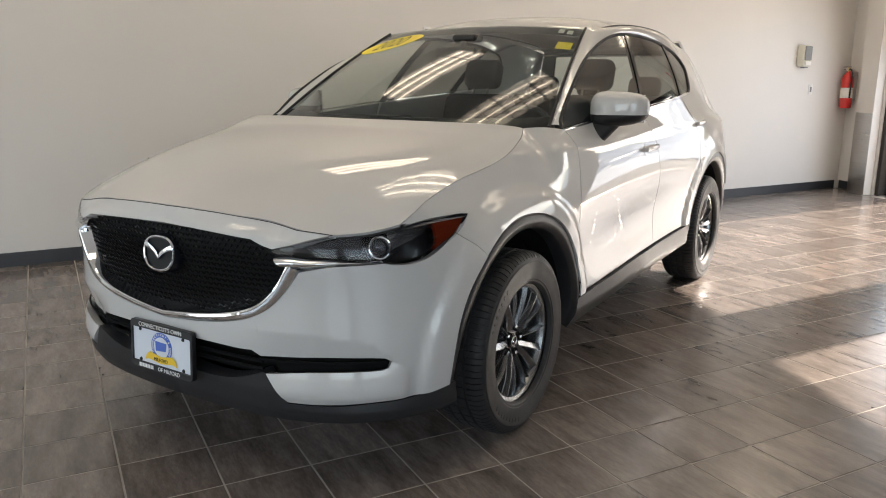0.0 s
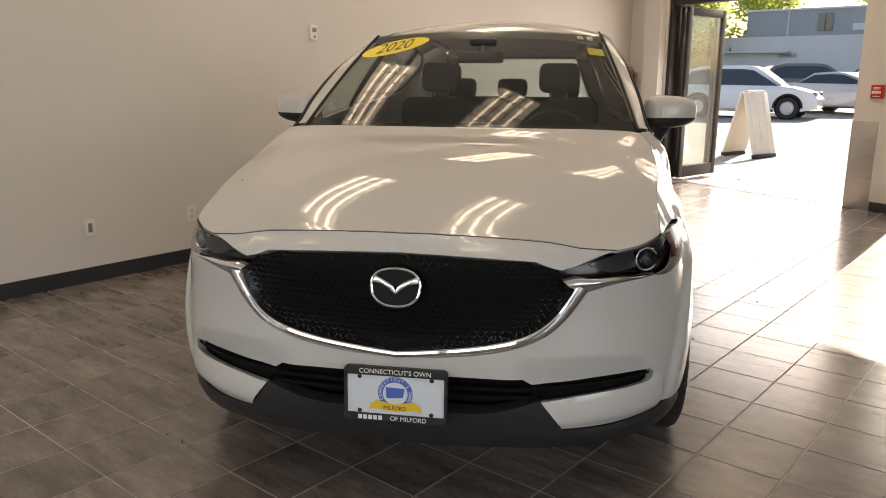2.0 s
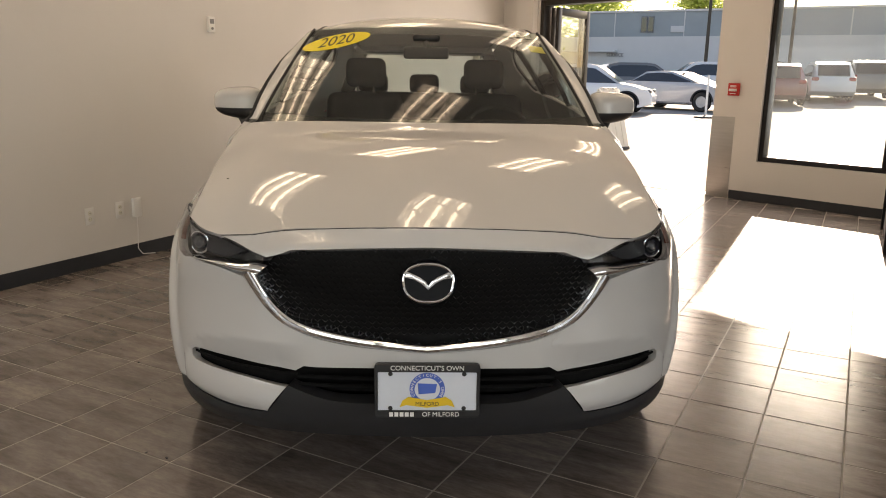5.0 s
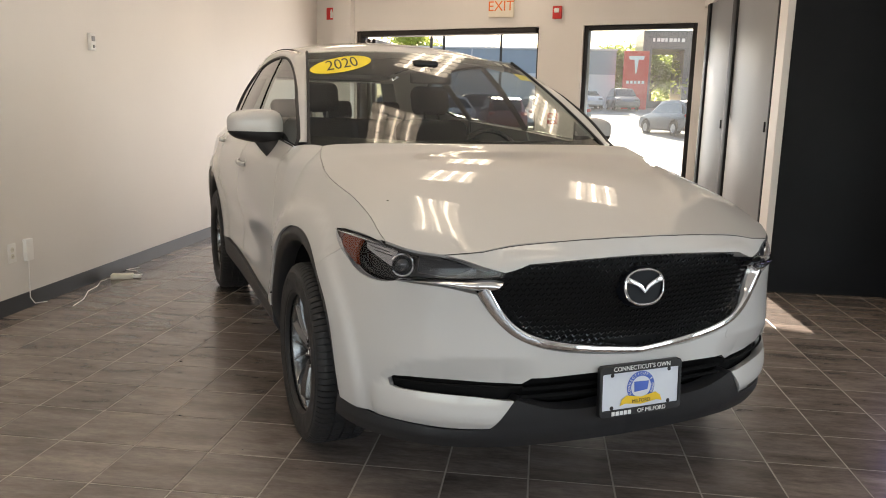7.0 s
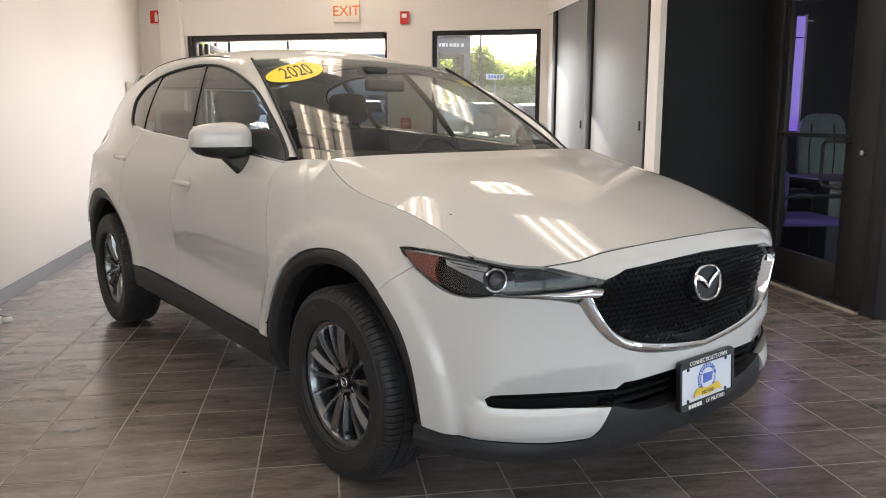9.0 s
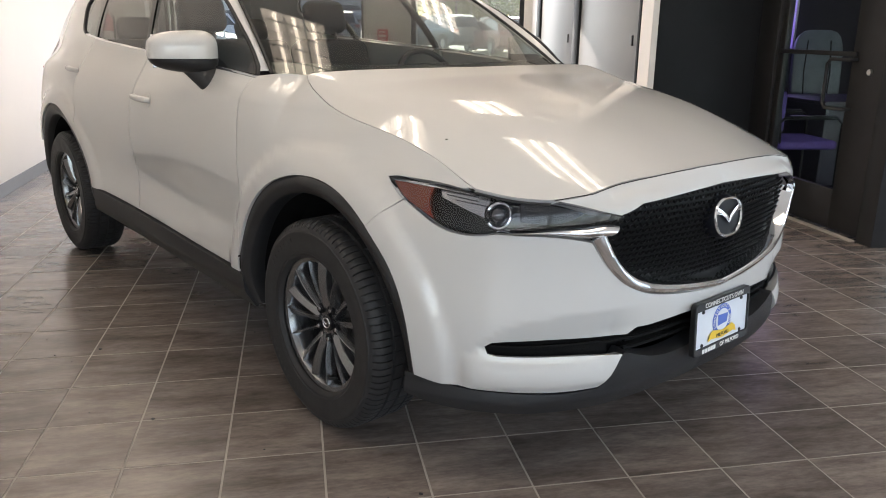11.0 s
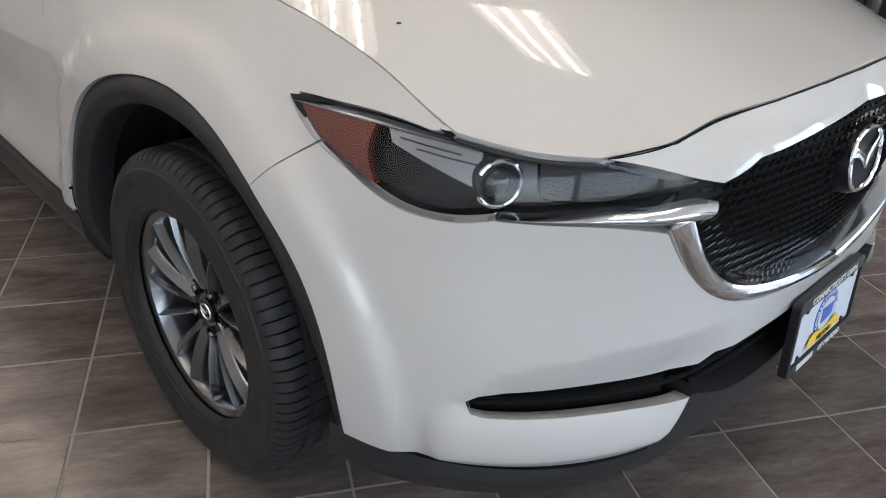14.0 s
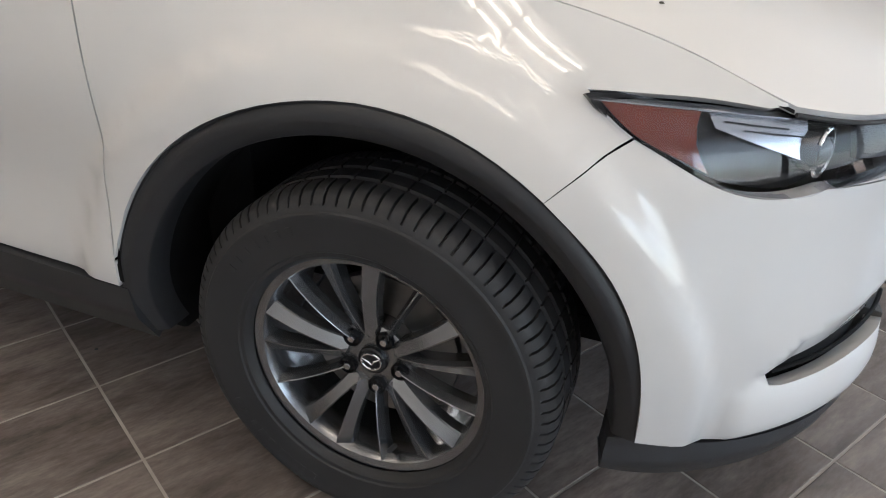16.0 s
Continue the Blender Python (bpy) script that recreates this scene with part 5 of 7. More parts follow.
# arch flares
def flare(sg, key, a0, a1):
    cs, cz, ro, ri = ARCH[key]
    bm = bmesh.new()
    rows = []
    for k in range(61):
        a = radians(a0 + (a1 - a0) * k / 60)
        r = []
        for u, lift in ((0.0, -0.012), (0.0, 0.005), (0.06, 0.010), (0.12, 0.009), (0.16, 0.012), (0.52, 0.014), (0.58, 0.012), (0.95, 0.000), (1.0, -0.006), (1.02, -0.035), (1.02, -0.06)):
            rad = ro + 0.003 + (ri - ro) * u
            r.append(bm.verts.new(skin(sg * (cs + rad * math.cos(a)), max(0.21, cz + rad * math.sin(a)), lift)))
        rows.append(r)
    for a, b in zip(rows, rows[1:]):
        for j in range(len(a) - 1):
            bm.faces.new((a[j], a[j + 1], b[j + 1], b[j]))
    for r in (rows[0], rows[-1]):
        bm.faces.new(r)
    bmesh.ops.recalc_face_normals(bm, faces=bm.faces)
    part("arch_flare", bm, M_CLAD, car, "black grained wheel arch flare", angle=50)
    # liner of the wheel housing
    bm = bmesh.new()
    c0 = 0.0 if key == "front" else 2.7
    rows = []
    for k in range(41):
        a = radians(-6 + 190 * k / 40)
        rows.append([bm.verts.new((sg * x, c0 + 0.445 * math.cos(a), cz + 0.445 * math.sin(a))) for x in (0.86, 0.70, 0.50)])
    for a, b in zip(rows, rows[1:]):
        for j in range(2):
            bm.faces.new((a[j], a[j + 1], b[j + 1], b[j]))
    bm.faces.new([r[2] for r in rows])
    part("arch_liner", bm, M_WELL, car, smooth=True)


for sg in (1, -1):
    flare(sg, "front", -6, 180.4)
    flare(sg, "rear", -4, 178)

# ---- car: wheels ----
WHEEL_R = 0.3455


def wheel(name):
    w = empty(name)
    w.parent = car
    # tyre, turned about x, outwards is +x
    prof = [(0.222, -0.095), (0.232, -0.104), (0.27, -0.112), (0.31, -0.110), (0.332, -0.100), (0.343, -0.085),
            (0.3455, -0.070), (0.3455, -0.048), (0.338, -0.046), (0.338, -0.040), (0.346, -0.038), (0.346, -0.006), (0.338, -0.004), (0.338, 0.004), (0.346, 0.006), (0.346, 0.038), (0.338, 0.040), (0.338, 0.046), (0.3455, 0.048),
            (0.3455, 0.072), (0.342, 0.086), (0.334, 0.098), (0.322, 0.106), (0.313, 0.1085), (0.310, 0.1115), (0.303, 0.1125), (0.300, 0.1115), (0.275, 0.1125), (0.252, 0.1095), (0.243, 0.1085), (0.240, 0.106), (0.233, 0.105), (0.226, 0.099), (0.222, 0.090)]
    # each of 92 shoulder blocks: a narrow slot, then the block
    turns = [(b + f, low) for b in range(92) for f, low in ((0.0, False), (0.04, True), (0.17, True), (0.21, False), (0.60, False))]
    steps = len(turns)
    bm = bmesh.new()
    rings = []
    for r, h in prof:
        ring = []
        for k, (turn, low) in enumerate(turns):
            a, rr, hh = 2 * math.pi * turn / 92, r, h
            if low and abs(h) > 0.047 and r > 0.325:
                rr, hh = r - 0.009, h * (0.97 if abs(h) > 0.09 else 1)
            elif low and abs(h) < 0.039 and r > 0.345 and (k // 5) % 2 == 0:
                rr = r - 0.005
            ring.append(bm.verts.new((hh, rr * math.cos(a), rr * math.sin(a))))
        rings.append(ring)
    for a, b in zip(rings, rings[1:]):
        for k in range(steps):
            bm.faces.new((a[k], a[(k + 1) % steps], b[(k + 1) % steps], b[k]))
    bmesh.ops.recalc_face_normals(bm, faces=bm.faces)
    part("tyre", bm, M_TYRE, w, "black tyre with ribbed tread", angle=28)
    # rim barrel and lip
    rim = part("rim", lathe([(0.205, -0.09), (0.200, -0.02), (0.198, 0.05), (0.204, 0.074), (0.2085, 0.081), (0.216, 0.083), (0.2225, 0.085), (0.2255, 0.084), (0.227, 0.080), (0.226, 0.074)], 96, "x", caps=False), M_RIM, w, "gunmetal grey alloy rim")
    part("hub", lathe([(0.0, 0.048), (0.045, 0.048), (0.062, 0.050), (0.072, 0.045), (0.076, 0.03), (0.07, 0.0), (0.0, 0.0)], 48, "x"), M_RIM, rim)

    def spoke(a0, a1, w0, w1, w2, rise, lean):
        """A spoke from the hub at angle a0 to the rim at a1, with a crowned section."""
        bm = bmesh.new()
        rows = []
        n = 12
        section = [(-1.0, -0.034), (-1.0, -0.013), (-0.86, -0.0095), (0.60, 0.002), (0.76, 0.0022), (1.0, -0.009), (1.0, -0.034)]
        if lean == 0:
            section = [(-1.0, -0.034), (-1.0, -0.015), (-0.2, 0.002), (0.0, 0.0032), (0.2, 0.002), (1.0, -0.015), (1.0, -0.034)]
        elif lean < 0:
            section = [(-t, dx) for t, dx in reversed(section)]
        for k in range(n + 1):
            u = k / n
            r = 0.050 + (0.2215 - 0.050) * u
            a = a0 + (a1 - a0) * u
            wd = float(np.interp(u, (0, 0.10, 0.35, 0.7, 1), (w0 * 1.5, w0 * 1.1, w0, w1, w2)))
            h = 0.052 + rise * math.sin(math.pi * (0.08 + 0.80 * u)) + 0.020 * u
            er, et = Vector((0, math.cos(a), math.sin(a))), Vector((0, -math.sin(a), math.cos(a)))
            row = []
            for t, dx in section:
                row.append(bm.verts.new(er * r + et * (t * wd) + Vector((h + dx, 0, 0))))
            rows.append(row)
        for p, q2 in zip(rows, rows[1:]):
            for j in range(6):
                bm.faces.new((p[j], p[j + 1], q2[j + 1], q2[j]))
        bm.faces.new(rows[0])
        bm.faces.new(rows[-1])
        bmesh.ops.recalc_face_normals(bm, faces=bm.faces)
        part("spoke", bm, M_RIM, rim, angle=14)

    for k in range(5):
        a = radians(72 * k + 90)
        spoke(a - radians(10), a - radians(12.0), 0.0115, 0.0135, 0.0185, 0.014, 1)
        spoke(a + radians(10), a + radians(12.0), 0.0115, 0.0135, 0.0185, 0.014, -1)
        spoke(a + radians(36), a + radians(35), 0.0066, 0.0070, 0.0095, 0.013, 0)
        b = a + radians(36)
        m = pose(0.046, 0.0545 * math.cos(b), 0.0545 * math.sin(b))
        part("lug_recess", lathe([(0.0, 0.006), (0.0150, 0.006), (0.0160, 0.012), (0.0170, 0.010), (0.0165, 0.0)], 20, "x", caps=False), M_GLOSSBLACK, rim, m=m)
        part("wheel_nut", lathe([(0.0, 0.016), (0.0065, 0.015), (0.0085, 0.012), (0.009, 0.0), (0.0, 0.0)], 6, "x"), M_REFLECTOR, rim, "", m)
    part("centre_cap", lathe([(0.0, 0.0585), (0.024, 0.0575), (0.027, 0.055), (0.028, 0.046), (0.0, 0.046)], 32, "x"), M_GLOSSBLACK, rim, "gloss black centre cap")
    ring = [(0.0585, 0.0195 * math.cos(t), 0.0165 * math.sin(t)) for t in [2 * math.pi * k / 28 for k in range(28)]]
    part("cap_ring", tube(ring, 0.0020, 6, closed=True), M_CHROME, rim)
    for sg in (1, -1):
        part("cap_wing", tube([(0.0588, 0, -0.006), (0.0592, sg * 0.006, 0.001), (0.0588, sg * 0.017, 0.006)], [0.0016, 0.0019, 0.0013], 6), M_CHROME, rim)
    part("valve", tube([(0.060, 0.185 * math.cos(radians(-84)), 0.185 * math.sin(radians(-84))), (0.085, 0.178 * math.cos(radians(-84)), 0.178 * math.sin(radians(-84)))], 0.0045, 8), M_BLACKRUB, rim)
    bm = bmesh.new()
    for k in list(range(9)) + list(range(20, 27)):
        a = radians(150 - 5.2 * k)
        box(0.1115, -0.0055, 0.278, 0.1135, 0.0055 - 0.003 * (k % 3 == 0), 0.293, bm=bm, m=Matrix.Rotation(a, 4, "X"))
    tagged(part("sidewall_relief", bm, M_TYRE, w), "raised plain bars on the sidewall", kind="stuff")
    part("brake_disc", lathe([(0.06, 0.004), (0.145, 0.004), (0.147, 0.0), (0.147, -0.012), (0.06, -0.012), (0.06, 0.004)], 64, "x", caps=False), M_DISC, w, "iron brake disc")
    bm = box(-0.03, -0.062, 0.094, 0.026, 0.062, 0.166, 0.016, m=Matrix.Rotation(radians(47), 4, "X"))
    part("caliper", bm, M_BLACKMET, w)
    return w


first_wheel = wheel("wheel")
for x, y, turn in ((-0.812, -0.006, 180), (0.800, 2.70, 0), (-0.800, 2.70, 180)):
    copy_thing(first_wheel, pose(x, y, WHEEL_R, 14 * y + 9, 0, turn))
first_wheel.matrix_basis = pose(0.812, -0.006, WHEEL_R, 20, 0, 0)

# ---- car: roof, glass, tailgate, underside ----
rh = curve((0, 1.238), (0.3, 1.249), (0.55, 1.275), (0.590, 1.285)) + curve((0.590, 1.285), (0.592, 1.6), (0.577, 2.2), (0.552, 2.6), (0.490, 3.10)) + curve((0.490, 3.10), (0.3, 3.22), (0, 3.25)) + [(0, 3.25)]
sheet("roof", both(rh), roof, M_PAINT, car, 0.05, 0.03, 0.001, "glossy pearl white roof", flip=(0, 0, 1))
ws = curve((-1.0, -0.03), (1.0, -0.03), step=0.05) + curve((1.0, -0.03), (1.0, 1.0), step=0.05) + curve((1.0, 1.0), (-1.0, 1.0), step=0.05) + curve((-1.0, 1.0), (-1.0, -0.03), step=0.05)
sheet("windscreen", ws, screen, M_WSGLASS, car, 0.06, 0.005, 0.004, "clear windscreen", flip=(0, -1, 0.6))


def rear_screen(u, v):
    """The tailgate above the waist: u across, v from the waist up."""
    w = 0.73 - 0.20 * v
    return Vector((w * u, 3.545 - 0.30 * v - 0.10 * u * u, 1.06 + 0.48 * v))


tg = curve((-0.86, 0.12), (0.86, 0.12), step=0.05) + curve((0.86, 0.12), (0.84, 0.9), step=0.05) + curve((0.84, 0.9), (-0.84, 0.9), step=0.05) + curve((-0.84, 0.9), (-0.86, 0.12), step=0.05)
sheet("rear_window", tg, rear_screen, M_SIDEGLASS, car, 0.08, 0.004, 0.0, "tailgate glass", flip=(0, 1, 0.4))
for o in ([(-1, 0.88), (1, 0.88), (1, 1.06), (-1, 1.06)], [(-1, -0.02), (1, -0.02), (1, 0.13), (-1, 0.13)], [(-1, 0.1), (-0.84, 0.1), (-0.82, 0.9), (-1, 0.9)], [(1, 0.1), (0.84, 0.1), (0.82, 0.9), (1, 0.9)]):
    oo = []
    for a, b in zip(o, o[1:] + o[:1]):
        oo += curve(a, b, step=0.08)
    sheet("tailgate_frame", oo, lambda u, v: rear_screen(u, v) + Vector((0, 0.003, 0)), M_PAINT, car, 0.1, 0.02, 0.0, flip=(0, 1, 0.4))
for sg in (1, -1):
    o = curve((5.06, 1.07), (5.86, 1.07), step=0.05) + curve((5.86, 1.07), (5.86, 0.64), step=0.05) + curve((5.86, 0.64), (5.06, 0.64), step=0.05) + curve((5.06, 0.64), (5.13, 0.82), (5.06, 1.07), step=0.05)
    sheet("tailgate", [(sg * a, b) for a, b in o], skin, M_PAINT, car, 0.06, 0.02, 0.001)
    o = curve((4.66, 0.60), (5.05, 0.625), (5.86, 0.635)) + curve((5.86, 0.635), (5.86, 0.26)) + curve((5.86, 0.26), (4.72, 0.28)) + [p for p in arc(*ARCH["rear"][:3], 0, 30)]
    sheet("rear_bumper", [(sg * a, b) for a, b in o], skin, M_CLAD, car, 0.06, 0.02, 0.001)
for x, y0, z0, y1, z1 in ((0.50, -0.72, 0.24, 3.45, 0.30), (0.80, 0.46, 0.236, 2.24, 0.297), (0.48, -0.70, 0.303, 0.297, 0.80), (0.74, 0.30, 0.303, 0.42, 1.02), (0.60, 3.15, 0.303, 3.42, 0.58)):
    part("underbody_panel", box(-x, y0, z0, x, y1, z1, 0.01), M_WELL, car)
part("cowl", box(-0.74, 0.22, 1.02, 0.74, 0.44, 1.095, 0.01), M_BLACKPL, car, "black cowl panel")
for x0, x1, y0 in ((0.10, 0.66, 0.40), (-0.42, 0.06, 0.375)):
    line = [(x1, y0 + 0.11, 1.135), ((x0 + x1) / 2, y0 + 0.035, 1.135), (x0, y0 + 0.02, 1.13)]
    part("wiper", tube(line, 0.006, 6), M_BLACKPL, car)

# ---- car: mirrors ----


def mirror(sg):
    m = empty("door_mirror", Matrix.Translation((sg * 0.922, 0.86, 1.180)) @ Matrix.Scale(1.09, 4) @ Matrix.Rotation(sg * radians(20), 4, "Z"))
    m.parent = car
    bm = bmesh.new()
    bmesh.ops.create_uvsphere(bm, u_segments=40, v_segments=24, radius=1)
    for v in bm.verts:
        x, y, z = v.co
        def pw(t, e):
            return math.copysign(abs(t) ** e, t)
        X, Y, Z = pw(x, 0.62), pw(y, 0.8), pw(z, 0.62)
        taper = 1 - 0.16 * (X * sg)
        v.co = (X * 0.118, Y * 0.075 * (1 if Y < 0 else 0.45), Z * 0.070 * taper + 0.004 * X * sg)
    up, low = bm, bm.copy()
    bmesh.ops.bisect_plane(up, geom=up.verts[:] + up.edges[:] + up.faces[:], plane_co=(0, 0, -0.022), plane_no=(0.0, 0, 1), clear_inner=True)
    bmesh.ops.bisect_plane(low, geom=low.verts[:] + low.edges[:] + low.faces[:], plane_co=(0, 0, -0.024), plane_no=(0.0, 0, 1), clear_outer=True)
    part("mirror_shell", up, M_PAINT, m, "white mirror cap", angle=60)
    part("mirror_base", low, M_BLACKPL, m, "black lower mirror housing", angle=60)
    bm = bmesh.new()
    rows = []
    for k in range(9):
        u = k / 8
        c0 = Vector((-sg * (0.040 + 0.062 * u), 0.0 - 0.05 * u, -0.040 - 0.085 * u))
        w, h = 0.080 - 0.022 * u, 0.038 - 0.008 * u
        rows.append([bm.verts.new(c0 + Vector((w * 0.7 * math.cos(t), h * math.sin(t), -0.4 * w * sg * math.cos(t) * 0.5))) for t in [2 * math.pi * j / 16 for j in range(16)]])
    for a, b in zip(rows, rows[1:]):
        for j in range(16):
            bm.faces.new((a[j], a[(j + 1) % 16], b[(j + 1) % 16], b[j]))
    bm.faces.new(rows[0])
    bm.faces.new(rows[-1])
    bmesh.ops.recalc_face_normals(bm, faces=bm.faces)
    part("mirror_stalk", bm, M_BLACKPL, m, "black mirror stalk")
    part("mirror_glass", box(-0.10, 0.0335, -0.055, 0.10, 0.0375, 0.055, 0.001), material("mirror_silver", (0.85, 0.86, 0.87), 0.02, metal=1.0) if sg > 0 else bpy.data.materials["mirror_silver"], m, "mirror glass")


for sg in (1, -1):
    mirror(sg)

# ---- car: cabin ----
bm = bmesh.new()
rows = []
for k in range(25):
    x = -0.76 + 1.52 * k / 24
    bulge = 0.035 * gauss(x, 0.37, 0.16)
    rows.append([bm.verts.new((x, y, z + (bulge if 0.62 < y < 0.95 else 0))) for y, z in ((0.42, 1.085), (0.55, 1.09), (0.70, 1.085), (0.80, 1.065), (0.86, 1.02), (0.86, 0.80), (0.80, 0.55))])
for a, b in zip(rows, rows[1:]):
    for j in range(6):
        bm.faces.new((a[j], a[j + 1], b[j + 1], b[j]))
bmesh.ops.recalc_face_normals(bm, faces=bm.faces)
part("dashboard", bm, M_DASH, car, "dark dashboard")
part("cabin_floor", box(-0.72, 0.45, 0.30, 0.72, 3.3, 0.36, 0.01), M_DASH, car)
bm = bmesh.new()
c0 = Vector((0.37, 0.97, 1.00))
rot = Matrix.Rotation(radians(-24), 4, "X")
pts = [c0 + rot @ Vector((0.185 * math.cos(t), 0, 0.185 * math.sin(t))) for t in [2 * math.pi * k / 36 for k in range(36)]]
tube(pts, 0.014, 8, bm, closed=True)
for t in (0, 180, 270):
    tube([c0 + rot @ Vector((0.17 * math.cos(radians(t)), 0, 0.17 * math.sin(radians(t)))), c0 + rot @ Vector((0.03 * math.cos(radians(t)), -0.02, 0.03 * math.sin(radians(t))))], 0.012, 6, bm)
box(-0.06, -0.03, -0.05, 0.06, 0.0, 0.05, 0.015, bm=bm, m=Matrix.Translation(c0) @ rot)
part("steering_wheel", bm, M_DASH, car, "black steering wheel")


def soft(x0, y0, z0, x1, y1, z1, m=None):
    b = box(x0, y0, z0, x1, y1, z1, min(x1 - x0, y1 - y0, z1 - z0) * 0.42, segments=4)
    if m is not None:
        bmesh.ops.transform(b, matrix=m, verts=b.verts)
    return b


def seat(x):
    s = empty("seat", pose(x, 1.50, 0))
    s.parent = car
    part("seat_cushion", soft(-0.25, -0.32, 0.52, 0.25, 0.22, 0.70), M_SEAT, s)
    lean = Matrix.Translation((0, 0.18, 0.62)) @ Matrix.Rotation(radians(-18), 4, "X")
    part("seat_back", soft(-0.24, -0.06, 0.0, 0.24, 0.09, 0.62, m=lean), M_SEAT, s)
    part("headrest", soft(-0.125, -0.05, 0.66, 0.125, 0.06, 0.84, m=lean), M_SEAT, s)
    part("headrest_post", tube([lean @ Vector((-0.05, 0, 0.58)), lean @ Vector((-0.05, 0, 0.70))], 0.007, 6), M_DISC, s)
    part("headrest_post", tube([lean @ Vector((0.05, 0, 0.58)), lean @ Vector((0.05, 0, 0.70))], 0.007, 6), M_DISC, s)


for x in (0.37, -0.37):
    seat(x)
rs = empty("rear_bench", pose(0, 2.45, 0))
rs.parent = car
part("seat_cushion", soft(-0.62, -0.35, 0.52, 0.62, 0.15, 0.72), M_SEAT, rs)
lean = Matrix.Translation((0, 0.12, 0.64)) @ Matrix.Rotation(radians(-22), 4, "X")
part("seat_back", soft(-0.62, -0.05, 0.0, 0.62, 0.10, 0.60, m=lean), M_SEAT, rs)
for x in (-0.38, 0, 0.38):
    part("headrest", soft(x - 0.11, -0.03, 0.60, x + 0.11, 0.07, 0.74, m=lean), M_SEAT, rs)
part("cabin_mirror", soft(-0.115, 0.96, 1.405, 0.115, 0.995, 1.465), M_BLACKPL, car, "black rear view mirror")
part("mirror_mount", tube([(0, 0.985, 1.44), (0, 1.05, 1.49)], 0.014, 8), M_BLACKPL, car)
part("sensor_cover", soft(-0.07, 1.04, 1.49, 0.07, 1.14, 1.53), M_BLACKPL, car)
fr = curve((-0.985, 0.90), (0.985, 0.90), step=0.05) + curve((0.985, 0.90), (0.985, 0.995), step=0.05) + curve((0.985, 0.995), (-0.985, 0.995), step=0.05) + curve((-0.985, 0.995), (-0.985, 0.90), step=0.05)
sheet("screen_band", fr, lambda u, v: screen(u, v, -0.006), M_GLOSSBLACK, car, 0.06, 0.001, 0.0, flip=(0, -1, 0.6))
fr = curve((-0.99, -0.02), (0.99, -0.02), step=0.05) + curve((0.99, -0.02), (0.99, 0.07), step=0.05) + curve((0.99, 0.07), (-0.99, 0.07), step=0.05) + curve((-0.99, 0.07), (-0.99, -0.02), step=0.05)
sheet("screen_band", fr, lambda u, v: screen(u, v, -0.006), M_GLOSSBLACK, car, 0.06, 0.001, 0.0, flip=(0, -1, 0.6))
head = curve((0, 1.32), (0.52, 1.31)) + curve((0.52, 1.31), (0.45, 3.0)) + curve((0.45, 3.0), (0, 3.05)) + [(0, 3.1)]
sheet("headliner", both(head), lambda x, y: roof(x, y) - Vector((0, 0, 0.035)), M_TRIMGREY, car, 0.1, 0.002, 0.0, "pale headliner", flip=(0, 0, -1))
# yellow year sticker inside the windscreen, and small paper labels
STK = [(-0.722 + 0.255 * math.cos(t), 0.795 + 0.098 * math.sin(t) + 0.066 * math.cos(t)) for t in [2 * math.pi * k / 48 for k in range(48)]]
stick = sheet("year_sticker", STK, lambda u, v: screen(u, v, 0.003), M_YELLOW, car, 0.04, 0.0005, 0.0, "yellow oval sticker with the year 2020", flip=(0, -1, 0.6))
bm = lettering("2020", 0.105, 0.0)
for v in bm.verts:
    x, zz = v.co.x, v.co.z
    v.co = screen(-0.722 + x * 1.28, 0.795 + x * 0.31 + zz * 1.25 / 0.72, 0.0045)
part("year_digits", bm, M_INK, stick)
for u, v in ((0.80, 0.945), (0.88, 0.935)):
    o = [(u - 0.025, v - 0.025), (u + 0.025, v - 0.028), (u + 0.025, v + 0.02), (u - 0.025, v + 0.022)]
    sheet("paper_label", o, lambda a, b: screen(a, b, -0.003), M_LABEL, car, 0.03, 0.0005, 0.0, flip=(0, -1, 0.6))
o = [(0.83, 0.72), (0.95, 0.715), (0.95, 0.80), (0.83, 0.805)]
sheet("paper_label", o, lambda a, b: screen(a, b, -0.003), M_YELLOW, car, 0.03, 0.0005, 0.0, flip=(0, -1, 0.6))

# ---- things on the walls ----


def outlet(m, label, kind="outlet"):
    o = empty("wall_outlet", m, label, "outlet", "outlets on the plain wall")
    part("cover_plate", box(0, -0.036, -0.058, 0.006, 0.036, 0.058, 0.003), M_WHITEPL, o)
    if kind == "outlet":
        for z in (-0.02, 0.02):
            so = part("socket", lathe([(0.0, 0.0085), (0.014, 0.0085), (0.016, 0.006), (0.0, 0.006)], 20, "x"), M_IVORY, o, m=pose(0, 0, z))
            for y in (-0.006, 0.006):
                part("slot", box(0.0083, y - 0.001, -0.004, 0.0089, y + 0.001, 0.005), M_BLACKPL, so)
    else:
        part("opening", box(0.005, -0.014, -0.03, 0.0085, 0.014, 0.03, 0.002), M_GREYPL, o)
    return o


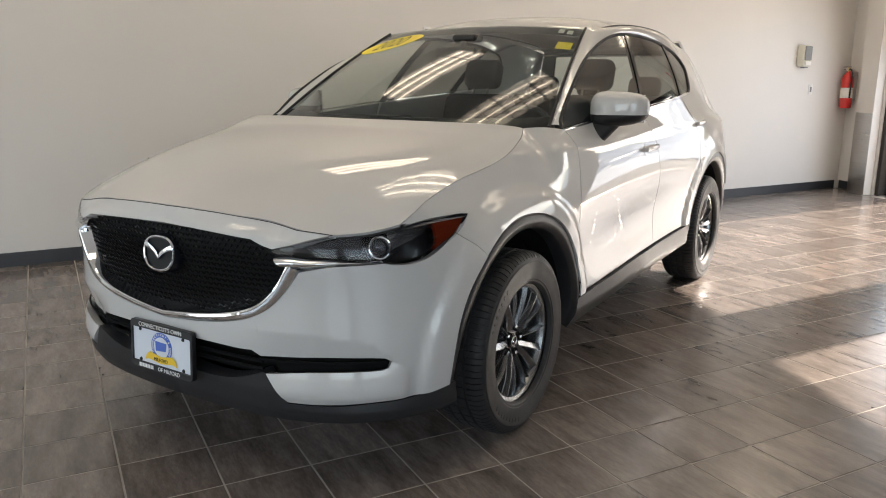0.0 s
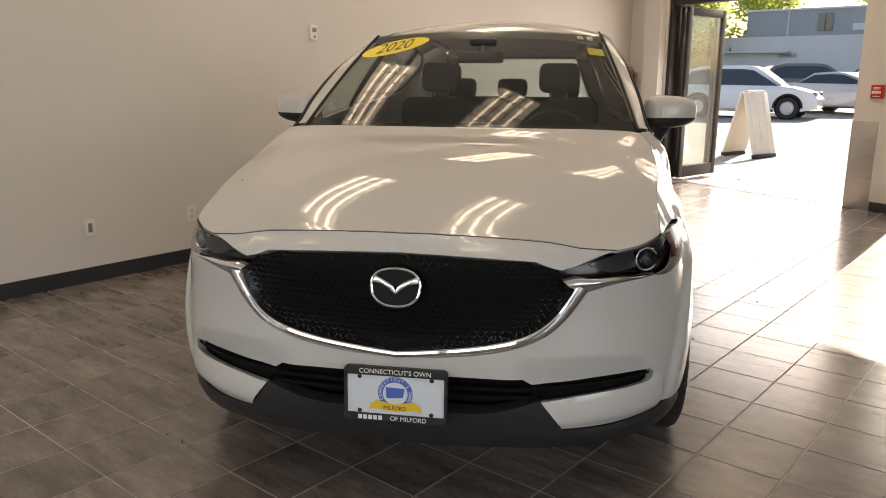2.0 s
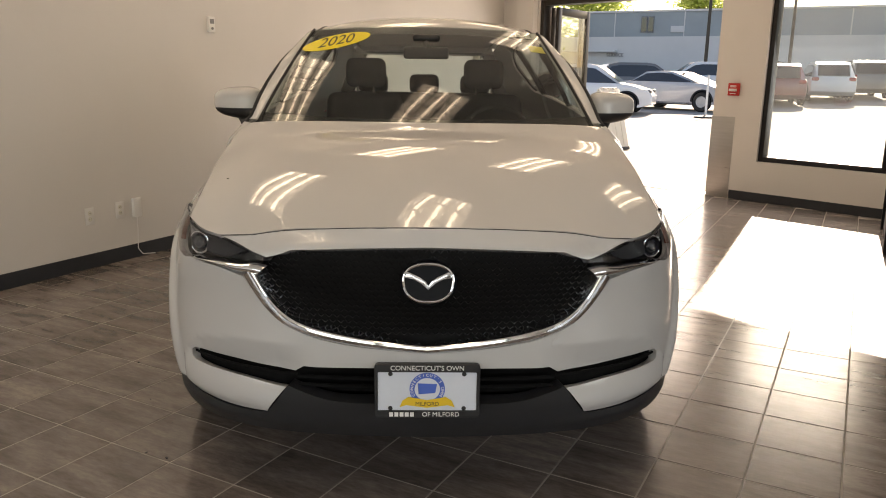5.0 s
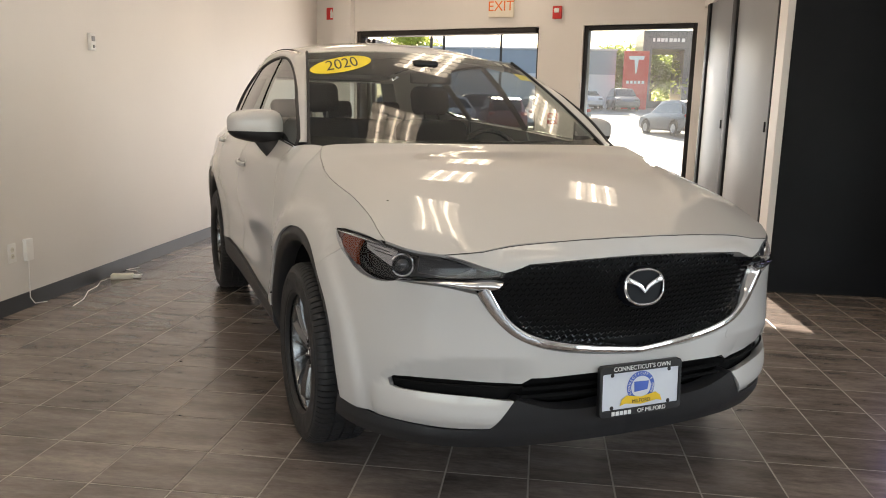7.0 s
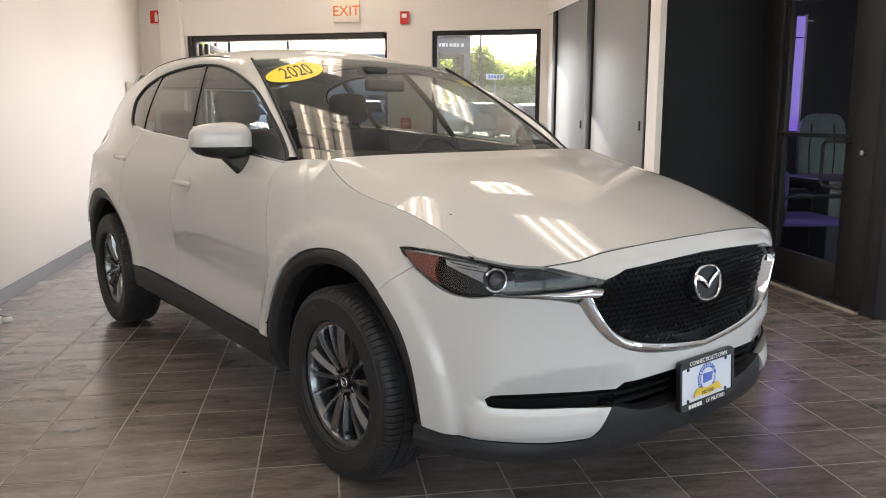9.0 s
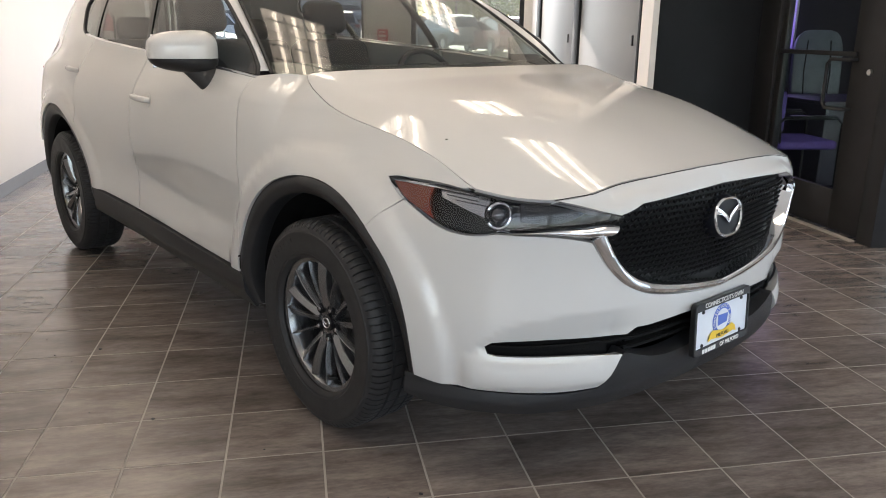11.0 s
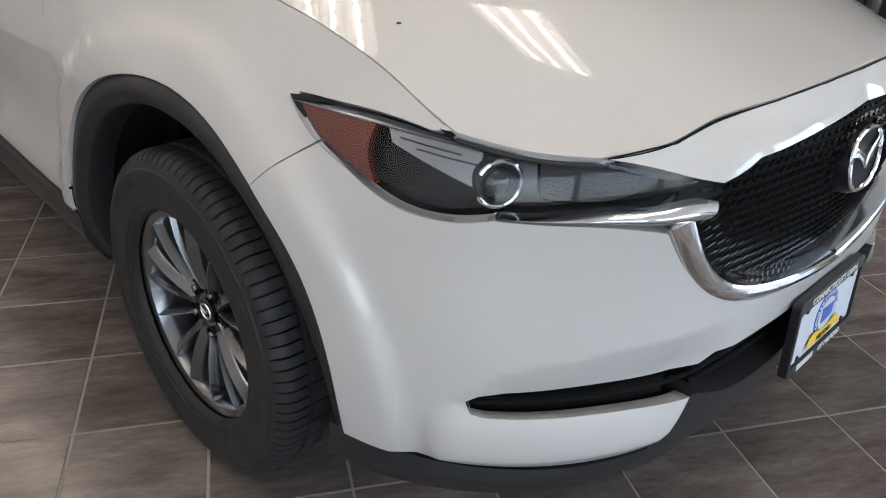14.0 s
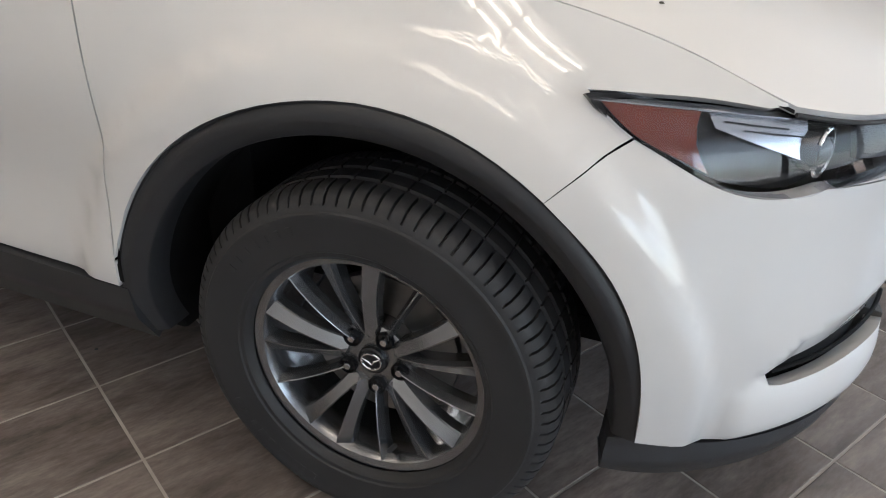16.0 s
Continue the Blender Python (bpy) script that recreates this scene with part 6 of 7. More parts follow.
outlet(WEST @ pose(0, -0.045, 0.362), "white wall plate with a grey insert low on the wall", "data")
outlet(WEST @ pose(0, 0.708, 0.357), "white twin socket outlet low on the wall")
outlet(WEST @ pose(0, 0.955, 0.365), "white twin socket outlet beside the cable box")
outlet(WEST @ pose(0, 6.99, 1.20), "small white switch plate near the front corner", "data")
cb = empty("cable_box", WEST @ pose(0, 1.092, 0.365), "small white surface cable box with a cord to the floor", "cable box")
part("box_body", box(0, -0.034, -0.068, 0.028, 0.034, 0.068, 0.006), M_WHITEPL, cb)
part("cord", tube([(0.012, 0.0, -0.066), (0.008, 0.003, -0.16), (0.010, -0.004, -0.24), (0.012, -0.01, -0.30), (0.02, 0.02, -0.345), (0.035, 0.12, -0.357)], 0.0032, 8), M_WHITEPL, cb, "thin white cord")
# adapter and loose cord on the floor by the wall
ad = empty("power_adapter", pose(-2.90, 1.96, 0, 0, 0, 20), "grey-beige power adapter lying on the floor by the wall", "adapter")
part("adapter_body", box(-0.075, -0.04, 0.0, 0.075, 0.04, 0.035, 0.006), M_IVORY, ad)
part("adapter_plug", box(0.078, -0.015, 0.004, 0.13, 0.015, 0.03, 0.004), M_WHITEPL, ad)
part("cord", tube([(-0.075, 0.0, 0.006), (-0.13, -0.10, 0.004), (-0.12, -0.25, 0.004), (-0.15, -0.40, 0.004), (-0.13, -0.62, 0.004), (-0.155, -0.80, 0.004)], 0.0035, 6), M_WHITEPL, ad, "white cord")
part("cord", tube([(0.10, 0.0, 0.012), (0.12, 0.12, 0.004), (0.05, 0.25, 0.004), (-0.02, 0.30, 0.004), (0.06, 0.38, 0.004)], 0.0035, 6), M_WHITEPL, ad, "white cord")

th = empty("thermostat", WEST @ pose(0, 1.925, 1.675), "small white wall thermostat with a grey face", "thermostat")
part("case", box(0, -0.034, -0.058, 0.024, 0.034, 0.058, 0.005), M_WHITEPL, th)
part("face", box(0.0235, -0.022, 0.005, 0.0262, 0.022, 0.04, 0.001), M_GREYPL, th, "grey display")
part("knob", lathe([(0.0, 0.031), (0.010, 0.030), (0.011, 0.024), (0.0, 0.024)], 20, "x"), M_GREYPL, th, m=pose(0, 0, -0.03))

ds = empty("soap_dispenser", WEST @ pose(0, 6.76, 1.575), "grey and ivory hand sanitiser dispenser on the wall", "dispenser")
part("case", box(0, -0.065, -0.12, 0.10, 0.065, 0.12, 0.018, segments=4), M_IVORY, ds)
part("front_cover", box(0.085, -0.055, -0.05, 0.112, 0.055, 0.11, 0.010, segments=3), M_GREYPL, ds, "grey front cover")
part("push_bar", box(0.08, -0.045, -0.105, 0.115, 0.045, -0.06, 0.008, segments=3), M_WHITEPL, ds)
part("drip_lip", box(0.03, -0.03, -0.135, 0.09, 0.03, -0.118, 0.006), M_GREYPL, ds)

ex = empty("fire_extinguisher", GLAZED @ pose(0.10, -0.115, 0.98), "red fire extinguisher with a white label hanging on the wall", "fire extinguisher")
part("cylinder", lathe([(0.0, 0.0), (0.055, 0.0), (0.066, 0.012), (0.068, 0.04), (0.068, 0.33), (0.060, 0.37), (0.036, 0.405), (0.024, 0.415), (0.024, 0.43), (0.0, 0.43)], 40), M_RED, ex, "red steel cylinder")
part("label", lathe([(0.0686, 0.12), (0.0688, 0.24)], 40, caps=False), M_LABEL, ex, "pale paper label")
part("valve", lathe([(0.0, 0.43), (0.018, 0.43), (0.018, 0.465), (0.012, 0.475), (0.0, 0.475)], 20), M_BRASS, ex)
part("lever", box(-0.09, -0.011, 0.478, 0.03, 0.011, 0.486, 0.002, m=None), M_BLACKMET, ex)
part("carry_handle", box(-0.085, -0.011, 0.448, -0.015, 0.011, 0.455, 0.002), M_BLACKMET, ex)
part("gauge", lathe([(0.0, -0.03), (0.016, -0.03), (0.016, -0.018), (0.0, -0.018)], 20, "y"), M_WHITEPL, ex, m=pose(0, 0, 0.452))
part("hose", tube([(0.015, 0, 0.455), (0.06, -0.01, 0.45), (0.088, -0.01, 0.40), (0.082, -0.01, 0.25), (0.078, -0.01, 0.12)], 0.009, 10), M_BLACKRUB, ex, "black rubber hose")
part("bracket", box(-0.02, 0.068, 0.10, 0.02, 0.113, 0.42, 0.003), M_STEEL, ex)

sg1 = empty("fire_sign", GLAZED @ pose(0.218, -0.002, 2.553), "small red fire alarm sign with a white mark above the door", "sign")
part("board", box(-0.085, -0.012, -0.08, 0.085, 0.0, 0.08, 0.002), M_REDSIGN, sg1)
bm = prism([(-0.02, -0.06), (0.022, -0.06), (0.022, 0.01), (0.008, 0.055), (-0.012, 0.055), (-0.02, 0.02)], -0.001)
part("mark", bm, M_WHITEINK, sg1, m=pose(0, -0.013, 0))
part("bar", box(0.035, -0.0135, -0.05, 0.055, -0.0125, 0.02), M_WHITEINK, sg1)

exs = empty("exit_sign", GLAZED @ pose(2.775, -0.002, 2.555), "white exit sign box with orange letters above the door", "exit sign")
part("case", box(-0.165, -0.05, -0.13, 0.165, 0.0, 0.13, 0.006), material("exit_case", (0.72, 0.66, 0.55), 0.5, vary=0.05), exs)
part("letters", lettering("EXIT", 0.17, 0.001), M_ORANGE, exs, "orange letters", pose(0.0, -0.0515, 0.0))

st = empty("alarm_strobe", GLAZED @ pose(3.502, -0.002, 2.465), "red fire alarm strobe on the front wall", "alarm strobe")
part("case", box(-0.055, -0.045, -0.075, 0.055, 0.0, 0.075, 0.008, segments=3), M_RED, st)
part("strobe_lens", box(-0.03, -0.062, -0.005, 0.03, -0.044, 0.045, 0.008, segments=3), M_WHITEPL, st, "clear strobe lens")

ps = empty("pull_station", GLAZED @ pose(3.505, -0.002, 1.208), "red fire alarm pull station on the pier", "pull station")
part("case", box(-0.062, -0.04, -0.068, 0.062, 0.0, 0.068, 0.006), M_RED, ps)
part("handle", box(-0.045, -0.052, -0.02, 0.045, -0.039, 0.008, 0.003), M_WHITEPL, ps, "white pull handle")
bm = bmesh.new()
for z in (0.04, 0.028, -0.045):
    box(-0.035, -0.0412, z - 0.004, 0.035, -0.0402, z + 0.004, bm=bm)
part("bars", bm, M_WHITEINK, ps)

# dirt speck on the bonnet, door stop at the folded leaf
p = hood(-0.69, -0.385)
sp = part("dirt_speck", lathe([(0.0, 0.003), (0.003, 0.0022), (0.0045, 0.0), (0.0, 0.0)], 8), M_INK, None, "", pose(0, 0, 0, 0, 0, 30) @ Matrix.Translation(p))
tagged(sp, "tiny dark speck of dirt on the white bonnet", "dirt speck")
dw = part("door_wedge", prism([(0, 0), (0.11, 0), (0.11, 0.035)], 0.045, bevel=0.003), material("pale_wood", (0.45, 0.36, 0.24), 0.7, vary=0.2, scale=20), None, "", GLAZED @ pose(1.02, 0.98, -0.05, 0, 0, 15))
tagged(dw, "pale wooden wedge holding the door leaf open", "door wedge")

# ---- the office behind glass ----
structure("carpet", box(2.72, 1.30, -0.03, 5.4, 4.5, 0.0), M_CARPET, "carpet of the unlit office, shade put into its colour", category="floor")
structure("wall_office_west", box(2.70, 2.86, 0.0, 2.80, 4.5, CEIL), M_OFFICE, "office side wall, shade put into its colour")
M_PURPLE = lamp_material("purple_light", (0.32, 0.17, 0.95), 0.14)
M_LEATHER = material("grey_leather", (0.20, 0.23, 0.26), 0.34, vary=0.15, scale=14, bump=0.25, bump_scale=220)
# the light panel's purple cast on the guest chair is put into the fabric colour
M_SEATPURPLE = material("purple_lit_fabric", (0.10, 0.06, 0.26), 0.8, vary=0.2, scale=30, bump=0.3)
M_DESK = material("dark_desk", (0.05, 0.045, 0.06), 0.35, vary=0.2, scale=5)
pb = empty("light_panel", pose(3.80, 4.40, 0.0), "tall glowing purple light panel on the office wall", "light panel")
part("glow", box(-0.25, 0.0, 1.14, 0.32, 0.03, 2.30, 0.003), M_PURPLE, pb, "glowing purple sheet")
part("edge_strip", box(0.325, -0.004, 1.13, 0.345, 0.03, 2.32, 0.002), M_WHITEPL, pb)
part("hanger", box(0.345, -0.005, 2.25, 0.41, 0.01, 2.265, 0.002), M_WHITEPL, pb)
part("slat_line", box(-0.25, -0.004, 2.08, 0.31, -0.001, 2.095), M_BLACKMET, pb)
dk = empty("desk", pose(3.95, 3.15, 0), "dark office desk with papers behind the glass door", "desk")
part("top", box(-0.55, -0.35, 0.72, 0.95, 0.45, 0.75, 0.004), M_DESK, dk)
part("front_panel", box(-0.50, -0.30, 0.05, 0.90, -0.28, 0.72, 0.002), M_DESK, dk)
for x in (-0.52, 0.90):
    part("side_panel", box(x, -0.32, 0.0, x + 0.025, 0.42, 0.72, 0.002), M_DESK, dk)


def office_chair(m):
    c = empty("office_chair", m, "high-backed grey leather office chair on castors", "chair")
    part("seat", soft(-0.26, -0.26, 0.43, 0.26, 0.26, 0.54), M_LEATHER, c)
    ln = Matrix.Translation((0, 0.24, 0.52)) @ Matrix.Rotation(radians(-10), 4, "X")
    out = [(0.215 * (abs(math.cos(t)) ** 0.45) * (1 if math.cos(t) > 0 else -1), 0.40 + 0.40 * (abs(math.sin(t)) ** 0.5) * (1 if math.sin(t) > 0 else -1)) for t in [2 * math.pi * (k + 0.5) / 44 for k in range(44)]]
    part("backrest", prism(out, 0.12, m=ln @ Matrix.Translation((0, -0.06, 0)), bevel=0.03), M_LEATHER, c)
    for x in (-0.10, 0.10):
        part("stitched_seam", tube([ln @ Vector((x, -0.062, 0.10)), ln @ Vector((x * 1.15, -0.066, 0.40)), ln @ Vector((x, -0.060, 0.70))], 0.006, 6), M_BLACKRUB, c)
    for x in (-0.29, 0.29):
        part("armrest", tube([(x, 0.20, 0.50), (x, 0.18, 0.70), (x, -0.12, 0.71), (x, -0.14, 0.50)], 0.02, 8), M_BLACKPL, c)
    part("column", tube([(0, 0, 0.12), (0, 0, 0.44)], 0.028, 10), M_BLACKMET, c)
    for k in range(5):
        a = radians(72 * k)
        lg = part("base_leg", tube([(0, 0, 0.12), (0.30 * math.cos(a), 0.30 * math.sin(a), 0.075)], [0.03, 0.018], 8), M_BLACKPL, c)
        part("castor", lathe([(0.0, -0.02), (0.028, -0.02), (0.03, 0.0), (0.028, 0.02), (0.0, 0.02)], 16, "x"), M_BLACKPL, lg, m=pose(0.30 * math.cos(a), 0.30 * math.sin(a), 0.031))
    return c


def guest_chair(m):
    c = empty("guest_chair", m, "metal-framed guest chair, the panel's purple light painted into its seat", "chair")
    part("seat", soft(-0.24, -0.24, 0.42, 0.24, 0.24, 0.49), M_SEATPURPLE, c)
    part("backrest", soft(-0.23, 0.20, 0.55, 0.23, 0.27, 0.86), M_SEATPURPLE, c)
    for x in (-0.25, 0.25):
        part("frame_tube", tube([(x, -0.24, 0.01), (x, -0.24, 0.62), (x, -0.20, 0.66), (x, 0.22, 0.66), (x, 0.26, 0.62), (x, 0.27, 0.01)], 0.011, 8), M_BLACKMET, c)
        part("back_tube", tube([(x * 0.9, 0.22, 0.44), (x * 0.9, 0.26, 0.84)], 0.010, 8), M_BLACKMET, c)
        part("arm_pad", box(x - 0.022, -0.18, 0.668, x + 0.022, 0.18, 0.685, 0.006), M_BLACKPL, c)
    return c


office_chair(pose(3.95, 3.64, 0, 0, 0, -24))
guest_chair(pose(3.04, 2.66, 0, 0, 0, 84))
lamp = new("office_glow", bpy.data.lights.new("office_glow", "AREA"))
lamp.data.shape, lamp.data.size, lamp.data.size_y, lamp.data.energy, lamp.data.color = "RECTANGLE", 0.45, 1.1, 1.6, (0.50, 0.38, 1.0)
lamp.matrix_world = look((3.84, 4.36, 1.72), (3.60, 2.0, 0.9))

# ---- outdoors ----
M_LOT = material("sunlit_concrete", (0.33, 0.32, 0.295), 0.9, vary=0.16, scale=0.35, bump=0.4, bump_scale=40, dark=(0.26, 0.25, 0.23))
rise = spline([-400, 0, 9, 20, 28, 45, 60, 80, 400], [-0.06, -0.06, -0.06, 0.03, 0.10, 0.85, 1.70, 2.20, 2.2])


def lot_z(y):
    if y <= 9:
        return -0.06
    if y >= 80:
        return 2.2
    return float(rise(y))


bm = bmesh.new()
rows = []
for y in [-400, -100, -30, 0, 6, 9, 12, 16, 20, 24, 28, 32, 36, 40, 45, 50, 55, 60, 65, 70, 75, 80, 120, 400]:
    rows.append([bm.verts.new((x, y, lot_z(y))) for x in (-400, -100, -30, 0, 30, 100, 400)])
for a, b in zip(rows, rows[1:]):
    for k in range(6):
        bm.faces.new((a[k], a[k + 1], b[k + 1], b[k]))
structure("ground", bm, M_LOT, "bright sunlit concrete parking lot reaching the horizon", category="ground", smooth=True)
structure("pavement", box(-6, 0.245, -0.30, 10, 2.6, -0.028, 0.01), M_LOT, "pale concrete apron in front of the showroom door", GLAZED, category="pavement")

M_ALLOY = material("silver_alloy", (0.50, 0.51, 0.52), 0.35, metal=0.7, vary=0.1, scale=10)
M_CARGLASS = material("dark_car_glass", (0.015, 0.018, 0.02), 0.05, coat=1.0)


def parked_car(m, colour, label, tall=True):
    """A parked car: a body swept from its side outline, glass, wheels, lamps. It faces +x."""
    c = empty("parked_car", m, label, "car", "cars on the parking lot")
    paint = material("car_paint", colour, 0.3, coat=1.0, vary=0.02)
    h = 1.66 if tall else 1.44
    prof = [(-2.25, 0.42), (-2.28, 0.75), (-2.2, 1.02), (-1.9, 1.05), (0.95, 1.03), (1.5, 0.98), (2.1, 0.82), (2.28, 0.62), (2.26, 0.35), (1.9, 0.25), (-1.9, 0.25)]
    bm = bmesh.new()
    rows = []
    for k, (y, sx, sz) in enumerate(((-0.90, 0.965, 0.93), (-0.86, 0.99, 1.0), (-0.5, 1.0, 1.02), (0.0, 1.005, 1.03), (0.5, 1.0, 1.02), (0.86, 0.99, 1.0), (0.90, 0.965, 0.93))):
        rows.append([bm.verts.new((x * sx, y, z * (sz if z > 0.9 else 1))) for x, z in prof])
    for a, b in zip(rows, rows[1:]):
        for k in range(len(prof)):
            bm.faces.new((a[k], a[(k + 1) % len(prof)], b[(k + 1) % len(prof)], b[k]))
    bm.faces.new(rows[0])
    bm.faces.new(rows[-1])
    bmesh.ops.recalc_face_normals(bm, faces=bm.faces)
    part("body", bm, paint, c, angle=40)
    top = [(-2.12, 1.02), (-1.75, h - 0.10), (-1.3, h), (0.0, h), (0.35, h - 0.05), (1.18, 1.02)] if tall else [(-1.75, 1.0), (-1.1, h - 0.04), (-0.5, h), (0.05, h - 0.03), (1.15, 1.0)]
    bm = bmesh.new()
    rows = []
    for y, k in ((-0.86, 0), (-0.66, 1), (0, 1.02), (0.66, 1), (0.86, 0)):
        rows.append([bm.verts.new((x * (0.97 + 0.03 * k), y if k else y, 1.0 + (z - 1.0) * k)) for x, z in top])
    for a, b in zip(rows, rows[1:]):
        for k in range(len(top) - 1):
            bm.faces.new((a[k], a[k + 1], b[k + 1], b[k]))
    bmesh.ops.recalc_face_normals(bm, faces=bm.faces)
    part("cabin", bm, paint, c, angle=35)
    gx = [(x * 0.93 - 0.03, 1.02 + (z - 1.02) * 0.80) for x, z in top]
    for sg in (1, -1):
        bm = bmesh.new()
        vs = [bm.verts.new((x, sg * (0.868 - (z - 1.0) / (h - 1.0) * 0.19), z + 0.01)) for x, z in gx]
        bm.faces.new(vs)
        part("side_window", bm, M_CARGLASS, c, smooth=False)
    for a, b, n in ((top[-2], top[-1], "windscreen"), (top[0], top[1], "rear_window")):
        bm = bmesh.new()
        d = 0.014 if n == "windscreen" else -0.014
        za, zb = (0.96, 0.05) if n == "windscreen" else (0.08, 0.92)
        q = []
        for u, y in ((0.08, 0.62), (0.08, -0.62), (0.92, -0.74 if n == "windscreen" else -0.60), (0.92, 0.74 if n == "windscreen" else 0.60)):
            q.append(bm.verts.new((a[0] + (b[0] - a[0]) * u + d, y, a[1] + (b[1] - a[1]) * u + 0.012)))
        bm.faces.new(q)
        part(n, bm, M_CARGLASS, c, smooth=False)
    for x in (-1.36, 1.40):
        for sg in (1, -1):
            w = part("wheel", lathe([(0.20, -0.09), (0.32, -0.10), (0.345, -0.07), (0.345, 0.07), (0.32, 0.10), (0.21, 0.098), (0.20, 0.09)], 28, "y", caps=False), M_TYRE, c, "black tyre", pose(x, sg * 0.84, 0.345))
            bm = lathe([(0.0, 0.092), (0.05, 0.092), (0.06, 0.075), (0.17, 0.070), (0.20, 0.098), (0.205, 0.098)], 28, "y", caps=False)
            bm2 = bmesh.new()
            for k in range(7):
                box(-0.018, 0.070, 0.03, 0.018, 0.094, 0.195, 0.004, bm=bm2, m=Matrix.Rotation(2 * math.pi * k / 7, 4, "Y"))
            join(bm, bm2)
            part("rim", bm, M_ALLOY, w, m=pose(0, 0, 0, 0, 0, 0 if sg > 0 else 180))
            part("arch_trim", tube([(x + 0.42 * math.cos(t), sg * 0.905, 0.345 + 0.42 * math.sin(t)) for t in [math.pi * k / 14 for k in range(15)]], 0.035, 6), M_CLAD, c)
            bm = prism([(0.385 * math.cos(t), 0.385 * math.sin(t)) for t in [2 * math.pi * k / 24 for k in range(24)]], 0.003)
            part("arch_hollow", bm, M_WELL, c, m=pose(x, sg * 0.9025 - 0.0015, 0.36))
    for sg in (1, -1):
        part("headlight", soft(1.98, sg * 0.66 - 0.16, 0.72, 2.20, sg * 0.66 + 0.16, 0.84), M_DISC, c)
        part("tail_light", soft(-2.27, sg * 0.72 - 0.14, 0.86, -2.14, sg * 0.72 + 0.14, 1.02), M_TAIL, c, "red tail light")
    part("sill", box(-1.0, -0.90, 0.22, 1.0, 0.90, 0.33, 0.02), M_CLAD, c)
    return c


WHITE, SILVER, BLACK, RED2, GREY = (0.72, 0.73, 0.74), (0.42, 0.43, 0.45), (0.03, 0.03, 0.035), (0.14, 0.010, 0.014), (0.12, 0.125, 0.13)
for x, y, yaw, col, lab, tall in (
    (-7.05, 24.0, 8, WHITE, "white sport utility vehicle parked on the sunlit lot", True),
    (-4.75, 28.0, -18, SILVER, "silver sedan parked on the sunlit lot", False),
    (-10.0, 31.0, 20, BLACK, "black sport utility vehicle parked in the row", True),
    (-7.6, 33.5, 30, GREY, "grey sport utility vehicle parked in the row", True),
    (-5.6, 36.0, 200, WHITE, "white sport utility vehicle parked in the row", True),
    (-3.9, 38.5, 200, BLACK, "black car parked in the row", True),
    (-14.5, 29.0, 15, WHITE, "white sport utility vehicle parked in the row", True),
    (-1.9, 33.5, 102, RED2, "dark red sport utility vehicle seen from behind", True),
    (-0.2, 36.5, 102, WHITE, "white sport utility vehicle seen from behind", True),
    (1.2, 39.0, 102, GREY, "grey sport utility vehicle at the end of the row", True),
    (6.1, 58.0, -85, GREY, "dark pickup-like vehicle facing the showroom", True),
    (3.5, 58.5, -85, SILVER, "silver car facing the showroom", False),
    (8.6, 33.5, 100, RED2, "dark red sport utility vehicle parked by the trees", True),
    (11.0, 35.0, 100, RED2, "red car parked by the trees", True),
    (6.6, 36.0, 110, GREY, "grey car parked by the trees", True),
):
    parked_car(pose(x, y, lot_z(y) + 0.0, 0, 0, yaw), col, lab, tall)

M_BLDW = material("white_render", (0.62, 0.62, 0.62), 0.85, vary=0.06, scale=0.3, bump=0.2, bump_scale=20)
M_BLDG = material("grey_blue_cladding", (0.30, 0.345, 0.37), 0.6, vary=0.08, scale=0.4, bump=0.1)
M_PORTAL = material("dark_portal_cladding", (0.10, 0.105, 0.115), 0.4, vary=0.1, scale=0.5)
bd = empty("workshop_building", pose(-30, 62, 0), "long workshop building with white lower wall and grey-blue upper cladding", "building")
part("wall", box(0, 0, 1.0, 35.8, 14, 4.45), M_BLDW, bd, "white rendered lower wall", smooth=False)
part("upper_wall", box(9.5, 0.02, 4.45, 35.8, 14, 6.35), M_BLDG, bd, "grey-blue upper cladding", smooth=False)
part("roof_edge", box(9.4, -0.1, 6.35, 35.9, 14, 6.5, 0.02), M_BLDW, bd)
for x in (12.6, 18.2, 24.0, 30.0):
    part("joint_strip", box(x, -0.03, 4.45, x + 0.08, 0.02, 6.34), M_BLDW, bd)
for x in (14.8,):
    for k in range(2):
        wn2 = part("window", box(x + 0.55 * k, -0.06, 4.75, x + 0.5 + 0.55 * k, 0.03, 6.05, 0.02), M_LOCKER, bd, "brown-grey upper window")
        part("pane", box(x + 0.06 + 0.55 * k, -0.075, 4.85, x + 0.44 + 0.55 * k, -0.055, 5.95), M_CARGLASS, wn2)
part("window", box(17.2, -0.06, 4.75, 18.2, 0.03, 5.25, 0.02), M_BLDW, bd)
part("awning", box(8.0, -0.8, 3.2, 13.0, 0.0, 3.35, 0.02), M_BLDW, bd)
part("letters", lettering("SERVICE", 0.40, 0.02), M_LOCKER, bd, "grey letters", pose(12.8, -0.05, 2.98))

pt = empty("portal_building", pose(8.1, 64, 0), "dark clad entrance portal of a building across the lot", "building")
part("pier", box(0, 0, 1.2, 0.75, 6, 8.2), M_PORTAL, pt, smooth=False)
part("pier", box(3.35, 0, 1.2, 3.9, 6, 8.2), M_PORTAL, pt, smooth=False)
part("lintel", box(0.75, 0, 6.7, 3.35, 6, 8.2), M_PORTAL, pt, smooth=False)
part("low_wall", box(0.75, 1.0, 1.2, 3.35, 1.2, 2.5), M_PORTAL, pt, smooth=False)
bm = bmesh.new()
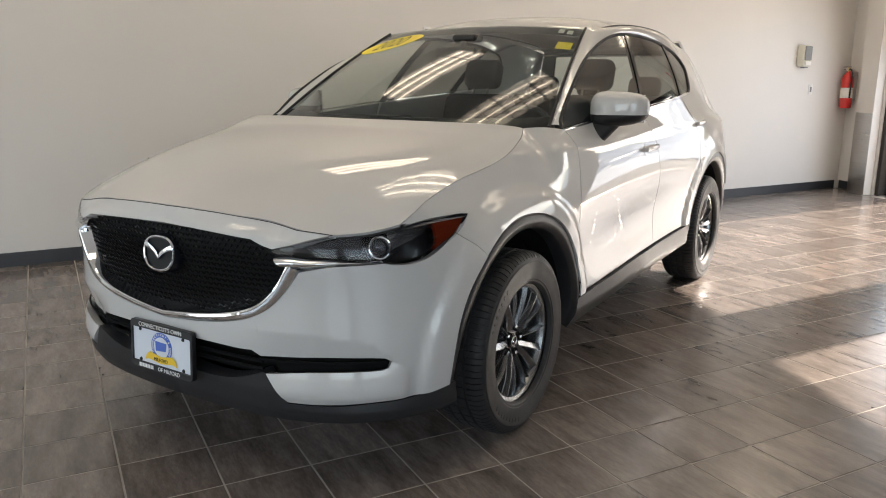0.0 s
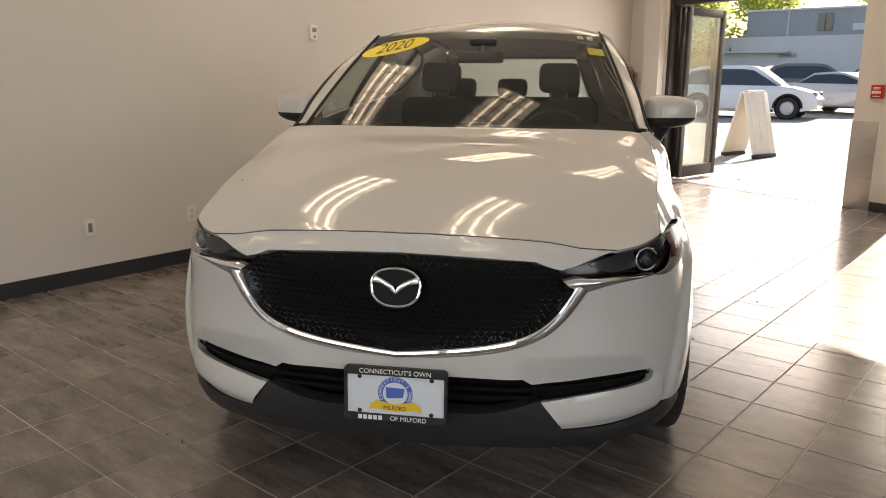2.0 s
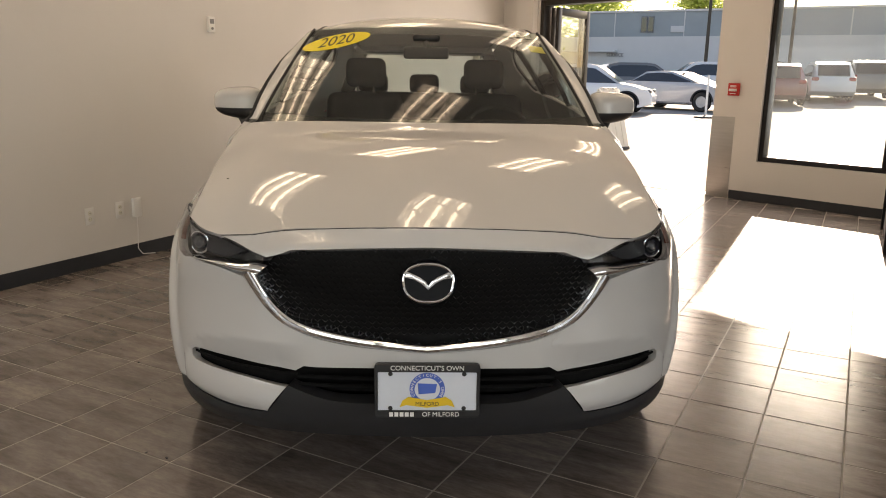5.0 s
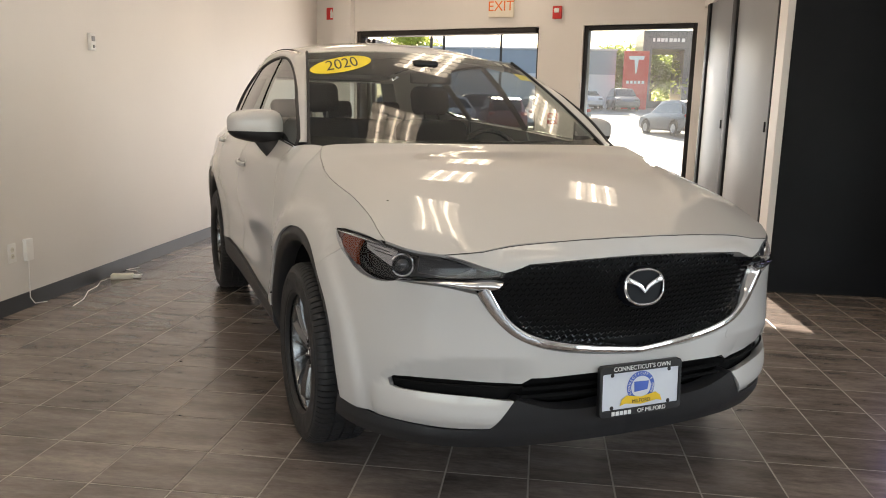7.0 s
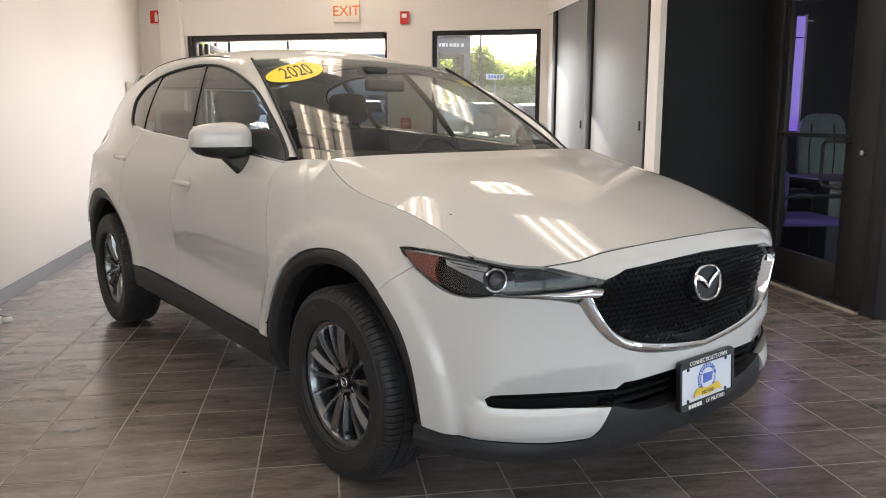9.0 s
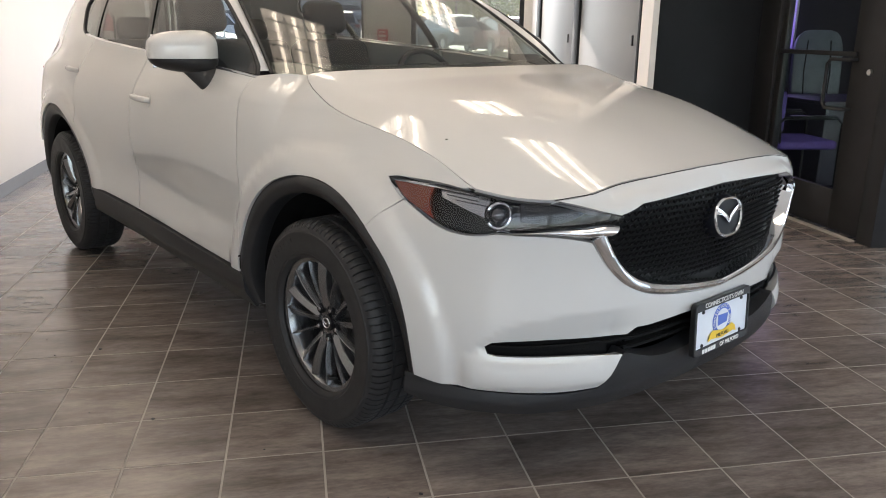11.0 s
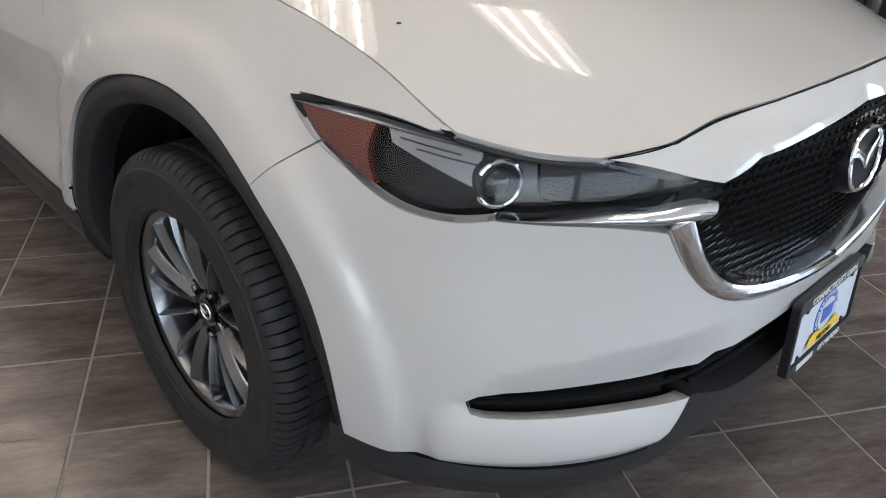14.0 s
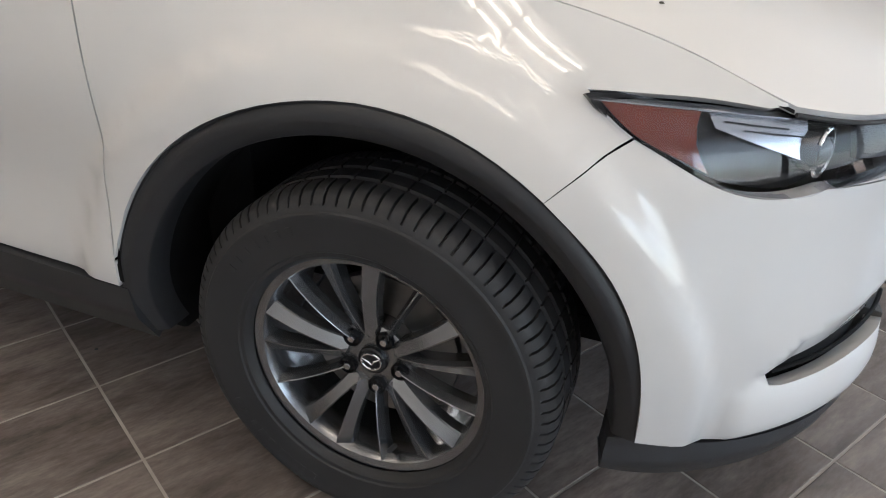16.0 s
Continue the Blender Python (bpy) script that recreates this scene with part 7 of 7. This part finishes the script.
for k in range(8):
    box(0.75 + 0.33 * k, -0.03, 7.3, 0.75 + 0.33 * k + (0.26 if k % 3 else 0.18), 0.0, 7.58, bm=bm)
part("bars", bm, M_WHITEINK, pt)

ps2 = empty("pylon_sign", pose(7.3, 61, 0), "tall red sign with a white mark across the lot", "sign")
part("pylon", box(-0.98, 0, 1.5, 0.98, 0.35, 6.3, 0.03), M_REDSIGN, ps2, smooth=False)
part("mark", prism([(-0.62, 5.9), (0.62, 5.9), (0.55, 5.62), (0.16, 5.62), (0.05, 4.55), (-0.05, 4.55), (-0.16, 5.62), (-0.55, 5.62)], -0.02), M_WHITEINK, ps2, m=pose(0, -0.005, 0))
bm = bmesh.new()
for k in range(5):
    box(-0.70 + 0.30 * k, -0.03, 3.75, -0.70 + 0.30 * k + 0.2, -0.005, 3.98, bm=bm)
part("bars", bm, M_WHITEINK, ps2)
for x, y, z in ((14.0, 63.0, 4.75), (18.4, 63.0, 5.0)):
    s2 = empty("direction_sign", pose(x, y, z), "small blue and white direction sign on a post", "sign", "direction signs")
    part("board", box(-0.8, 0, -0.25, 0.8, 0.06, 0.25, 0.02), M_WHITEINK, s2)
    bm = bmesh.new()
    for k in range(5):
        box(-0.6 + 0.25 * k, -0.012, -0.13, -0.6 + 0.25 * k + 0.17, -0.002, 0.13, bm=bm)
    part("bars", bm, M_PLATEBLUE, s2)
    part("post", tube([(0, 0.08, 0.2), (0, 0.08, lot_z(y) - z)], 0.05, 8), M_STEEL, s2)

# light poles
for x, y in ((-6.9, 45.0), (-3.0, 52.0), (12.6, 62.5), (-6.2, 45.6)):
    z0 = lot_z(y)
    lp = empty("street_lamp", pose(x, y, z0), "tall dark parking lot light pole", "street lamp", "light poles")
    part("pole", tube([(0, 0, 0), (0, 0, 9.0)], [0.11, 0.07], 12), M_BRONZE, lp)
    part("base", tube([(0, 0, 0), (0, 0, 0.7)], 0.25, 14), M_BLDW, lp)
    part("lamp_head", box(-0.25, -0.5, 8.95, 0.25, 0.35, 9.1, 0.03), M_BRONZE, lp)
# post on a round foot by the door lane
po = empty("sign_post", pose(-2.95, 23.4, lot_z(23.4)), "thin white post on a dark round foot", "post")
part("post", tube([(0, 0, 0.05), (0, 0, 1.35)], 0.035, 10), M_WHITEINK, po)
part("foot", lathe([(0.0, 0.0), (0.36, 0.0), (0.36, 0.05), (0.10, 0.09), (0.0, 0.09)], 24), M_BLACKRUB, po)

# folded board stand outside the door
M_CLOTH = material("cream_board", (0.66, 0.63, 0.55), 0.7, vary=0.08, scale=3, bump=0.2, bump_scale=40)
af2 = empty("sandwich_board", pose(-2.75, 11.75, lot_z(11.7), 0, 0, 74), "cream folding sandwich board on black feet outside the door", "sandwich board")
for sg in (1, -1):
    m2 = pose(0, sg * 0.02, 1.13) @ Matrix.Rotation(sg * radians(15), 4, "X")
    part("panel", box(-0.33, -0.015, -1.10, 0.33, 0.015, 0.0, 0.006), M_CLOTH, af2, "", m2)
    for x in (-0.20, 0.0, 0.20):
        part("batten", box(x - 0.035, sg * 0.0155 - 0.006, -1.06, x + 0.035, sg * 0.0155 + 0.006, -0.03, 0.004), M_CLOTH, af2, "", m2)
    part("foot", box(-0.30, -0.05, -1.165, 0.30, 0.05, -1.10, 0.01), M_BLACKRUB, af2, "black rubber foot", m2)
for x in (-0.17, 0.0, 0.17):
    part("hinge", box(x - 0.055, -0.05, 1.11, x + 0.055, 0.05, 1.16, 0.01), M_CLOTH, af2)

# ---- trees ----
M_BARK = material("bark", (0.10, 0.075, 0.055), 0.9, vary=0.3, scale=8, bump=0.6, bump_scale=30)
M_LEAF = material("foliage", (0.20, 0.26, 0.06), 0.6, vary=0.35, scale=1.2, random_vary=0.2)

nt = M_LEAF.node_tree
tl = nt.nodes.new("ShaderNodeBsdfTranslucent")
tl.inputs[0].default_value = (0.46, 0.55, 0.14, 1)
mx = nt.nodes.new("ShaderNodeMixShader")
mx.inputs[0].default_value = 0.5
nt.links.new(nt.nodes["Principled BSDF"].outputs[0], mx.inputs[1])
nt.links.new(tl.outputs[0], mx.inputs[2])
nt.links.new(mx.outputs[0], nt.nodes["Material Output"].inputs[0])


def tree(x, y, height, spread, seed):
    rnd = random.Random(seed)
    z0 = lot_z(y)
    t = empty("tree", pose(x, y, z0), "leafy green tree at the far side of the lot", "tree", "trees behind the lot")
    bm = bmesh.new()
    tube([(0, 0, -0.1), (0.05, 0.02, height * 0.25), (-0.05, 0.05, height * 0.5), (0.02, 0, height * 0.8)], [0.16, 0.12, 0.08, 0.03], 8, bm)
    tips = []
    for k in range(15):
        a, h = rnd.uniform(0, 6.28), rnd.uniform(0.12, 0.7) * height
        r = spread * rnd.uniform(0.5, 0.95) * (1.1 - 0.5 * h / height)
        e = Vector((r * math.cos(a), r * math.sin(a), h + rnd.uniform(0.08, 0.25) * height))
        tube([(0, 0, h), Vector((0, 0, h)).lerp(e, 0.5) + Vector((0, 0, 0.1)), e], [0.06, 0.035, 0.012], 5, bm)
        tips.append(e)
    part("trunk", bm, M_BARK, t)
    verts, faces = [], []
    tips.append(Vector((0, 0, height * 0.9)))
    for e in tips:
        for _ in range(210):
            d = Vector((rnd.gauss(0, 1), rnd.gauss(0, 1), rnd.gauss(0, 0.75))) * spread * 0.26
            c0 = e + d
            s = rnd.uniform(0.16, 0.34)
            u = Vector((rnd.gauss(0, 1), rnd.gauss(0, 1), rnd.gauss(0, 0.6))).normalized()
            v = u.cross(Vector((rnd.gauss(0, 1), rnd.gauss(0, 1), rnd.gauss(0, 1)))).normalized()
            n = len(verts)
            verts += [tuple(c0 - u * s), tuple(c0 + v * s * 0.45), tuple(c0 + u * s), tuple(c0 - v * s * 0.45)]
            faces.append((n, n + 1, n + 2, n + 3))
    me = bpy.data.meshes.new("crown")
    me.from_pydata(verts, [], faces)
    me.materials.append(M_LEAF)
    ob = tagged(new("crown", me), "loose crown of small green leaves", kind="stuff")
    ob.parent = t


for n, (x, y, h, s) in enumerate(((-27, 58, 6.0, 2.6), (-24.5, 60, 6.6, 2.8), (-22.6, 72, 8.5, 3.2), (-29, 70, 8.0, 3.0), (-14, 84, 8.2, 3.0), (13.2, 66, 5.6, 1.9), (15.2, 65, 3.4, 2.2), (17.6, 66, 3.6, 2.3), (20.5, 67, 3.8, 2.4), (24, 66, 3.6, 2.3), (10.2, 74, 5.6, 2.4), (6.6, 72, 5.2, 2.2), (13.5, 78, 5.2, 2.6), (18.0, 80, 4.8, 2.8), (22.5, 79, 5.0, 2.8), (15.8, 72, 4.2, 2.4))):
    tree(x, y, h, s, 20 + n)

# ---- tiled floor ----
PITCH, TX, TY = 0.2955, 0.108, -0.058


def tile_material():
    """Brown-grey porcelain with cloudy streaks that run one way in one tile and another way in the next."""
    m = bpy.data.materials.new("porcelain_tile")
    m.use_nodes = True
    nt = m.node_tree
    b = nt.nodes["Principled BSDF"]
    info = nt.nodes.new("ShaderNodeNewGeometry")
    obj = nt.nodes.new("ShaderNodeObjectInfo")
    add = nt.nodes.new("ShaderNodeMath")
    add.operation = "ADD"
    nt.links.new(info.outputs["Random Per Island"], add.inputs[0])
    nt.links.new(obj.outputs["Random"], add.inputs[1])
    pos = nt.nodes.new("ShaderNodeVectorMath")
    pos.operation = "MULTIPLY_ADD"
    off = nt.nodes.new("ShaderNodeCombineXYZ")
    mul = nt.nodes.new("ShaderNodeMath")
    mul.operation = "MULTIPLY"
    mul.inputs[1].default_value = 37.0
    nt.links.new(add.outputs[0], mul.inputs[0])
    for k in range(3):
        nt.links.new(mul.outputs[0], off.inputs[k])
    pos.inputs[1].default_value = (2.0, 7.5, 1.0)
    nt.links.new(info.outputs["Position"], pos.inputs[0])
    nt.links.new(off.outputs[0], pos.inputs[2])
    cloud = nt.nodes.new("ShaderNodeTexNoise")
    cloud.inputs["Scale"].default_value = 1.6
    cloud.inputs["Detail"].default_value = 7
    cloud.inputs["Roughness"].default_value = 0.62
    nt.links.new(pos.outputs[0], cloud.inputs["Vector"])
    ramp = nt.nodes.new("ShaderNodeValToRGB")
    ramp.color_ramp.elements[0].position, ramp.color_ramp.elements[0].color = 0.30, (0.085, 0.070, 0.061, 1)
    ramp.color_ramp.elements[1].position, ramp.color_ramp.elements[1].color = 0.72, (0.25, 0.209, 0.184, 1)
    nt.links.new(cloud.outputs["Fac"], ramp.inputs[0])
    hsv = nt.nodes.new("ShaderNodeHueSaturation")
    fr = nt.nodes.new("ShaderNodeMath")
    fr.operation = "FRACT"
    nt.links.new(mul.outputs[0], fr.inputs[0])
    mr = nt.nodes.new("ShaderNodeMapRange")
    mr.inputs[3].default_value, mr.inputs[4].default_value = 0.80, 1.20
    nt.links.new(fr.outputs[0], mr.inputs[0])
    nt.links.new(mr.outputs[0], hsv.inputs["Value"])
    pos2 = nt.nodes.new("ShaderNodeVectorMath")
    pos2.operation = "MULTIPLY_ADD"
    pos2.inputs[1].default_value = (14.0, 46.0, 1.0)
    nt.links.new(info.outputs["Position"], pos2.inputs[0])
    nt.links.new(off.outputs[0], pos2.inputs[2])
    grain = nt.nodes.new("ShaderNodeTexNoise")
    grain.inputs["Scale"].default_value, grain.inputs["Detail"].default_value, grain.inputs["Roughness"].default_value = 1.8, 5, 0.7
    nt.links.new(pos2.outputs[0], grain.inputs["Vector"])
    tone = nt.nodes.new("ShaderNodeMapRange")
    tone.inputs[1].default_value, tone.inputs[2].default_value = 0.3, 0.7
    tone.inputs[3].default_value, tone.inputs[4].default_value = 0.78, 1.22
    nt.links.new(grain.outputs["Fac"], tone.inputs[0])
    both_tones = nt.nodes.new("ShaderNodeVectorMath")
    both_tones.operation = "SCALE"
    nt.links.new(ramp.outputs[0], both_tones.inputs[0])
    nt.links.new(tone.outputs[0], both_tones.inputs["Scale"])
    nt.links.new(both_tones.outputs[0], hsv.inputs["Color"])
    nt.links.new(hsv.outputs[0], b.inputs["Base Color"])
    rr = nt.nodes.new("ShaderNodeMapRange")
    rr.inputs[3].default_value, rr.inputs[4].default_value = 0.30, 0.17
    nt.links.new(cloud.outputs["Fac"], rr.inputs[0])
    nt.links.new(rr.outputs[0], b.inputs["Roughness"])
    fine = nt.nodes.new("ShaderNodeTexNoise")
    fine.inputs["Scale"].default_value = 60
    fine.inputs["Detail"].default_value = 4
    nt.links.new(info.outputs["Position"], fine.inputs["Vector"])
    bp = nt.nodes.new("ShaderNodeBump")
    bp.inputs["Strength"].default_value, bp.inputs["Distance"].default_value = 0.25, 0.001
    nt.links.new(fine.outputs["Fac"], bp.inputs["Height"])
    nt.links.new(bp.outputs[0], b.inputs["Normal"])
    b.inputs["IOR"].default_value = 1.75
    return m


M_TILE = tile_material()
fl = structure("floor", box(-3.3, BACK, -0.05, 7.0, 7.68, -0.0016), M_GROUT, "dark brown-grey porcelain floor tiles with pale grout joints", category="floor")


def tile_points(a, b):
    """One tile with eased edges: its corners, then its faces."""
    e, z = 0.0014, 0.0
    low = [(-a, -b, -0.012), (a, -b, -0.012), (a, b, -0.012), (-a, b, -0.012)]
    mid = [(x, y, -0.0005) for x, y, _ in low]
    top = [(math.copysign(abs(x) - e, x), math.copysign(abs(y) - e, y), z) for x, y, _ in low]
    v = low + mid + top
    f = [(8, 9, 10, 11)]
    for r in (0, 4):
        for k in range(4):
            f.append((r + k, r + (k + 1) % 4, r + 4 + (k + 1) % 4, r + 4 + k))
    return v, f


HALF = PITCH / 2 - 0.0034
tv, tf = tile_points(HALF, HALF)
tile_mesh = bpy.data.meshes.new("tile")
tile_mesh.from_pydata(tv, [], tf)
tile_mesh.materials.append(M_TILE)


def floor_limit(x):
    """How far the floor runs to the glazed wall."""
    return 7.67 - 0.354 * (x - WX) + 0.03


def cut(x0, y0, x1, y1):
    """Whether a tile lies on the showroom floor."""
    cx, cy = (x0 + x1) / 2, (y0 + y1) / 2
    if cy > floor_limit(cx) or cy < BACK:
        return False
    if cx > CX + 0.03 and cy > 2.80:
        return False
    if cx > 2.70 and cy > 1.22:
        return False
    return True


far_v, far_f = [], []
cells = []
for i in range(-13, 24):
    for j in range(-22, 27):
        cx, cy = TX + (i + 0.5) * PITCH, TY + (j + 0.5) * PITCH
        if cx + HALF > -3.0 - 0.0157 * cy and cx < 6.9 and cut(cx - HALF, cy - HALF, cx + HALF, cy + HALF):
            cells.append((cx, cy))
# the stretch of floor round the car's nose and flanks, in single tiles
cells.sort(key=lambda c: (c[0] + 0.2) ** 2 / 1.4 + (c[1] + 0.3) ** 2)
for n, (cx, cy) in enumerate(cells):
    dz = random.Random(n).uniform(-0.0004, 0.0002)
    x0, x1 = cx - HALF, cx + HALF
    if n < 300 and x0 == cx - HALF:
        t = new("tile", tile_mesh)
        t.location = (cx, cy, dz)
        t.parent = fl
    else:
        v, f = tile_points((x1 - x0) / 2, HALF)
        k = len(far_v)
        far_v += [(x + (x0 + x1) / 2, y + cy, z + dz) for x, y, z in v]
        far_f += [tuple(i + k for i in q) for q in f]
me = bpy.data.meshes.new("tile_field")
me.from_pydata(far_v, [], far_f)
me.materials.append(M_TILE)
ob = tagged(new("tile_field", me), "dark brown-grey porcelain tiles", kind="stuff")
ob.parent = fl


# ---- specks of dirt on the floor ----
rnd = random.Random(5)
bm = bmesh.new()
for _ in range(34):
    cx, cy = rnd.choice(((-1.3, 1.1), (-1.0, 0.5), (-1.7, 0.2), (-0.2, -1.7), (0.9, 1.9), (-0.9, -1.0)))
    s = rnd.uniform(0.002, 0.006)
    m = Matrix.Translation((cx + rnd.gauss(0, 0.35), cy + rnd.gauss(0, 0.35), s * 0.35)) @ Matrix.Rotation(rnd.uniform(0, 3), 4, "Z")
    box(-s, -s * 0.6, -s * 0.35, s, s * 0.6, s * 0.4, s * 0.15, bm=bm, m=m, segments=1)
tagged(part("floor_dirt", bm, M_BLACKRUB), "small dark specks of dirt on the tiles", "dirt", kind="stuff")
